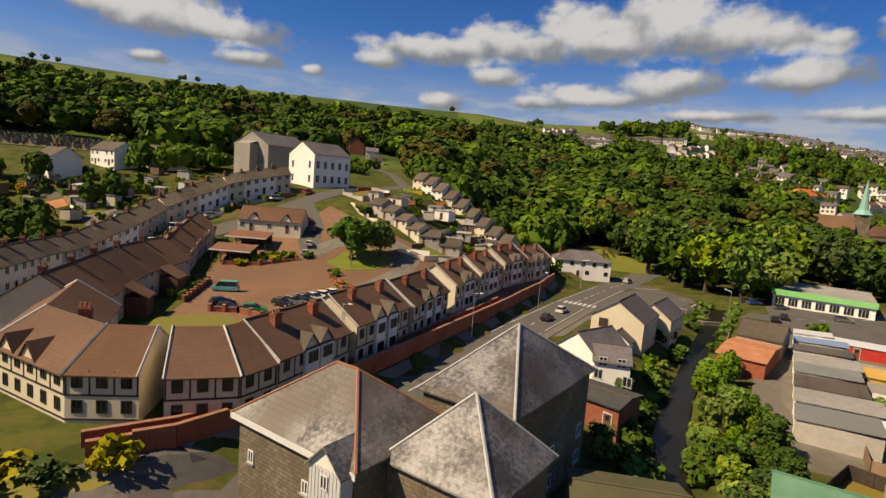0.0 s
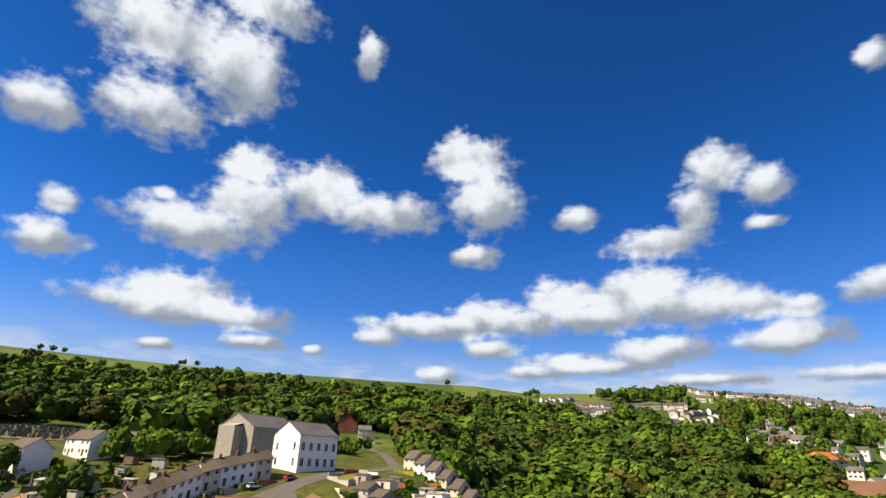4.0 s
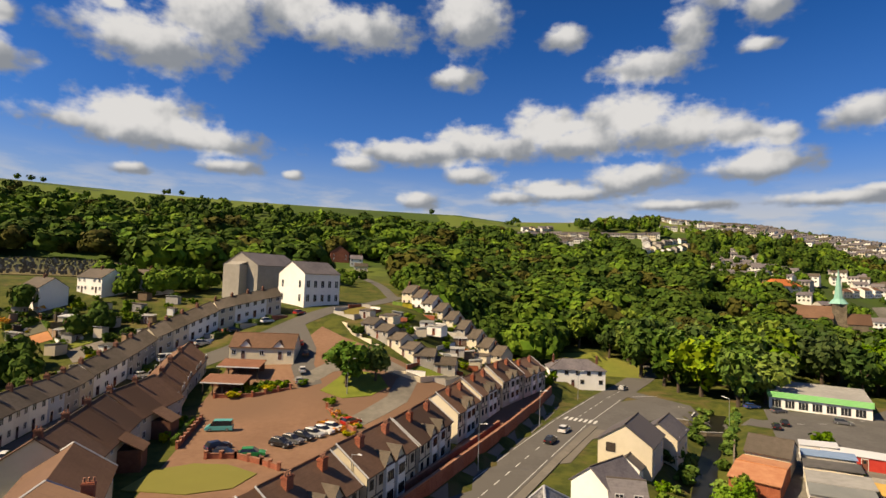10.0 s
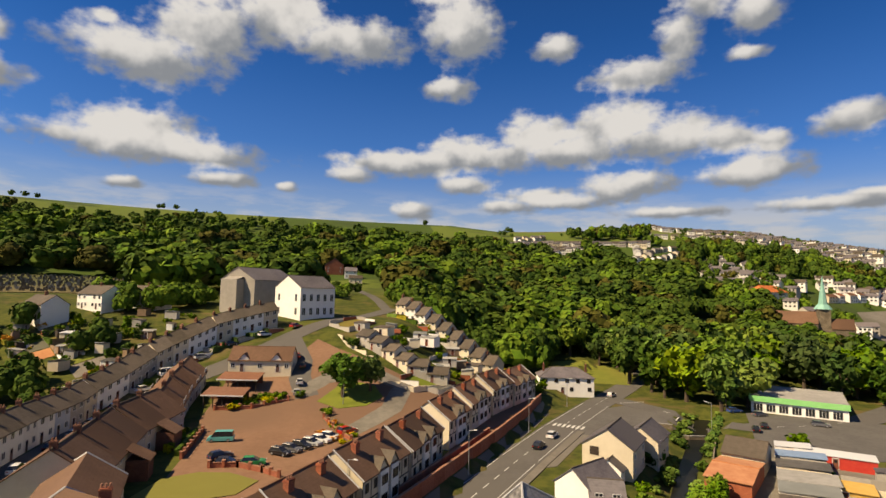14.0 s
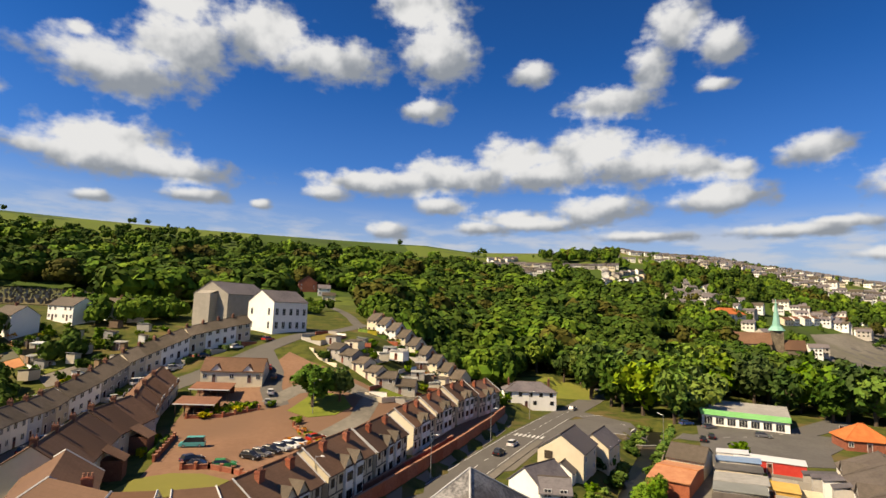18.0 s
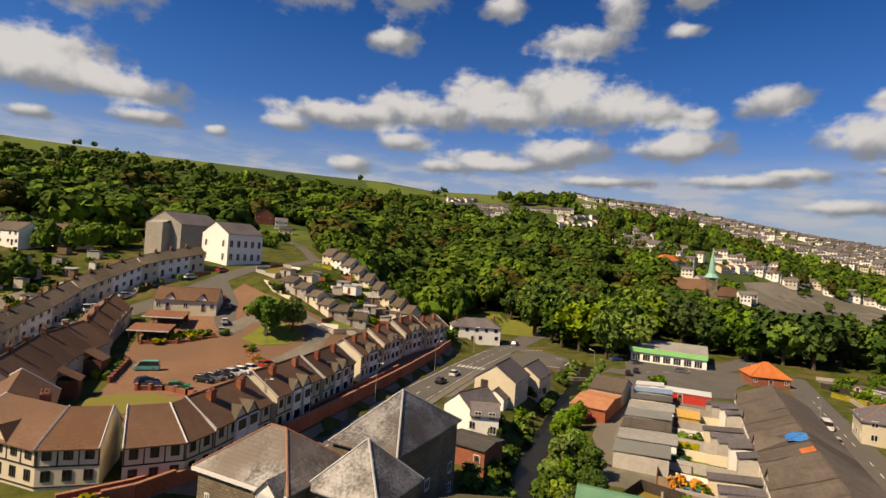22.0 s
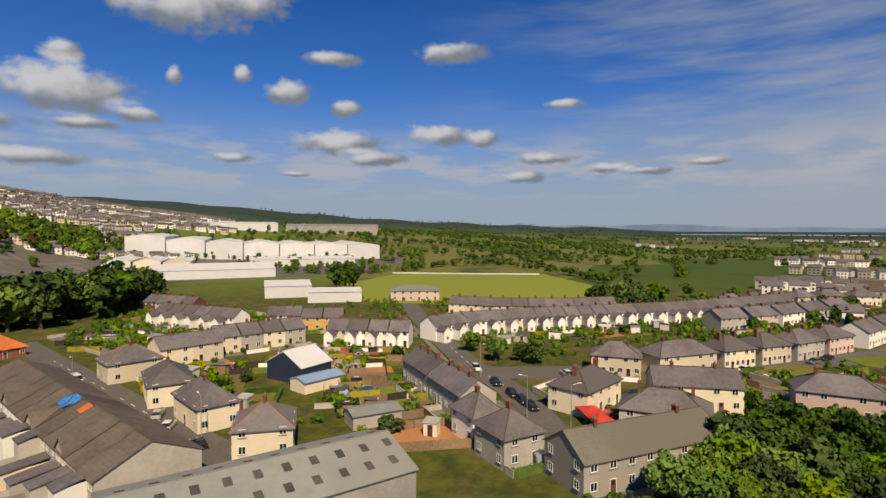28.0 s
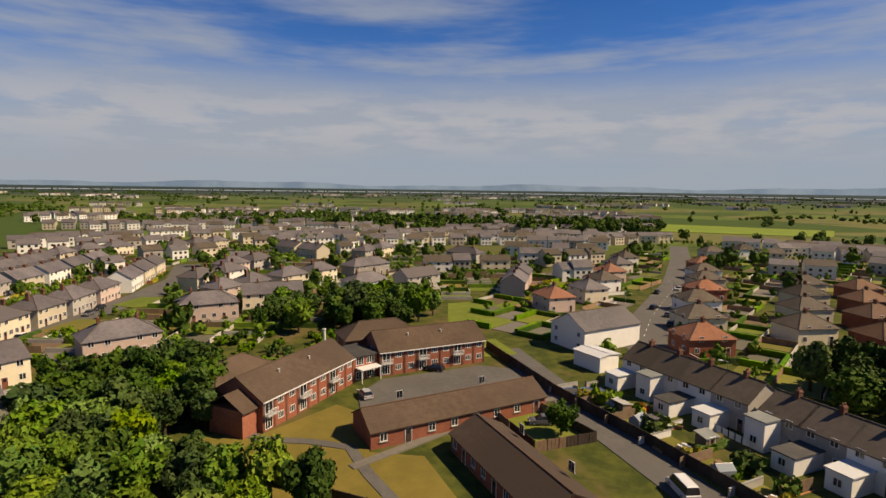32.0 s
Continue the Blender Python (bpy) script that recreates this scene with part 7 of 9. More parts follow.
car(-52, 115.5, 3.4, "teal", True, "teal van parked on the red paving")
for i, c in enumerate(("black", "grey", "black", "silver", "white", "white")):
    car(-37.5 + i * 1.2, 108.5 + i * 2.3, -0.35, c)
for x, y, rz, c in ((-44, 101.5, 0.2, "black"), (-40, 102.5, 0.3, "green"), (-47, 105, 0.9, "dark_blue"), (-47, 147, 1.9, "white"), (-46, 142, 1.9, "silver"), (-49, 155, 1.9, "black"), (-52, 160, 1.8, "red"), (-29, 124, 0.9, "red")):
    car(x, y, rz, c)
for i, (x, y) in enumerate(((-75, 94), (-79, 106), (-81.5, 115), (-83.5, 123), (-84.6, 132), (-84, 141), (-82.6, 149), (-78.5, 158), (-74, 166), (-67, 173), (-60, 181))):
    car(x, y, (2.0, 1.95, 1.8, 1.7, 1.55, 1.25, 0.95, 0.9, 1.0, 1.05, 1.1)[i], ("white", "black", "silver", "white", "blue", "white", "white", "silver", "black", "white", "red")[i], i == 6)
for x, y, rz, c in ((15, 137, 1.15, "white"), (11, 128, 1.15, "black"), (41, 190, 1.0, "silver"), (71, 172, 0.3, "blue"), (76, 168, 0.3, "grey"), (66, 150, 1.2, "black"), (70, 154, 1.2, "black"), (86, 158, -0.4, "grey"), (124, 20, 3.6, "white"), (112, 13.5, 3.6, "black"), (104.5, 9, 3.6, "black"), (100.5, 6.5, 3.6, "dark_blue"),
                    (97, 4.5, 3.6, "black"), (124, -2, 0.4, "white"), (95, -9, 0.3, "red"), (98, -11, 0.3, "red"), (152, -66, 2.2, "grey"), (157, -71, 2.2, "black"), (138, -45, 2.2, "white"), (49, -65.5, -0.5, "silver"), (47, -84, 0.2, "black"), (19, -73, 0.6, "grey"),
                    (24, -172, 4.6, "black"), (18, -164, 4.6, "grey"), (15, -152, 4.6, "black"), (26, -140, 4.7, "white"), (29, -200, 4.7, "black"), (24, -212, 1.5, "silver")):
    car(x, y, rz, c)
for i, (x, y) in enumerate(((91, 107), (85, 97), (81.5, 92), (78, 85.5), (75, 79.5), (76, 72), (71.5, 66), (65.5, 55.5))):
    car(x, y, (1.08, 1.06, 1.06, 1.06, 1.05, 0.5, 0.4, 1.0)[i], ("white", "silver", "grey", "silver", "black", "silver", "white", "black")[i], i == 0)
car(-3, -64.5, -0.9, "white", True, "white minibus parked in the lane")

# ---- yards and gardens ----
def outbuilding(x, y, rz, w, d, h, wall, tile, label, rise=0.4):
    ob = thing("garden_shed", x, y, ground(x, y), rz, label, "shed", "yard sheds")
    FOOT.append((x, y, math.cos(rz), math.sin(rz), w, d))
    part("wall", cached(("obw", w, d, h, wall.name), lambda: MB().box(0, 0, -0.3, w, d, h).mesh("wall", wall)), ob)
    part("roof", cached(("obr", w, d, h, rise, tile.name), lambda: MB().slab([(-0.15, -0.2, h + 0.12), (w + 0.15, -0.2, h + 0.12), (w + 0.15, d + 0.2, h + rise + 0.12), (-0.15, d + 0.2, h + rise + 0.12)], 0.12).mesh("roof", tile)), ob)
    part("door", door_mesh(), ob, (w / 2, 0, 0.02))
    return ob


ALLEY = math.atan2(31, 15.5)
SHED_WORDS = {"grey_sheet": "yard garage with a grey sheet roof", "white_sheet": "yard garage with a white roof", "concrete": "yard garage with a concrete roof", "blue_sheet": "yard garage with a pale blue roof", "dark_felt": "yard shed with dark felt roof", "rusty_sheet": "yard shed with a rusty sheet roof", "grey_tile": "yard store with a grey tiled roof"}
for i, (tile, w, d) in enumerate(((M_WHITESHEET, 4.2, 6), (M_BLUESHEET, 4.5, 8), (M_FELT, 5, 8), (M_CONC, 6.5, 8.5), (M_SHEET, 5.5, 8), (M_GREYTILE, 6.5, 8), (M_CONC, 6, 9), (M_SHEET, 6, 8))):
    f = i / 8
    outbuilding(60.5 - 26 * f, 131 - 52 * f, ALLEY + math.pi, w, d, 2.6, (M_WHITE, M_GREYWALL, M_CREAM)[i % 3], tile, SHED_WORDS[tile.name])
outbuilding(61, 124.5, -0.46, 13, 3.2, 2.4, M_REDPAINT, M_WHITESHEET, "long low red-walled store with a white roof")
outbuilding(52.5, 104.5, -0.46, 8.5, 4.5, 2.2, M_YELLOW, M_YELLOW, "low ochre yellow timber store")
for i in range(10):
    f = i / 10
    x, y = 71 - 28 * f, 108 - 54 * f
    wall_run("yard_wall", [(x - 1.5, y + 0.8), (x - 9, y + 4.6)], 1.7, 0.2, (M_GREYWALL, M_CREAM, M_GREYWALL, M_WHITE)[i % 4], "rendered yard wall behind the terrace", "wall")
t = MB()
for i in range(6):
    for j in range(4):
        t.add([(i, j, 0.25 * math.sin(i * 1.3 + j)), (i + 1, j, 0.25 * math.sin(i * 1.3 + 1.3 + j)), (i + 1, j + 1, 0.25 * math.sin(i * 1.3 + 1.3 + j + 1)), (i, j + 1, 0.25 * math.sin(i * 1.3 + j + 1))], [(0, 1, 2, 3)])
tarp = tagged(new("tarpaulin", t.mesh("tarpaulin", M_TARP)), "crumpled bright blue tarpaulin on a roof", "tarpaulin")
tarp.location, tarp.rotation_euler, tarp.scale = (60.3, 77.4, 7.1), (radians(24.8), 0, math.atan2(-59, -31)), (0.62, 0.7, 1)
yard_rnd = random.Random(11)


def yards(poly, sheds, bushes, kinds=("green", "light", "dark"), seed=1, tiles=(M_SHEET, M_FELT, M_WHITESHEET, M_CONC, M_GREYTILE), rz=0.0):
    rnd = random.Random(seed)
    xs, ys = [p[0] for p in poly], [p[1] for p in poly]
    n = 0
    while n < sheds + bushes:
        x, y = rnd.uniform(min(xs), max(xs)), rnd.uniform(min(ys), max(ys))
        if not inside(x, y, poly) or not free(x, y, 1.5):
            continue
        n += 1
        if n <= sheds:
            tile = rnd.choice(tiles)
            outbuilding(x, y, rz + rnd.choice((0, 1.571, 3.1416, -1.571)) + rnd.uniform(-0.1, 0.1), rnd.choice((2.4, 3.0, 4.0)), rnd.choice((2.0, 3.0)), rnd.choice((2.0, 2.3)), rnd.choice((M_WOOD, M_WHITE, M_CREAM, M_GREYWALL)), tile, SHED_WORDS[tile.name].replace("yard garage", "garden shed").replace("yard", "garden"))
        else:
            h = rnd.uniform(1.2, 3.2)
            tree(x, y, h, h * rnd.uniform(0.5, 0.8), rnd.choice(kinds), "garden bushes", True)


yards([(-40, 168), (-12, 158), (4, 170), (8, 188), (-30, 184)], 14, 26, seed=1, tiles=(M_SHEET, M_GREYTILE, M_CONC, M_SHEET))
yards([(-150, 168), (-100, 160), (-92, 190), (-130, 196)], 6, 22, seed=2)
yards([(72, 52), (100, 66), (118, 84), (96, 90), (80, 66)], 3, 10, seed=3)
yards([(74, 18), (92, 20), (100, 42), (84, 52), (72, 40)], 2, 10, seed=4)
yards([(112, 44), (136, 44), (140, 66), (116, 72), (112, 50)], 2, 10, seed=5)
yards([(62, -6), (82, -30), (76, -32), (56, -10)], 3, 9, seed=7)
yards([(148, 30), (186, -8), (214, -48), (206, -56), (176, -14), (146, 18)], 10, 26, seed=8)
yards([(102, -24), (116, -24), (116, -56), (104, -44)], 3, 10, seed=9)
yards([(118, -94), (132, -94), (134, -150), (112, -116)], 5, 14, seed=10)
yards([(112, 102), (150, 100), (150, 140), (124, 150)], 6, 16, seed=12)
yards([(20, 62), (40, 66), (46, 60), (30, 48)], 2, 8, seed=13)
for x, y, h, r, k in ((-49, 140, 1.8, 1.6, "light"), (-52, 138, 1.6, 2.0, "hedge"), (-55, 136, 1.4, 1.8, "green"), (-58, 134, 1.5, 1.8, "hedge"), (-45, 141, 1.7, 1.5, "green"), (-36, 133, 1.8, 1.6, "green"), (-32, 121, 1.3, 1.5, "flower"), (-30, 119, 1.3, 1.4, "flower"),
                      (-28, 117, 1.2, 1.3, "hedge"), (-34, 122, 1.3, 1.3, "flower"), (-37, 52, 2.4, 2.6, "hedge"), (-28.5, 54, 2.8, 1.9, "hedge"), (-33, 52.5, 2.0, 2.0, "dark"), (-43, 52, 2.2, 2.4, "green"), (13, 180, 5.5, 3.0, "green"), (17, 181, 4.5, 2.6, "green"), (68, 136, 4, 2.4, "green")):
    tree(x, y, h, r, k, "planted beds", True)
grove([(132, 18), (150, 30), (146, 12), (134, 4)], 7, 4, 7, ["green", "dark"], "street corner trees", 3.5, seed=21)
grove([(240, -10), (262, -16), (256, -44), (238, -36)], 9, 8, 12, ["dark", "green"], "field corner trees", 6, seed=22)
grove([(-10, -108), (-22, -100), (-40, -116), (-26, -130)], 9, 8, 12, ["dark", "dark", "green"], "dark trees by the south road", 5, seed=23)
grove([(286, 134), (296, 128), (292, 118), (282, 122)], 4, 12, 16, ["dark"], "trees beside the factory", 4, seed=24)

# ---- road markings ----
def stripes(name, x, y, rz, n, w, l, gap, label):
    ob = tagged(new(name), label, "road marking", kind="structure")
    ob.location, ob.rotation_euler = (x, y, 0), (0, 0, rz)
    me = cached(("stripe", w, l), lambda: MB().box(-w / 2, -l / 2, 0, w / 2, l / 2, 0.012).mesh("stripe", M_PAINT))
    for i in range(n):
        u = (i - (n - 1) / 2) * gap
        part("stripe", me, ob, (u, 0, ground(x + u * math.cos(rz), y + u * math.sin(rz)) + 0.125))
    return ob


stripes("zebra_crossing", 20.5, 148, math.atan2(-14, 31), 7, 0.6, 3.0, 1.15, "white zebra crossing stripes on the road")
for (x0, y0), (x1, y1) in zip([(-12, 76), (-3, 98), (6, 119), (18, 146), (33, 176)], [(-3, 98), (6, 119), (18, 146), (33, 176), (44, 196)]):
    stripes("centre_line", (x0 + x1) / 2, (y0 + y1) / 2, math.atan2(y1 - y0, x1 - x0), 5, 2.4, 0.15, 5, "broken white centre line on the road")

# ---- foreground roofs below the mill ----
shed("low_workshop", (6.5, 53.5), (15, 53), 6.5, 3.6, 0.8, M_CONC, M_OLIVE, "low workshop with a flat olive felt roof", "workshop")
shed("green_shed", (22.5, 59), (29, 56), 6, 3.0, 1.6, M_GREENSHEET, M_GREENSHEET, "green steel shed with a pitched roof", "shed")

# ---- gardens ----
def hedge_mesh(length, m):
    """A clipped hedge a metre wide: a body covered in small leaf blades."""
    rnd = random.Random(int(length * 10))
    b = MB().box(0.05, -0.36, -0.3, length - 0.05, 0.36, 1.15)
    for i in range(int(length * 70)):
        side = rnd.randrange(3)
        x = rnd.uniform(0, length)
        p = Vector((x, rnd.uniform(-0.4, 0.4), 1.17 + rnd.uniform(-0.05, 0.14))) if side == 0 else Vector((x, 0.4 if side == 1 else -0.4, rnd.uniform(0, 1.2)))
        n = Vector((rnd.gauss(0, 0.5), (0, 1, -1)[side] + rnd.gauss(0, 0.5), (1, 0.3, 0.3)[side] + rnd.gauss(0, 0.5))).normalized()
        t = n.orthogonal().normalized() * rnd.uniform(0.09, 0.17)
        u = n.cross(t)
        b.add([tuple(p - t), tuple(p - u * 0.7), tuple(p + t), tuple(p + u * 0.7)], [(0, 1, 2, 3)])
    return b.mesh("hedge", m)


def fence_mesh(length, h, m):
    """Upright boards on rails between posts."""
    k = int(length / 0.3)
    line = []
    for i in range(k):
        y = -0.045 + 0.02 * (i % 2) - (0.04 if i % 6 == 0 else 0)
        line += [(length * i / k, y), (length * (i + 1) / k, y)]
    b = MB().prism(line + [(length, 0.03), (0, 0.03)], -0.3, h)
    return b.mesh("fence", m)


def coped_wall_mesh(length, h, m):
    return MB().box(0, -0.1, -0.4, length, 0.1, h).box(-0.02, -0.14, h, length + 0.02, 0.14, h + 0.08, 1).mesh("garden_wall", m, M_CONC)


HEDGE_KINDS = ((M_LEAF, "clipped green garden hedge"), (M_LEAFDARK, "clipped dark green garden hedge"), (M_HEDGE, "clipped yellow-green garden hedge"))


def boundary(p, q, kind, rnd):
    """A hedge, fence or wall between two gardens, set down in lengths that follow the land."""
    length, rz = line_of(p, q)
    n = max(1, round(length / 6))
    l = round(length / n * 2) / 2
    for i in range(n):
        x, y = p[0] + (q[0] - p[0]) * i / n, p[1] + (q[1] - p[1]) * i / n
        mx, my = x + (q[0] - p[0]) * 0.5 / n, y + (q[1] - p[1]) * 0.5 / n
        if kind == "hedge":
            m, words = HEDGE_KINDS[rnd.randrange(3)]
            ob = tagged(new("hedge", cached(("hedge", l, m.name), lambda: hedge_mesh(l, m))), words, "hedge", "garden hedges")
        elif kind == "fence":
            m, words = rnd.choice(((M_WOOD, "weathered brown board fence between gardens"), (M_DARKWOOD, "dark stained board fence between gardens"), (M_WOOD, "weathered brown board fence between gardens")))
            ob = tagged(new("garden_fence", cached(("gf", l, m.name), lambda: fence_mesh(l, 1.6, m))), words, "fence", "garden fences")
        else:
            m, words = rnd.choice(((M_GREYWALL, "grey rendered garden wall with coping"), (M_WHITE, "white rendered garden wall with coping"), (M_BRICK, "red brick garden wall with coping")))
            ob = tagged(new("garden_wall", cached(("gw", l, m.name), lambda: coped_wall_mesh(l, 1.1, m))), words, "wall", "garden walls")
        ob.location, ob.rotation_euler = (x, y, ground(mx, my)), (0, 0, rz)


PLOTS = ((M_LAWN, "mown green back garden lawn", "lawn"), (M_LAWN, "mown green back garden lawn", "lawn"), (M_DRYLAWN, "dry yellowish garden lawn", "lawn"), (M_YARD, "pale concrete garden yard", "yard"),
         (M_PAVE, "pale slabbed garden patio", "patio"), (M_SOIL, "bare brown garden soil", "garden"), (M_PATIO, "orange gravelled garden patio", "patio"))


def bin_mesh():
    b = MB()
    b.add([(-0.24, -0.28, 0.1), (0.24, -0.28, 0.1), (0.24, 0.28, 0.1), (-0.24, 0.28, 0.1), (-0.29, -0.36, 0.95), (0.29, -0.36, 0.95), (0.29, 0.36, 0.95), (-0.29, 0.36, 0.95)],
          [(3, 2, 1, 0), (0, 1, 5, 4), (1, 2, 6, 5), (2, 3, 7, 6), (3, 0, 4, 7)])
    b.slab([(-0.31, -0.4, 1.0), (0.31, -0.4, 1.0), (0.31, 0.38, 1.07), (-0.31, 0.38, 1.07)], 0.05)
    b.box(-0.25, 0.3, 0, -0.19, 0.42, 0.2).box(0.19, 0.3, 0, 0.25, 0.42, 0.2)
    return b.mesh("wheelie_bin", mat("bin_plastic", (0.02, 0.04, 0.03), (0.03, 0.055, 0.04), 2.0, 0.6, tint=0.5))


def table_mesh():
    b = MB().box(-0.8, -0.45, 0.68, 0.8, 0.45, 0.74)
    for sx in (-0.7, 0.7):
        for sy in (-0.36, 0.36):
            b.box(sx - 0.04, sy - 0.04, 0, sx + 0.04, sy + 0.04, 0.68)
    return b.box(-0.8, -0.95, 0.40, 0.8, -0.65, 0.45).box(-0.8, 0.65, 0.40, 0.8, 0.95, 0.45).box(-0.65, -0.9, 0, -0.57, 0.9, 0.4).box(0.57, -0.9, 0, 0.65, 0.9, 0.4).mesh("picnic_table", M_WOOD)


def trampoline_mesh():
    b = MB()
    n = 14
    for i in range(n):
        a0, a1 = 6.2832 * i / n, 6.2832 * (i + 1) / n
        b.tube((1.6 * math.cos(a0), 1.6 * math.sin(a0), 0.8), (1.6 * math.cos(a1), 1.6 * math.sin(a1), 0.8), 0.09, 0.09, 5)
        if i % 2 == 0:
            b.tube((1.6 * math.cos(a0), 1.6 * math.sin(a0), 0), (1.6 * math.cos(a0), 1.6 * math.sin(a0), 0.8), 0.03, 0.03, 4, 1)
    b.add([(1.5 * math.cos(6.2832 * i / n), 1.5 * math.sin(6.2832 * i / n), 0.8) for i in range(n)], [tuple(range(n))], 2)
    return b.mesh("trampoline", M_TARP, M_METAL, M_FELT)


def greenhouse_mesh():
    b = MB().box(-1.2, -0.9, 0, 1.2, 0.9, 0.4)
    b.add([(-1.2, -0.9, 0.4), (1.2, -0.9, 0.4), (1.2, 0.9, 0.4), (-1.2, 0.9, 0.4), (-1.2, -0.9, 1.6), (1.2, -0.9, 1.6), (1.2, 0.9, 1.6), (-1.2, 0.9, 1.6), (-1.2, 0, 2.2), (1.2, 0, 2.2)],
          [(0, 1, 5, 4), (1, 2, 6, 9, 5), (2, 3, 7, 6), (3, 0, 4, 8, 7), (4, 5, 9, 8), (6, 7, 8, 9)], 1)
    b.tube((-1.22, 0, 2.22), (1.22, 0, 2.22), 0.04, 0.04, 4, 2)
    return b.mesh("greenhouse", M_BRICK, mat("greenhouse_glass", (0.30, 0.34, 0.36), (0.36, 0.40, 0.42), 0.6, 0.1, spec=0.6), M_METAL)


def planter_mesh():
    b = MB().box(-0.9, -0.35, 0, 0.9, 0.35, 0.45).box(-0.82, -0.27, 0.45, 0.82, 0.27, 0.48, 1)
    rnd = random.Random(3)
    for i in range(60):
        p = Vector((rnd.uniform(-0.8, 0.8), rnd.uniform(-0.28, 0.28), rnd.uniform(0.5, 0.75)))
        t = Vector((rnd.gauss(0, 1), rnd.gauss(0, 1), rnd.gauss(0, 1))).normalized() * 0.12
        u = t.orthogonal()
        b.add([tuple(p - t), tuple(p - u), tuple(p + t), tuple(p + u)], [(0, 1, 2, 3)], 2 + (i % 3 == 0))
    return b.mesh("planter", M_WOOD, M_SOIL, M_LEAF, M_REDPAINT)


def sofa_pile_mesh():
    rnd = random.Random(8)
    b = MB()
    for i in range(7):
        x, y, s = rnd.uniform(-0.8, 0.8), rnd.uniform(-0.6, 0.6), rnd.uniform(0.25, 0.6)
        b.box(x - s, y - s * 0.6, 0, x + s, y + s * 0.6, rnd.uniform(0.2, 0.7), i % 3)
    return b.mesh("yard_clutter", M_WOOD, M_METAL, M_FRAME)


CLUTTER = (("wheelie_bin", bin_mesh, "dark plastic wheelie bin in a garden", "bin"), ("picnic_table", table_mesh, "weathered wooden garden picnic table", "table"), ("trampoline", trampoline_mesh, "round blue-edged garden trampoline", "trampoline"),
           ("greenhouse", greenhouse_mesh, "small glass garden greenhouse on brick", "greenhouse"), ("planter", planter_mesh, "wooden planter box with red flowers", "planter"), ("yard_clutter", sofa_pile_mesh, "heap of boards and boxes in a yard", "clutter"),
           ("planter", planter_mesh, "wooden planter box with red flowers", "planter"), ("yard_clutter", sofa_pile_mesh, "heap of boards and boxes in a yard", "clutter"))


def clutter(x, y, rnd):
    name, make, words, category = rnd.choice(CLUTTER)
    ob = tagged(new(name, cached(("clutter", name), make)), words, category, "garden things", kind="stuff" if name == "yard_clutter" else "")
    ob.location, ob.rotation_euler = (x, y, ground(x, y) + 0.1), (0, 0, rnd.uniform(0, 6.28))


def plot(ob, u0, u1, v0, v1, rnd, near, front=False):
    """One garden behind or before a house: its ground, boundaries, shed, bushes and things."""
    c, s = math.cos(ob.rotation_euler.z), math.sin(ob.rotation_euler.z)

    def at(u, v):
        return (ob.location.x + c * u - s * v, ob.location.y + s * u + c * v)
    far = v1 if abs(v1) > abs(v0) else v0
    close = v0 if far == v1 else v1
    if not all(free(*at(u, close + (far - close) * f), 0.2) for u in (u0 + 0.4, (u0 + u1) / 2, u1 - 0.4) for f in (0.25, 0.6, 1.0)):
        far = close + (far - close) * 0.5
        if not all(free(*at(u, close + (far - close) * f), 0.2) for u in (u0 + 0.4, (u0 + u1) / 2, u1 - 0.4) for f in (0.35, 1.0)):
            return
    m, words, category = rnd.choice(PLOTS[:5] if front else PLOTS)
    lo, hi = min(close, far), max(close, far)
    patch("garden_plot", [at(u0 + 0.15, lo), at(u1 - 0.15, lo), at(u1 - 0.15, hi), at(u0 + 0.15, hi)], m, 0.07, words.replace("back garden", "garden"), category, step=4.0)
    boundary(at(u0, close), at(u0, far), rnd.choice(("fence", "hedge", "wall", "fence") if not front else ("hedge", "wall")), rnd)
    if rnd.random() < 0.7:
        boundary(at(u0, far), at(u1, far), rnd.choice(("hedge", "fence", "wall") if not front else ("wall", "hedge")), rnd)
    if not front and abs(far - close) > 5 and rnd.random() < 0.5:
        tile = rnd.choice((M_SHEET, M_FELT, M_GREYTILE, M_CONC, M_RUST))
        x, y = at(u0 + (u1 - u0) * rnd.uniform(0.35, 0.55), far - (far - close) * 0.22)
        outbuilding(x, y, ob.rotation_euler.z + rnd.choice((0, 3.1416, 1.571)), rnd.choice((2.0, 2.4, 3.0)), 1.9, 2.0, rnd.choice((M_WOOD, M_DARKWOOD, M_GREYWALL, M_WOOD)), tile, SHED_WORDS[tile.name].replace("yard", "garden").replace("garage", "shed"))
    for i in range(rnd.randrange(1, 3 if front else 4)):
        u, v = u0 + (u1 - u0) * rnd.choice((0.12, 0.5, 0.85)), close + (far - close) * rnd.uniform(0.3, 0.95)
        h = rnd.uniform(0.7, 1.6) if front else rnd.uniform(0.9, 3.2)
        tree(*at(u, v), h, h * rnd.uniform(0.5, 0.75), rnd.choice(("green", "light", "dark", "hedge", "green", "light") + (("flower",) if rnd.random() < 0.3 else ())), "garden bushes", True)
    if near:
        for i in range(rnd.randrange(0, 3)):
            clutter(*at(rnd.uniform(u0 + 0.8, u1 - 0.8), close + (far - close) * rnd.uniform(0.2, 0.8)), rnd)


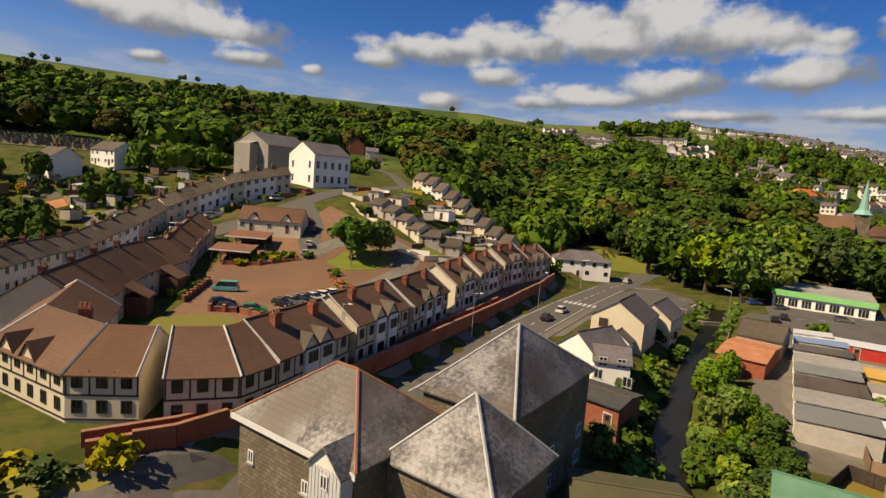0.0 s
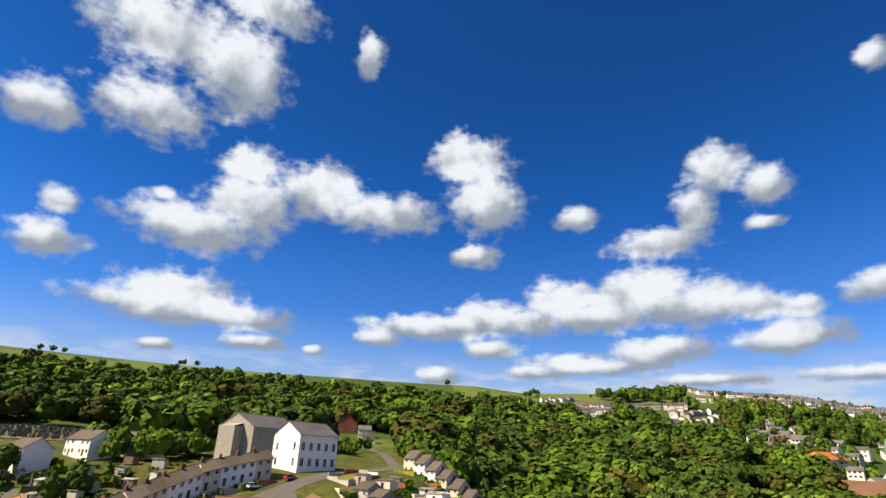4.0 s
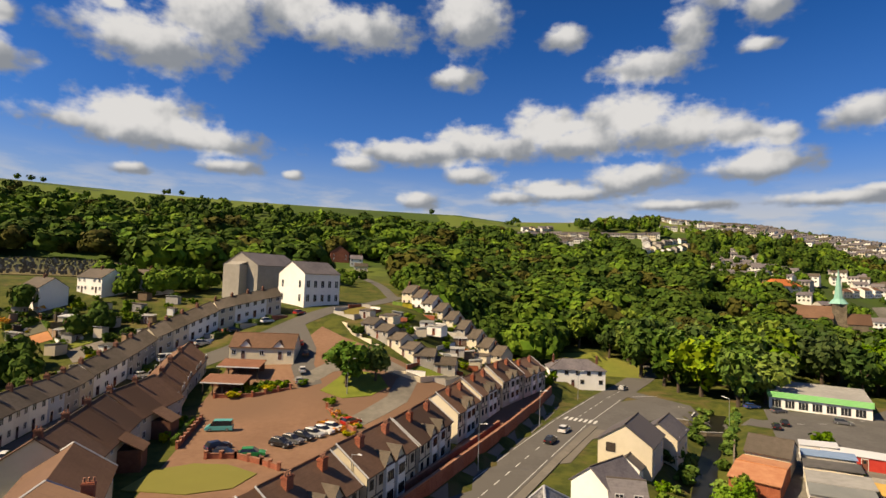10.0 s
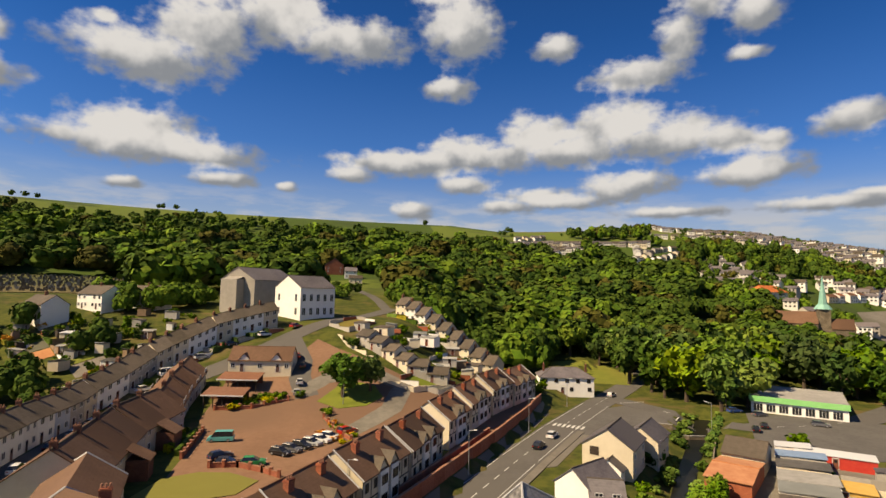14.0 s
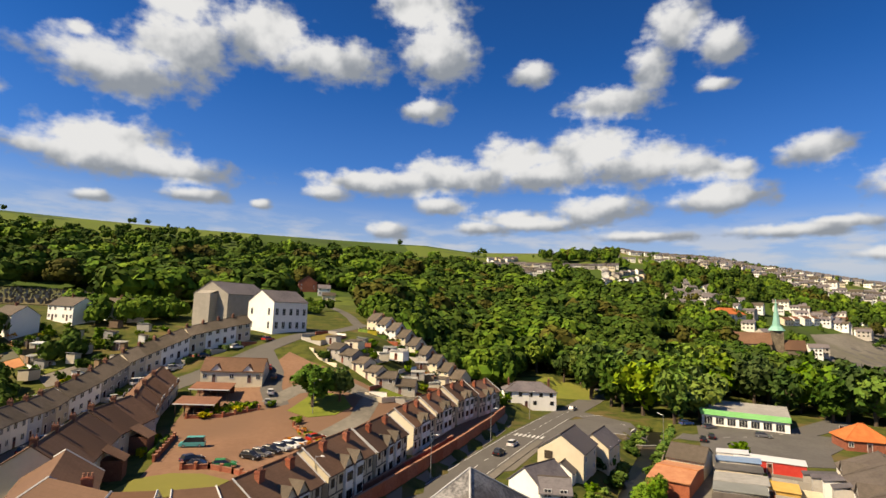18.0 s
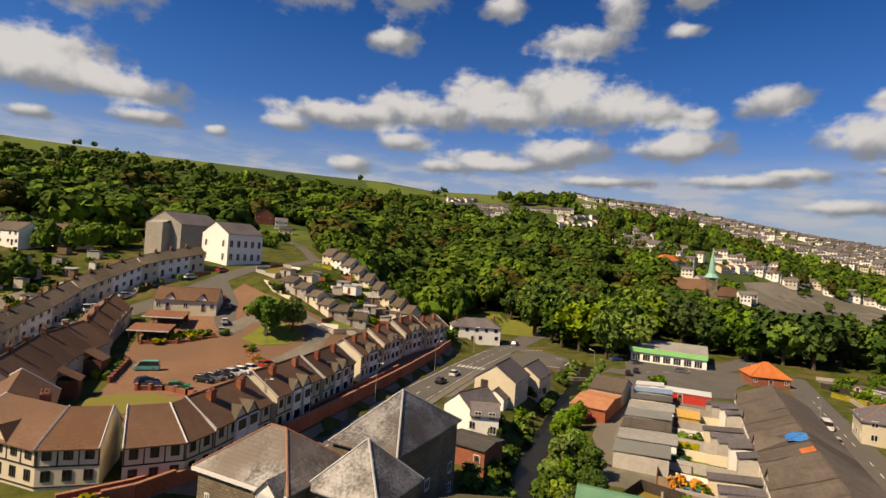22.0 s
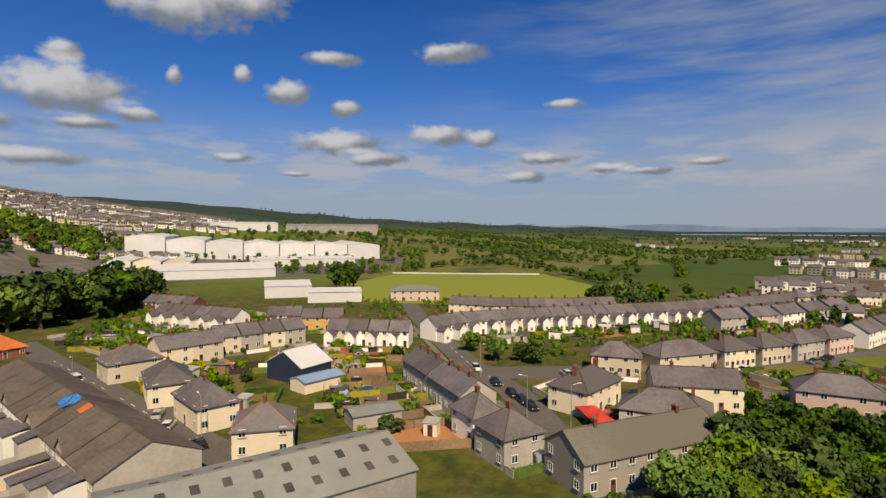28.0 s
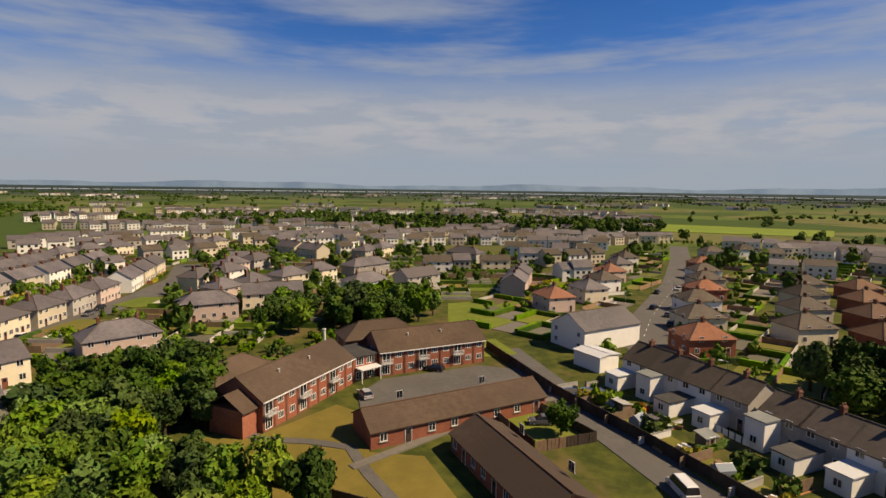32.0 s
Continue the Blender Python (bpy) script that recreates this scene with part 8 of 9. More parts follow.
garden_rnd = random.Random(77)
for ob, w, d, name, group in HOUSES:
    if name not in ("terraced_house", "semi_detached_house", "house") or group in ("long terrace by the side street", "houses behind the lane", "hillside pairs"):
        continue
    r = math.hypot(ob.location.x, ob.location.y)
    if r > 250 or group == "south estate":
        continue
    halves = 2 if w > 11 else 1
    for i in range(halves):
        u0, u1 = w * i / halves, w * (i + 1) / halves
        plot(ob, u0, u1, d + 0.3, d + (8 if r > 140 else 9.5), garden_rnd, r < 170)
        plot(ob, u0, u1, -4.2 if group != "gabled terrace" else -7, -0.3 if group != "gabled terrace" else -3.9, garden_rnd, r < 120, True)

for h in lane_houses:
    w = max(v.co.x for v in h.children[0].data.vertices)
    plot(h, 0, w, -12.2, -6.4, garden_rnd, True)

# ---- the gardens between the streets ----
def lawn_with_edge(outline, m, words, kind):
    patch("garden_plot", outline, m, 0.1, words, "garden")
    rnd = random.Random(len(words) + int(outline[0][0]))
    for p, q in zip(outline, outline[1:] + outline[:1]):
        boundary(p, q, kind, rnd)


lawn_with_edge([(97, -4), (109, 5), (117, 0), (103, -11)], M_LAWN, "mown green corner lawn behind a low wall", "wall")
lawn_with_edge([(76, 12), (84, 19), (79, 29), (71, 24)], M_PATIO, "orange patio with plant boxes", "fence")
lawn_with_edge([(80, 33), (92, 37), (98, 30), (88, 24)], M_LAWN, "mown green garden lawn", "fence")
lawn_with_edge([(86, 54), (96, 58), (92, 64), (84, 62)], M_DRYLAWN, "dry yellowish garden lawn", "hedge")
lawn_with_edge([(112, 54), (124, 60), (118, 68), (107, 63)], M_LAWN, "mown green garden lawn", "hedge")
lawn_with_edge([(108, 38), (124, 44), (122, 52), (108, 48)], M_YARD, "pale concrete garden yard", "fence")
lawn_with_edge([(128, 40), (139, 44), (136, 60), (126, 56)], M_LAWN, "mown green garden lawn", "fence")
lawn_with_edge([(120, 112), (146, 108), (146, 124), (124, 126)], M_LAWN, "rough green allotment garden", "hedge")
lawn_with_edge([(124, 128), (146, 126), (150, 142), (130, 146)], M_DRYLAWN, "dry grass allotment garden", "hedge")
lawn_with_edge([(46, 50), (38, 56), (28, 64), (36, 72), (45, 64)], M_DRYLAWN, "overgrown grassy yard by the river", "fence")
lawn_with_edge([(-22, 152), (-12, 150), (-8, 158), (-17, 163)], M_LAWN, "mown green walled garden lawn", "wall")
lawn_with_edge([(-36, 174), (-24, 168), (-20, 176), (-32, 182)], M_YARD, "pale concrete yard between outhouses", "wall")
lawn_with_edge([(-16, 170), (-4, 168), (2, 178), (-12, 182)], M_LAWN, "mown green back garden lawn", "wall")
lawn_with_edge([(-50, 184), (-42, 178), (-36, 188), (-44, 196)], M_DRYLAWN, "dry grass yard behind a wall", "wall")
lawn_with_edge([(10, -72), (22, -78), (28, -72), (16, -64)], M_LAWN, "small green lawn beside the bungalows", "fence")
for x, y, w_, d_, h_, m in ((-34, 176, 5, 4, 2.5, M_CREAM), (-20, 178, 5, 4, 2.6, M_WHITE), (-6, 176, 4.5, 3.5, 2.5, M_CREAM), (-41, 180, 4, 3, 2.4, M_GREYWALL), (2, 184, 4, 3.5, 2.5, M_GREYWALL)):
    outbuilding(x, y, -0.4, w_, d_, h_, m, M_CONC if m is M_WHITE else M_GREYTILE, "flat-roofed rendered outhouse between the gardens")


def canopy(x, y):
    ob = thing("garden_canopy", x, y, ground(x, y), 0.4, "bright red garden canopy on four posts", "canopy")
    part("canopy_cloth", MB().add([(-2.4, -2, 2.1), (2.4, -2, 2.1), (2.4, 2, 2.1), (-2.4, 2, 2.1), (0, 0, 2.9), (-2.4, -2, 1.9), (2.4, -2, 1.9), (2.4, 2, 1.9), (-2.4, 2, 1.9)],
         [(0, 1, 4), (1, 2, 4), (2, 3, 4), (3, 0, 4), (5, 6, 1, 0), (6, 7, 2, 1), (7, 8, 3, 2), (8, 5, 0, 3)]).mesh("canopy_cloth", M_REDPAINT), ob)
    for sx in (-2.3, 2.3):
        for sy in (-1.9, 1.9):
            part("post", cached("cpost", lambda: MB().frustum(0, 0, 0, 2.0, 0.04, 0.04, 6).mesh("post", M_METAL)), ob, (sx, sy, 0))


canopy(89, -8)
canopy(93, -6.5)


def washing_line(x, y, rz):
    ob = thing("washing_line", x, y, ground(x, y), rz, "washing line with white sheets hanging", "washing line")
    for u in (0, 6):
        part("post", cached("wpost", lambda: MB().frustum(0, 0, -0.2, 2.1, 0.04, 0.03, 6).mesh("post", M_METAL)), ob, (u, 0, 0))
    part("line", MB().tube((0, 0, 2.05), (6, 0, 2.05), 0.015, 0.015, 4).mesh("line", M_METAL), ob)
    for i in range(5):
        b = MB()
        for j in range(4):
            b.add([(j * 0.22, 0.05 * math.sin(j * 2 + i), 1.0), (j * 0.22 + 0.22, 0.05 * math.sin(j * 2 + 2 + i), 1.0), (j * 0.22 + 0.22, 0, 2.05), (j * 0.22, 0, 2.05)], [(0, 1, 2, 3)])
        part("sheet", b.mesh("sheet", M_WHITE), ob, (0.3 + i * 1.12, 0, 0))


washing_line(-4, -84, 2.55)
washing_line(112, 57, 0.5)


def garden_field(poly, rz, w, d, seed, sheds=0.35):
    """Tiles a block of back gardens with narrow plots where nothing else stands."""
    rnd = random.Random(seed)
    c, s = math.cos(rz), math.sin(rz)
    uv = [(x * c + y * s, -x * s + y * c) for x, y in poly]
    u0, v0 = min(p[0] for p in uv), min(p[1] for p in uv)
    for i in range(int((max(p[0] for p in uv) - u0) / w) + 1):
        v = v0 + rnd.uniform(-2, 0)
        while v < max(p[1] for p in uv):
            depth = d * rnd.uniform(0.7, 1.3)

            def at(a, b):
                u_, v_ = u0 + (i + a) * w, v + b * depth
                return (u_ * c - v_ * s, u_ * s + v_ * c)
            cell = [at(a, b) for a, b in ((0.03, 0.03), (0.97, 0.03), (0.97, 0.97), (0.03, 0.97))]
            v += depth
            if not all(inside(*p, poly) and free(*p, 0.2) for p in cell) or not free(*at(0.5, 0.5), 0.3):
                continue
            m, words, category = rnd.choice(PLOTS)
            patch("garden_plot", cell, m, 0.11 + 0.002 * (i % 5), words.replace("back ", ""), category, step=5)
            boundary(at(0, 0), at(0, 1), rnd.choice(("fence", "hedge", "wall")), rnd)
            if rnd.random() < 0.6:
                boundary(at(0, 1), at(1, 1), rnd.choice(("hedge", "fence", "wall")), rnd)
            if rnd.random() < sheds:
                tile = rnd.choice((M_SHEET, M_FELT, M_CONC, M_GREYTILE, M_RUST))
                outbuilding(*at(rnd.uniform(0.3, 0.5), rnd.uniform(0.2, 0.6)), rz + rnd.choice((0, 1.571, -1.571)), rnd.choice((1.8, 2.4)), rnd.choice((1.8, 2.6)), 1.9, rnd.choice((M_WOOD, M_DARKWOOD, M_GREYWALL)), tile, SHED_WORDS[tile.name].replace("yard", "garden").replace("garage", "shed"))
            for k in range(rnd.randrange(1, 4)):
                h = rnd.uniform(0.7, 2.6)
                tree(*at(rnd.choice((0.1, 0.5, 0.88)), rnd.uniform(0.1, 0.9)), h, h * rnd.uniform(0.5, 0.75), rnd.choice(("green", "light", "dark", "hedge", "green", "flower")), "garden bushes", True)
            if rnd.random() < 0.7:
                clutter(*at(rnd.uniform(0.2, 0.8), rnd.uniform(0.2, 0.8)), rnd)


garden_field([(76, 14), (92, 12), (106, 26), (146, 44), (140, 70), (122, 84), (100, 88), (86, 62), (96, 46), (74, 40)], 0.46, 6.0, 8.0, 81)
garden_field([(112, 98), (150, 84), (156, 112), (150, 144), (124, 150)], 0.3, 8.0, 10.0, 82, 0.25)
garden_field([(62, -26), (82, -28), (100, -40), (112, -20), (96, -16), (84, -8)], -0.8, 6.0, 7.0, 83)
garden_field([(104, -40), (124, -30), (134, -52), (122, -74), (108, -66)], -1.0, 7.0, 8.0, 84, 0.25)
garden_field([(150, 26), (176, 4), (198, -30), (206, -52), (192, -50), (164, -10), (146, 14)], -0.95, 6.2, 9.0, 85, 0.2)
garden_field([(38, 62), (46, 56), (66, 96), (76, 112), (64, 122), (50, 96)], ALLEY, 4.2, 3.6, 87, 0.2)
garden_field([(-44, 196), (-36, 172), (-8, 160), (10, 180), (8, 188), (-20, 182)], -0.35, 5.0, 6.0, 88, 0.4)
garden_field([(26, -96), (8, -84), (-34, -58), (-40, -66), (-6, -88), (14, -100)], 2.58, 6.0, 6.0, 89, 0.5)
garden_field([(-140, 150), (-98, 140), (-96, 168), (-136, 178)], 0.9, 9.0, 9.0, 86, 0.5)

# yards behind the lane
lane_rnd = random.Random(31)
for i in range(9):
    x, y = 20 - i * 6.2, -92 + i * 3.9
    m, words, category = lane_rnd.choice(PLOTS)
    p = [(x, y), (x + 3.2, y + 5.6), (x - 2.6, y + 9.2), (x - 5.8, y + 3.6)]
    patch("garden_plot", p, m, 0.08, words.replace("back garden", "yard"), category)
    boundary(p[0], p[1], lane_rnd.choice(("fence", "wall")), lane_rnd)
    for k in range(3):
        clutter(x - 1.5 + lane_rnd.uniform(-2, 2), y + 4 + lane_rnd.uniform(-2, 2), lane_rnd)
    h = lane_rnd.uniform(1, 2.4)
    tree(x - 3, y + 5, h, h * 0.7, lane_rnd.choice(("green", "dark", "hedge")), "garden bushes", True)

# ---- court of the crescent ----
def pillar_wall(points, label):
    ob = wall_run("pillar_wall", points, 0.9, 0.25, M_BRICK, label, "wall", M_RIDGE)
    ox, oy, oz = ob.location
    for p, q in zip(points, points[1:]):
        n = max(1, round(math.hypot(q[0] - p[0], q[1] - p[1]) / 2.6))
        for i in range(n + 1):
            x, y = p[0] + (q[0] - p[0]) * i / n, p[1] + (q[1] - p[1]) * i / n
            part("pillar", cached("pil", lambda: MB().box(-0.24, -0.24, -0.3, 0.24, 0.24, 1.25).box(-0.3, -0.3, 1.25, 0.3, 0.3, 1.38, 1).mesh("pillar", M_BRICK, M_RIDGE)), ob, (x - ox, y - oy, ground(x, y) - oz))


pillar_wall([(-46.5, 100), (-42, 101), (-37, 99), (-33.5, 97)], "red brick pillar wall beside the car park")
pillar_wall([(-53.5, 104), (-58.5, 121)], "red brick pillar wall before the houses")
pillar_wall([(-36, 131), (-31, 124), (-27, 119)], "red brick planter wall by the flower bed")
pillar_wall([(-62, 133), (-54, 134.5), (-47, 139)], "red brick planter wall by the shrub bed")
patch("shrub_bed", [(-62, 133.4), (-54, 135), (-47, 139.4), (-50, 143), (-60, 139)], M_SOIL, 0.16, "brown earth bed full of shrubs", "flower bed")
patch("flower_bed", [(-36, 130), (-31, 123.4), (-27, 118.4), (-25, 121), (-30, 128), (-34, 132)], M_SOIL, 0.16, "brown earth bed of orange flowers", "flower bed")
bed_rnd = random.Random(41)
for i in range(22):
    f = bed_rnd.random()
    tree(-60 + 12 * f + bed_rnd.uniform(-1, 1), 136 + 4 * f + bed_rnd.uniform(-1.4, 1.4), bed_rnd.uniform(0.9, 1.9), bed_rnd.uniform(0.8, 1.4), bed_rnd.choice(("green", "light", "hedge", "dark")), "planted beds", True)
for i in range(12):
    f = bed_rnd.random()
    tree(-34 + 8 * f + bed_rnd.uniform(-0.8, 0.8), 129 - 9 * f + bed_rnd.uniform(-0.8, 0.8), bed_rnd.uniform(0.7, 1.2), bed_rnd.uniform(0.7, 1.2), bed_rnd.choice(("flower", "flower", "hedge", "light")), "planted beds", True)
patch("front_terrace", [(-22.4, 62.6), (-16.7, 81.3), (-12.1, 96.8), (-7.2, 115.8), (-3.0, 129.3), (2.0, 143.8), (8.2, 158.3), (14.6, 172), (16, 168), (11, 152), (3, 130), (-6, 106), (-15, 82), (-21, 66)], M_REDPAVE, 0.12, "red block paving before the crescent", "paving")
patch("brick_terrace", [(-32.5, 56.2), (-27.2, 60.2), (-22.4, 66.8), (-17, 82), (-8, 106), (0.8, 129), (2.6, 128.2), (-6.4, 105.4), (-15.4, 81.4), (-21.4, 65.6), (-26.2, 57.9), (-31, 54)], M_BRICK, 0.35, "red brick paved strip between two walls", "paving")
for i in range(5):
    boundary((-67 - i * 2.0, 86 + i * 7), (-68.4 - i * 2.0, 91 + i * 7), "hedge", bed_rnd)
for i in range(3):
    boundary((-55.2 - i * 1.45, 105.5 + i * 5), (-56.4 - i * 1.45, 109.6 + i * 5), "hedge", bed_rnd)
for i in range(9):
    tree(-57.6 - i * 0.5 + bed_rnd.uniform(-0.5, 0.5), 107 + i * 1.6, bed_rnd.uniform(1.0, 1.8), bed_rnd.uniform(0.7, 1.0), bed_rnd.choice(("hedge", "dark", "green")), "planted beds", True)

# ---- hillside to the west ----
def among(poly):
    xs, ys = [p[0] for p in poly], [p[1] for p in poly]

    def place(rnd, n):
        out = []
        tries = 0
        while len(out) < n and tries < n * 30:
            tries += 1
            x, y = rnd.uniform(min(xs), max(xs)), rnd.uniform(min(ys), max(ys))
            if inside(x, y, poly) and free(x, y, 1.2):
                out.append((x, y))
        return out
    return place



for seed, count, poly, m in ((51, 46, [(-168, 120), (-104, 104), (-96, 150), (-108, 176), (-160, 168)], M_WOOD_B), (52, 40, [(-118, 180), (-106, 204), (-108, 226), (-124, 232), (-150, 214)], M_WOOD_A),
                             (53, 50, [(-30, 214), (-22, 206), (24, 214), (30, 244), (-20, 262), (-42, 254)], M_WOOD_B), (56, 30, [(-30, 214), (-22, 206), (24, 214), (30, 244), (-20, 262), (-42, 254)], M_WOOD_A)):
    wood("hillside_trees", count, seed, among(poly), 6 if seed < 53 else 9, 10 if seed < 53 else 15, "broadleaf trees on the slope above the town", (m,), 18, 14)
wood("lane_trees", 34, 57, among([(-96, 262), (-64, 250), (-60, 280), (-76, 322), (-108, 322)]), 3.5, 6.5, "small trees and shrubs beside the hill lane", MIXED, 16, 12)
grove([(-20, 200), (10, 200), (20, 212), (-24, 212)], 14, 2, 4, ["light", "green", "hedge"], "shrubs above the terrace", 3, bush=True, seed=54)
yards([(-150, 150), (-98, 150), (-94, 176), (-146, 176)], 10, 34, seed=55)


def cemetery():
    rnd = np.random.RandomState(9)
    b = MB()
    for i in range(900):
        a, r = math.radians(rnd.uniform(-51, -33)), 285 + 8 * rnd.randint(0, 13) + rnd.normal() * 0.8
        x, y = r * math.sin(a), r * math.cos(a)
        z, h, w = ground(x, y), rnd.uniform(0.9, 2.0), rnd.uniform(0.3, 0.5)
        c, s = math.cos(-a), math.sin(-a)
        o = [(-w, -0.1), (w, -0.1), (w, 0.1), (-w, 0.1)]
        v = [(x + c * p - s * q, y + s * p + c * q) for p, q in o]
        b.add([(*p, z - 0.3) for p in v] + [(*p, z + h) for p in v], [(0, 1, 5, 4), (1, 2, 6, 5), (2, 3, 7, 6), (3, 0, 4, 7), (4, 5, 6, 7)], rnd.randint(3))
    tagged(new("gravestones", b.mesh("gravestones", M_STONE, M_HALLGREY, M_STONE)), "rows of brown and grey gravestones on the hillside", "gravestones", kind="stuff")
    ring = [(r * math.sin(radians(a)), r * math.cos(radians(a))) for a, r in ((-52, 280), (-46, 280), (-40, 280), (-33, 280), (-33, 388), (-40, 390), (-46, 390), (-52, 388))]
    patch("cemetery_ground", ring, M_CEMETERY, 0.3, "brown rough grass of a hillside cemetery", "cemetery", step=12)


cemetery()
house(-100, 404, 0.25, 9, 7, 5.2, 2.8, "gable", M_WHITE, M_SLATE, "white rendered cottage below the red house", "house", front="w.w/w.w", chimneys=(0.9,))
house(-90, 376, 0.2, 9, 7, 3.6, 2.0, "gable", M_CREAM, M_GREYTILE, "cream cottage beside the hill lane", "house", front="wdw", chimneys=())
ribbon("hill_lane", [(-40, 236), (-48, 262), (-58, 290), (-76, 335), (-92, 368)], 4.5, M_ASPHALT, 0.12, "narrow grey hill lane", "road")

# ---- bridge and junction ----
wall_run("bridge_parapet", [(43, 152.5), (50, 149.5), (58, 150.5)], 1.1, 0.35, M_STONE, "low stone bridge parapet over the river", "wall", M_CONC)
patch("junction", [(17, 141), (24, 158), (33, 170), (44, 178), (52, 168), (58, 157), (50, 152), (42, 154), (34, 149), (28, 140)], M_ASPHALT, 0.09, "wide grey asphalt road junction", "road")
patch("roadside_bay", [(4, 112), (13, 116), (20, 132), (28, 142), (22, 146), (10, 126)], M_PAVE, 0.085, "pale paved bay beside the main road", "pavement")
stripes("give_way_line", 45, 181, 0.35, 9, 0.6, 0.3, 0.95, "broken white give-way line at the junction")
stripes("give_way_line", 52, 163, 1.1, 7, 0.6, 0.3, 0.95, "broken white give-way line at the junction")
for (x0, y0), (x1, y1) in (((49, 172), (56, 160)), ((66, 154), (84, 158)), ((84, 158), (104, 168)), ((108, 134), (86, 92)), ((86, 92), (72, 66)), ((161, 38), (128, 22)), ((128, 22), (108, 9)), ((22, -160), (27, -225)), ((18, -133), (22, -160))):
    n = max(2, int(math.hypot(x1 - x0, y1 - y0) / 6))
    stripes("centre_line", (x0 + x1) / 2, (y0 + y1) / 2, math.atan2(y1 - y0, x1 - x0), n, 2.2, 0.14, 6, "broken white centre line on the road")
for side in (-1, 1):
    for (x0, y0), (x1, y1) in (((-3, 98), (6, 119)), ((6, 119), (18, 146)), ((18, 146), (33, 176))):
        l, a = line_of((x0, y0), (x1, y1))
        stripes("edge_line", (x0 + x1) / 2 - math.sin(a) * 3.7 * side, (y0 + y1) / 2 + math.cos(a) * 3.7 * side, a, int(l / 3), 2.9, 0.12, 3, "white painted edge line of the road")
ribbon("pavement_wall", [(-24.4, 57.4), (-19.4, 65.4), (-13.4, 81.4), (-4.4, 105.4), (4.6, 129.4), (12.6, 151.4), (17.8, 167)], 2.8, M_PAVE, 0.085, "grey pavement along the red brick wall", "pavement")
ribbon("pavement_main", [(-7.5, 74), (1.8, 96), (10.8, 117), (22.6, 143)], 1.6, M_PAVE, 0.2, "pale raised pavement beside the main road", "pavement")
ribbon("pavement_side", [(102.5, 136), (80.5, 94.5), (66.5, 68.5), (58, 50)], 1.6, M_PAVE, 0.2, "pale raised pavement of the side street", "pavement")
ribbon("pavement_east", [(198, 61.5), (159, 43), (126, 27), (106, 14.5), (88, 6.2)], 1.5, M_PAVE, 0.2, "pale raised pavement of the east street", "pavement")

# ---- long terrace details ----
roof_patch = tagged(new("roof_batten_patch", MB().slab([(0, 0, 0), (2.2, 0, 0), (2.2, 1.7, 0.78), (0, 1.7, 0.78)], 0.08).mesh("roof_batten_patch", M_ORANGE)), "orange stripped patch on a terrace roof", "roof patch")
roof_patch.location, roof_patch.rotation_euler = (57.8, 70.9, 7.35), (0, 0, math.atan2(-59, -31))

# ---- care home details ----
for p0, p1 in (((51.8, -46), (55.4, -69.5)), ((53.6, -75), (41.6, -95))):
    l, rz = line_of(p0, p1)
    for j in range(3):
        f = (3 * j + 0.5) / 9
        x, y = p0[0] + (p1[0] - p0[0]) * f, p0[1] + (p1[1] - p0[1]) * f
        ob = thing("balcony", x + math.sin(rz) * 0.02, y - math.cos(rz) * 0.02, ground(x, y), rz, "white-railed balcony on the brick care home", "balcony", "care home balconies")
        part("floor_slab", cached("bslab", lambda: MB().box(-1.1, -1.0, 2.5, 1.1, -0.02, 2.62).mesh("floor_slab", M_CONC)), ob)
        part("railing", cached("brail", lambda: joined("railing", [(MB().box(-1.1, -1.0, 3.5, 1.1, -0.94, 3.58).box(-1.1, -1.0, 2.7, 1.1, -0.94, 2.76).mesh("r", M_FRAME), (0, 0, 0), 0)] + [(MB().box(-1.08 + k * 0.18, -0.99, 2.62, -1.03 + k * 0.18, -0.95, 3.5).mesh("r", M_FRAME), (0, 0, 0), 0) for k in range(13)])), ob)
        part("balcony_door", window_mesh(1.7, 2.0, M_FRAME, 1), ob, (0, -0.05, 2.66))
ribbon("lawn_path", [(58.5, -44.2), (50, -44.6), (44, -48), (38, -50), (31, -46), (22, -42), (8, -40.5)], 1.6, M_ASPHALT, 0.2, "grey asphalt path across the lawn", "path")
ribbon("bungalow_path", [(34, -46), (26, -76), (20, -86)], 1.5, M_PAVE, 0.24, "pale path before the bungalows", "path")
patch("care_side_lawn", [(56, -100), (48, -112), (38, -104), (46, -94)], M_LAWN, 0.12, "mown green lawn behind the care home", "lawn")
patch("road_lawn", [(62, -112), (80, -140), (66, -160), (52, -130)], M_LAWN, 0.12, "mown green lawn beside the south road", "lawn")

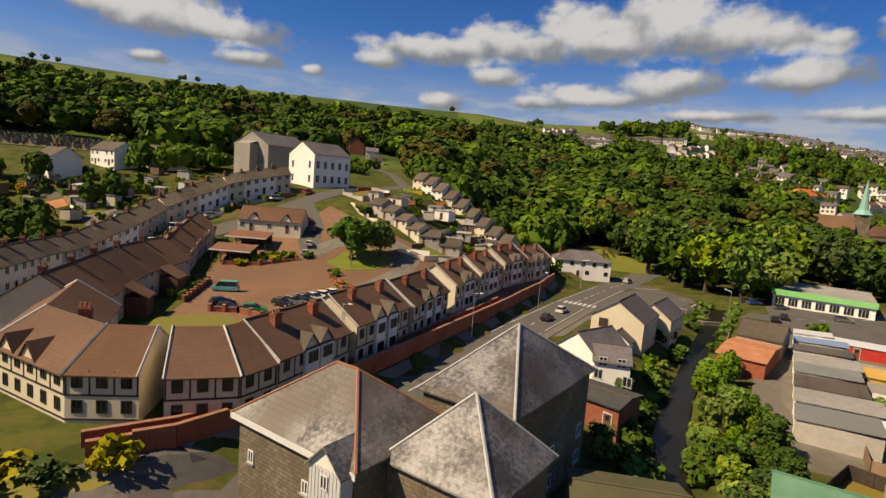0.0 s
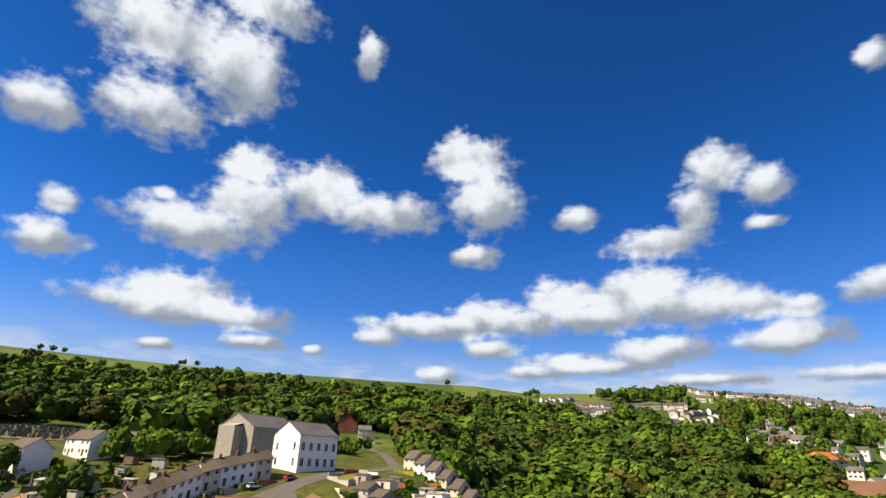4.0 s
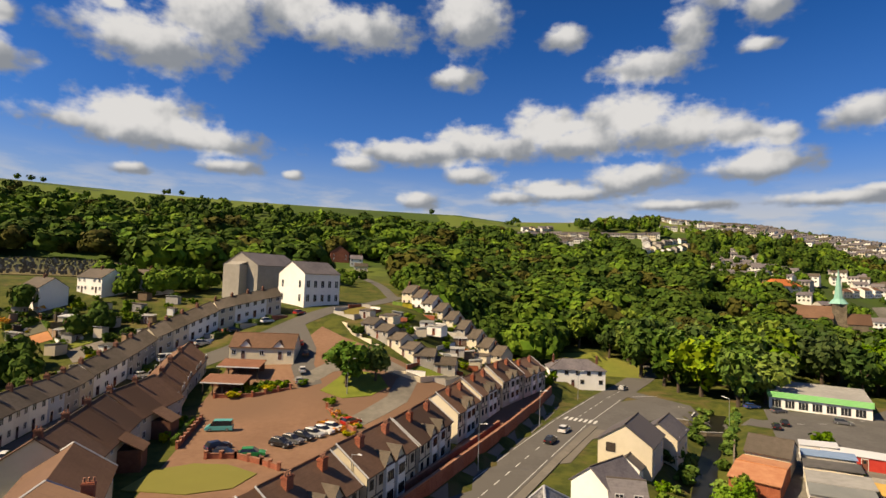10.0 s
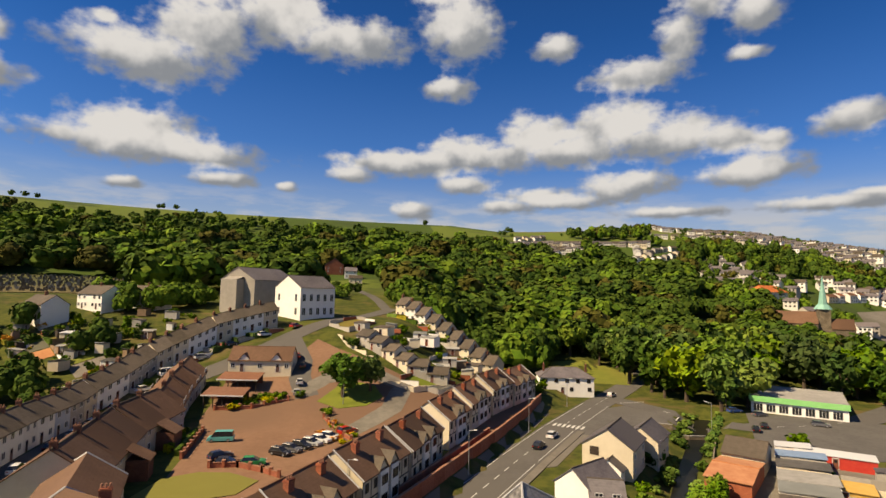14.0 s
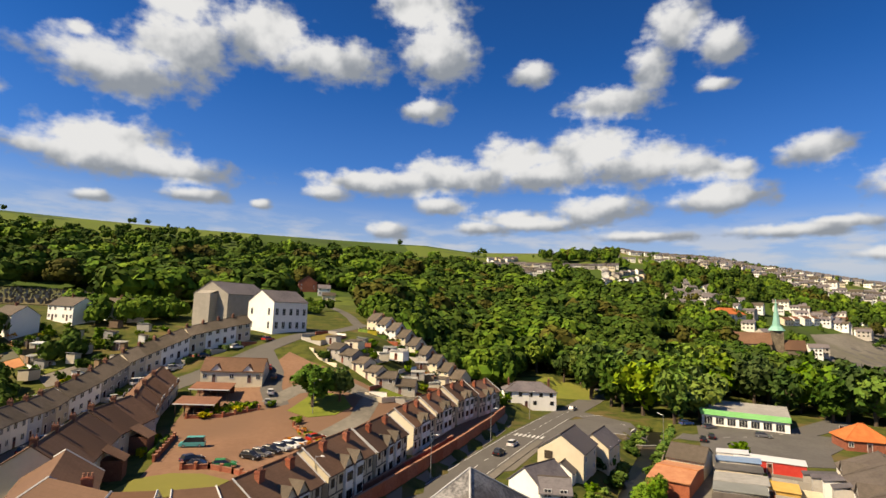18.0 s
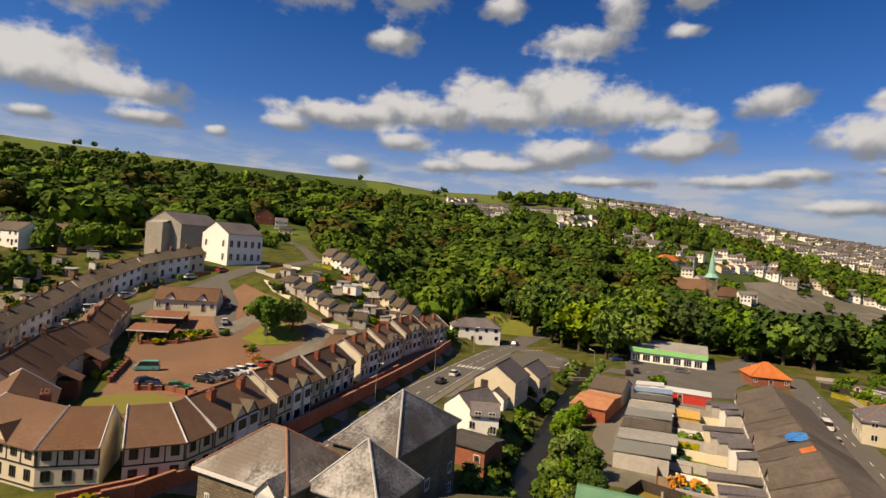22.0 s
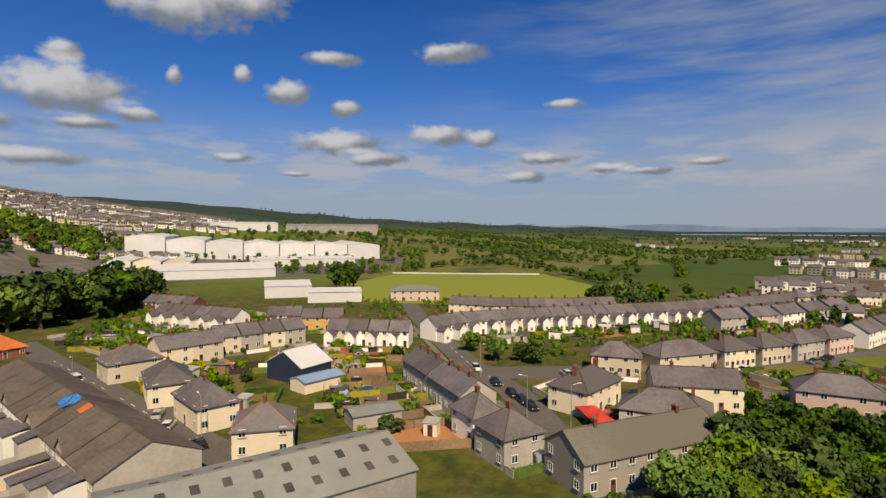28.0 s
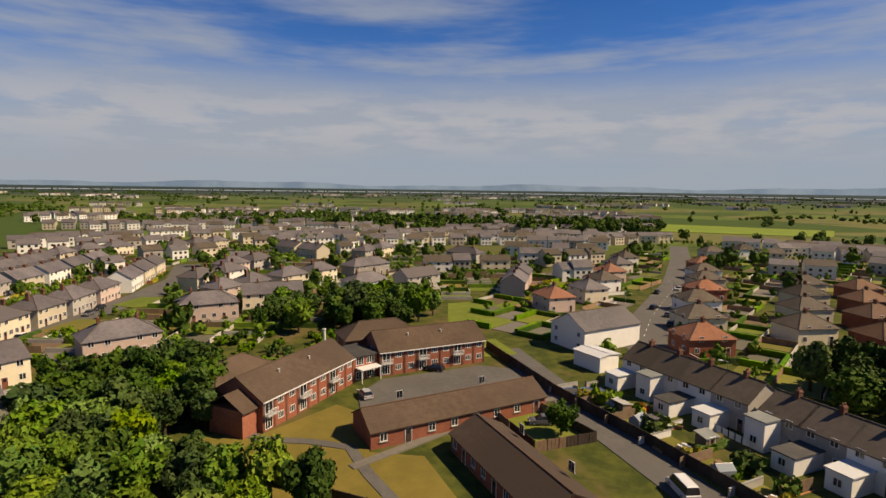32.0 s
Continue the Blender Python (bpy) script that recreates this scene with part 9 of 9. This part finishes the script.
# ---- greenery of the southern estates ----
def far_gardens(name, poly, rz, w, d, seed, label):
    """Small plots of lawn, paving and soil with hedges and fences between them, in one mesh."""
    rnd = random.Random(seed)
    tones = (M_LAWN, M_LAWN, M_DRYLAWN, M_YARD, M_PAVE, M_SOIL, M_LEAFDARK, M_LEAF, M_WOOD, M_GREYWALL)
    b = MB()
    c, s = math.cos(rz), math.sin(rz)
    ox, oy = poly[0]
    for i in range(-60, 60):
        for j in range(-40, 40):
            def at(u, v):
                u, v = (i + u) * w, (j + v) * d
                return ox + c * u - s * v, oy + s * u + c * v
            x, y = at(0.5, 0.5)
            if not inside(x, y, poly) or not all(free(*at(u, v), 0.3) for u in (0.05, 0.95) for v in (0.05, 0.5, 0.95)):
                continue
            p = [at(0.03, 0.03), at(0.97, 0.03), at(0.97, 0.97), at(0.03, 0.97)]
            b.add([(*q, ground(*q) + 0.14) for q in p] + [(*q, ground(*q) - 0.3) for q in p], [(0, 1, 2, 3), (4, 5, 1, 0), (5, 6, 2, 1), (6, 7, 3, 2), (7, 4, 0, 3)], rnd.randrange(6))
            for k in range(4):
                if rnd.random() < 0.55:
                    q0, q1 = p[k], p[(k + 1) % 4]
                    t, h, m = rnd.choice(((0.45, 1.3, 6), (0.45, 1.5, 7), (0.06, 1.6, 8), (0.1, 1.1, 9)))
                    l = math.hypot(q1[0] - q0[0], q1[1] - q0[1])
                    nx, ny = (q1[1] - q0[1]) / l * t, -(q1[0] - q0[0]) / l * t
                    r = [(q0[0] - nx, q0[1] - ny), (q1[0] - nx, q1[1] - ny), (q1[0] + nx, q1[1] + ny), (q0[0] + nx, q0[1] + ny)]
                    b.add([(*q, ground(*q) - 0.2) for q in r] + [(*q, ground(*q) + h) for q in r], [(4, 5, 6, 7), (0, 1, 5, 4), (1, 2, 6, 5), (2, 3, 7, 6), (3, 0, 4, 7)], m)
    tagged(new(name, b.mesh(name, *tones)), label, "gardens", kind="stuff")


far_gardens("estate_gardens", [(96, -26), (180, -60), (300, -70), (300, -260), (120, -260), (70, -170), (96, -110)], -0.95, 7.5, 11, 3, "small lawns, yards and hedges between the estate houses")
far_gardens("south_gardens", [(-10, -112), (6, -122), (60, -118), (86, -200), (70, -340), (-110, -340), (-100, -120)], -0.12, 8, 12, 5, "small lawns, yards and hedges of the southern estate")
far_gardens("terrace_gardens", [(150, 30), (190, -12), (236, -70), (262, -66), (236, -4), (214, 50), (180, 60)], -0.95, 6.4, 9, 7, "small lawns and yards behind the gabled terrace")
far_gardens("allotments", [(112, 96), (186, 96), (196, 172), (126, 152)], -0.4, 9, 13, 9, "allotment plots with hedges and fences")
wood("estate_shrubs", 520, 61, among([(100, -20), (300, -60), (300, -260), (90, -260), (86, -120)]), 2.0, 4.5, "shrubs and small trees between estate gardens", (M_WOOD_A,), 6, 6)
wood("estate_trees", 90, 62, among([(100, -60), (300, -60), (300, -300), (70, -300), (66, -140)]), 5, 9, "garden trees between estate houses", (M_WOOD_B,), 6, 6)
wood("south_shrubs", 420, 63, among([(-90, -90), (66, -120), (70, -420), (-120, -420)]), 1.6, 4.0, "shrubs and hedges of southern gardens", (M_WOOD_A,), 6, 6)
wood("south_trees", 46, 64, among([(-90, -130), (-10, -130), (70, -300), (70, -480), (-120, -480)]), 6, 11, "garden trees of southern estate", (M_WOOD_B,), 6, 6)
wood("east_shrubs", 420, 65, among([(150, 30), (250, 120), (250, -60), (215, -120), (140, -10)]), 1.4, 3.2, "shrubs between terrace gardens", (M_WOOD_A,), 6, 6)
wood("valley_shrubs", 260, 66, among([(112, 96), (186, 96), (190, 176), (126, 152)]), 1.4, 3.6, "shrubs and hedges of allotment gardens", (M_WOOD_A,), 6, 6)
est_rnd = random.Random(71)
for i in range(60):
    x, y = est_rnd.uniform(100, 280), est_rnd.uniform(-250, -60)
    a, w_, d_ = est_rnd.uniform(-1, 1), est_rnd.uniform(6, 12), est_rnd.uniform(5, 9)
    c, s = math.cos(a), math.sin(a)
    q = [(x + c * u - s * v, y + s * u + c * v) for u, v in ((0, 0), (w_, 0), (w_, d_), (0, d_))]
    if all(free(*p, 0.3) for p in q) and free(x + c * w_ / 2 - s * d_ / 2, y + s * w_ / 2 + c * d_ / 2):
        m, words, category = est_rnd.choice(PLOTS)
        patch("garden_plot", q, m, 0.09 + 0.001 * i, words.replace("back ", "estate "), category, step=5)


def far_bushes():
    b, mats = MB(), []
    for me, x, y, z, r, h, a in FAR_BUSHES:
        c, s, base = math.cos(a) * r, math.sin(a) * r, len(b.v)
        b.v.extend((x + c * v.co.x - s * v.co.y, y + s * v.co.x + c * v.co.y, z + v.co.z * h) for v in me.vertices)
        if me.materials[0] not in mats:
            mats.append(me.materials[0])
        k = mats.index(me.materials[0])
        b.f.extend(tuple(base + i for i in p.vertices) for p in me.polygons)
        b.m.extend([k] * len(me.polygons))
    tagged(new("far_bushes", b.mesh("far_bushes", *mats)), "bushes and shrubs of the farther gardens", "bushes", kind="stuff")


far_bushes()
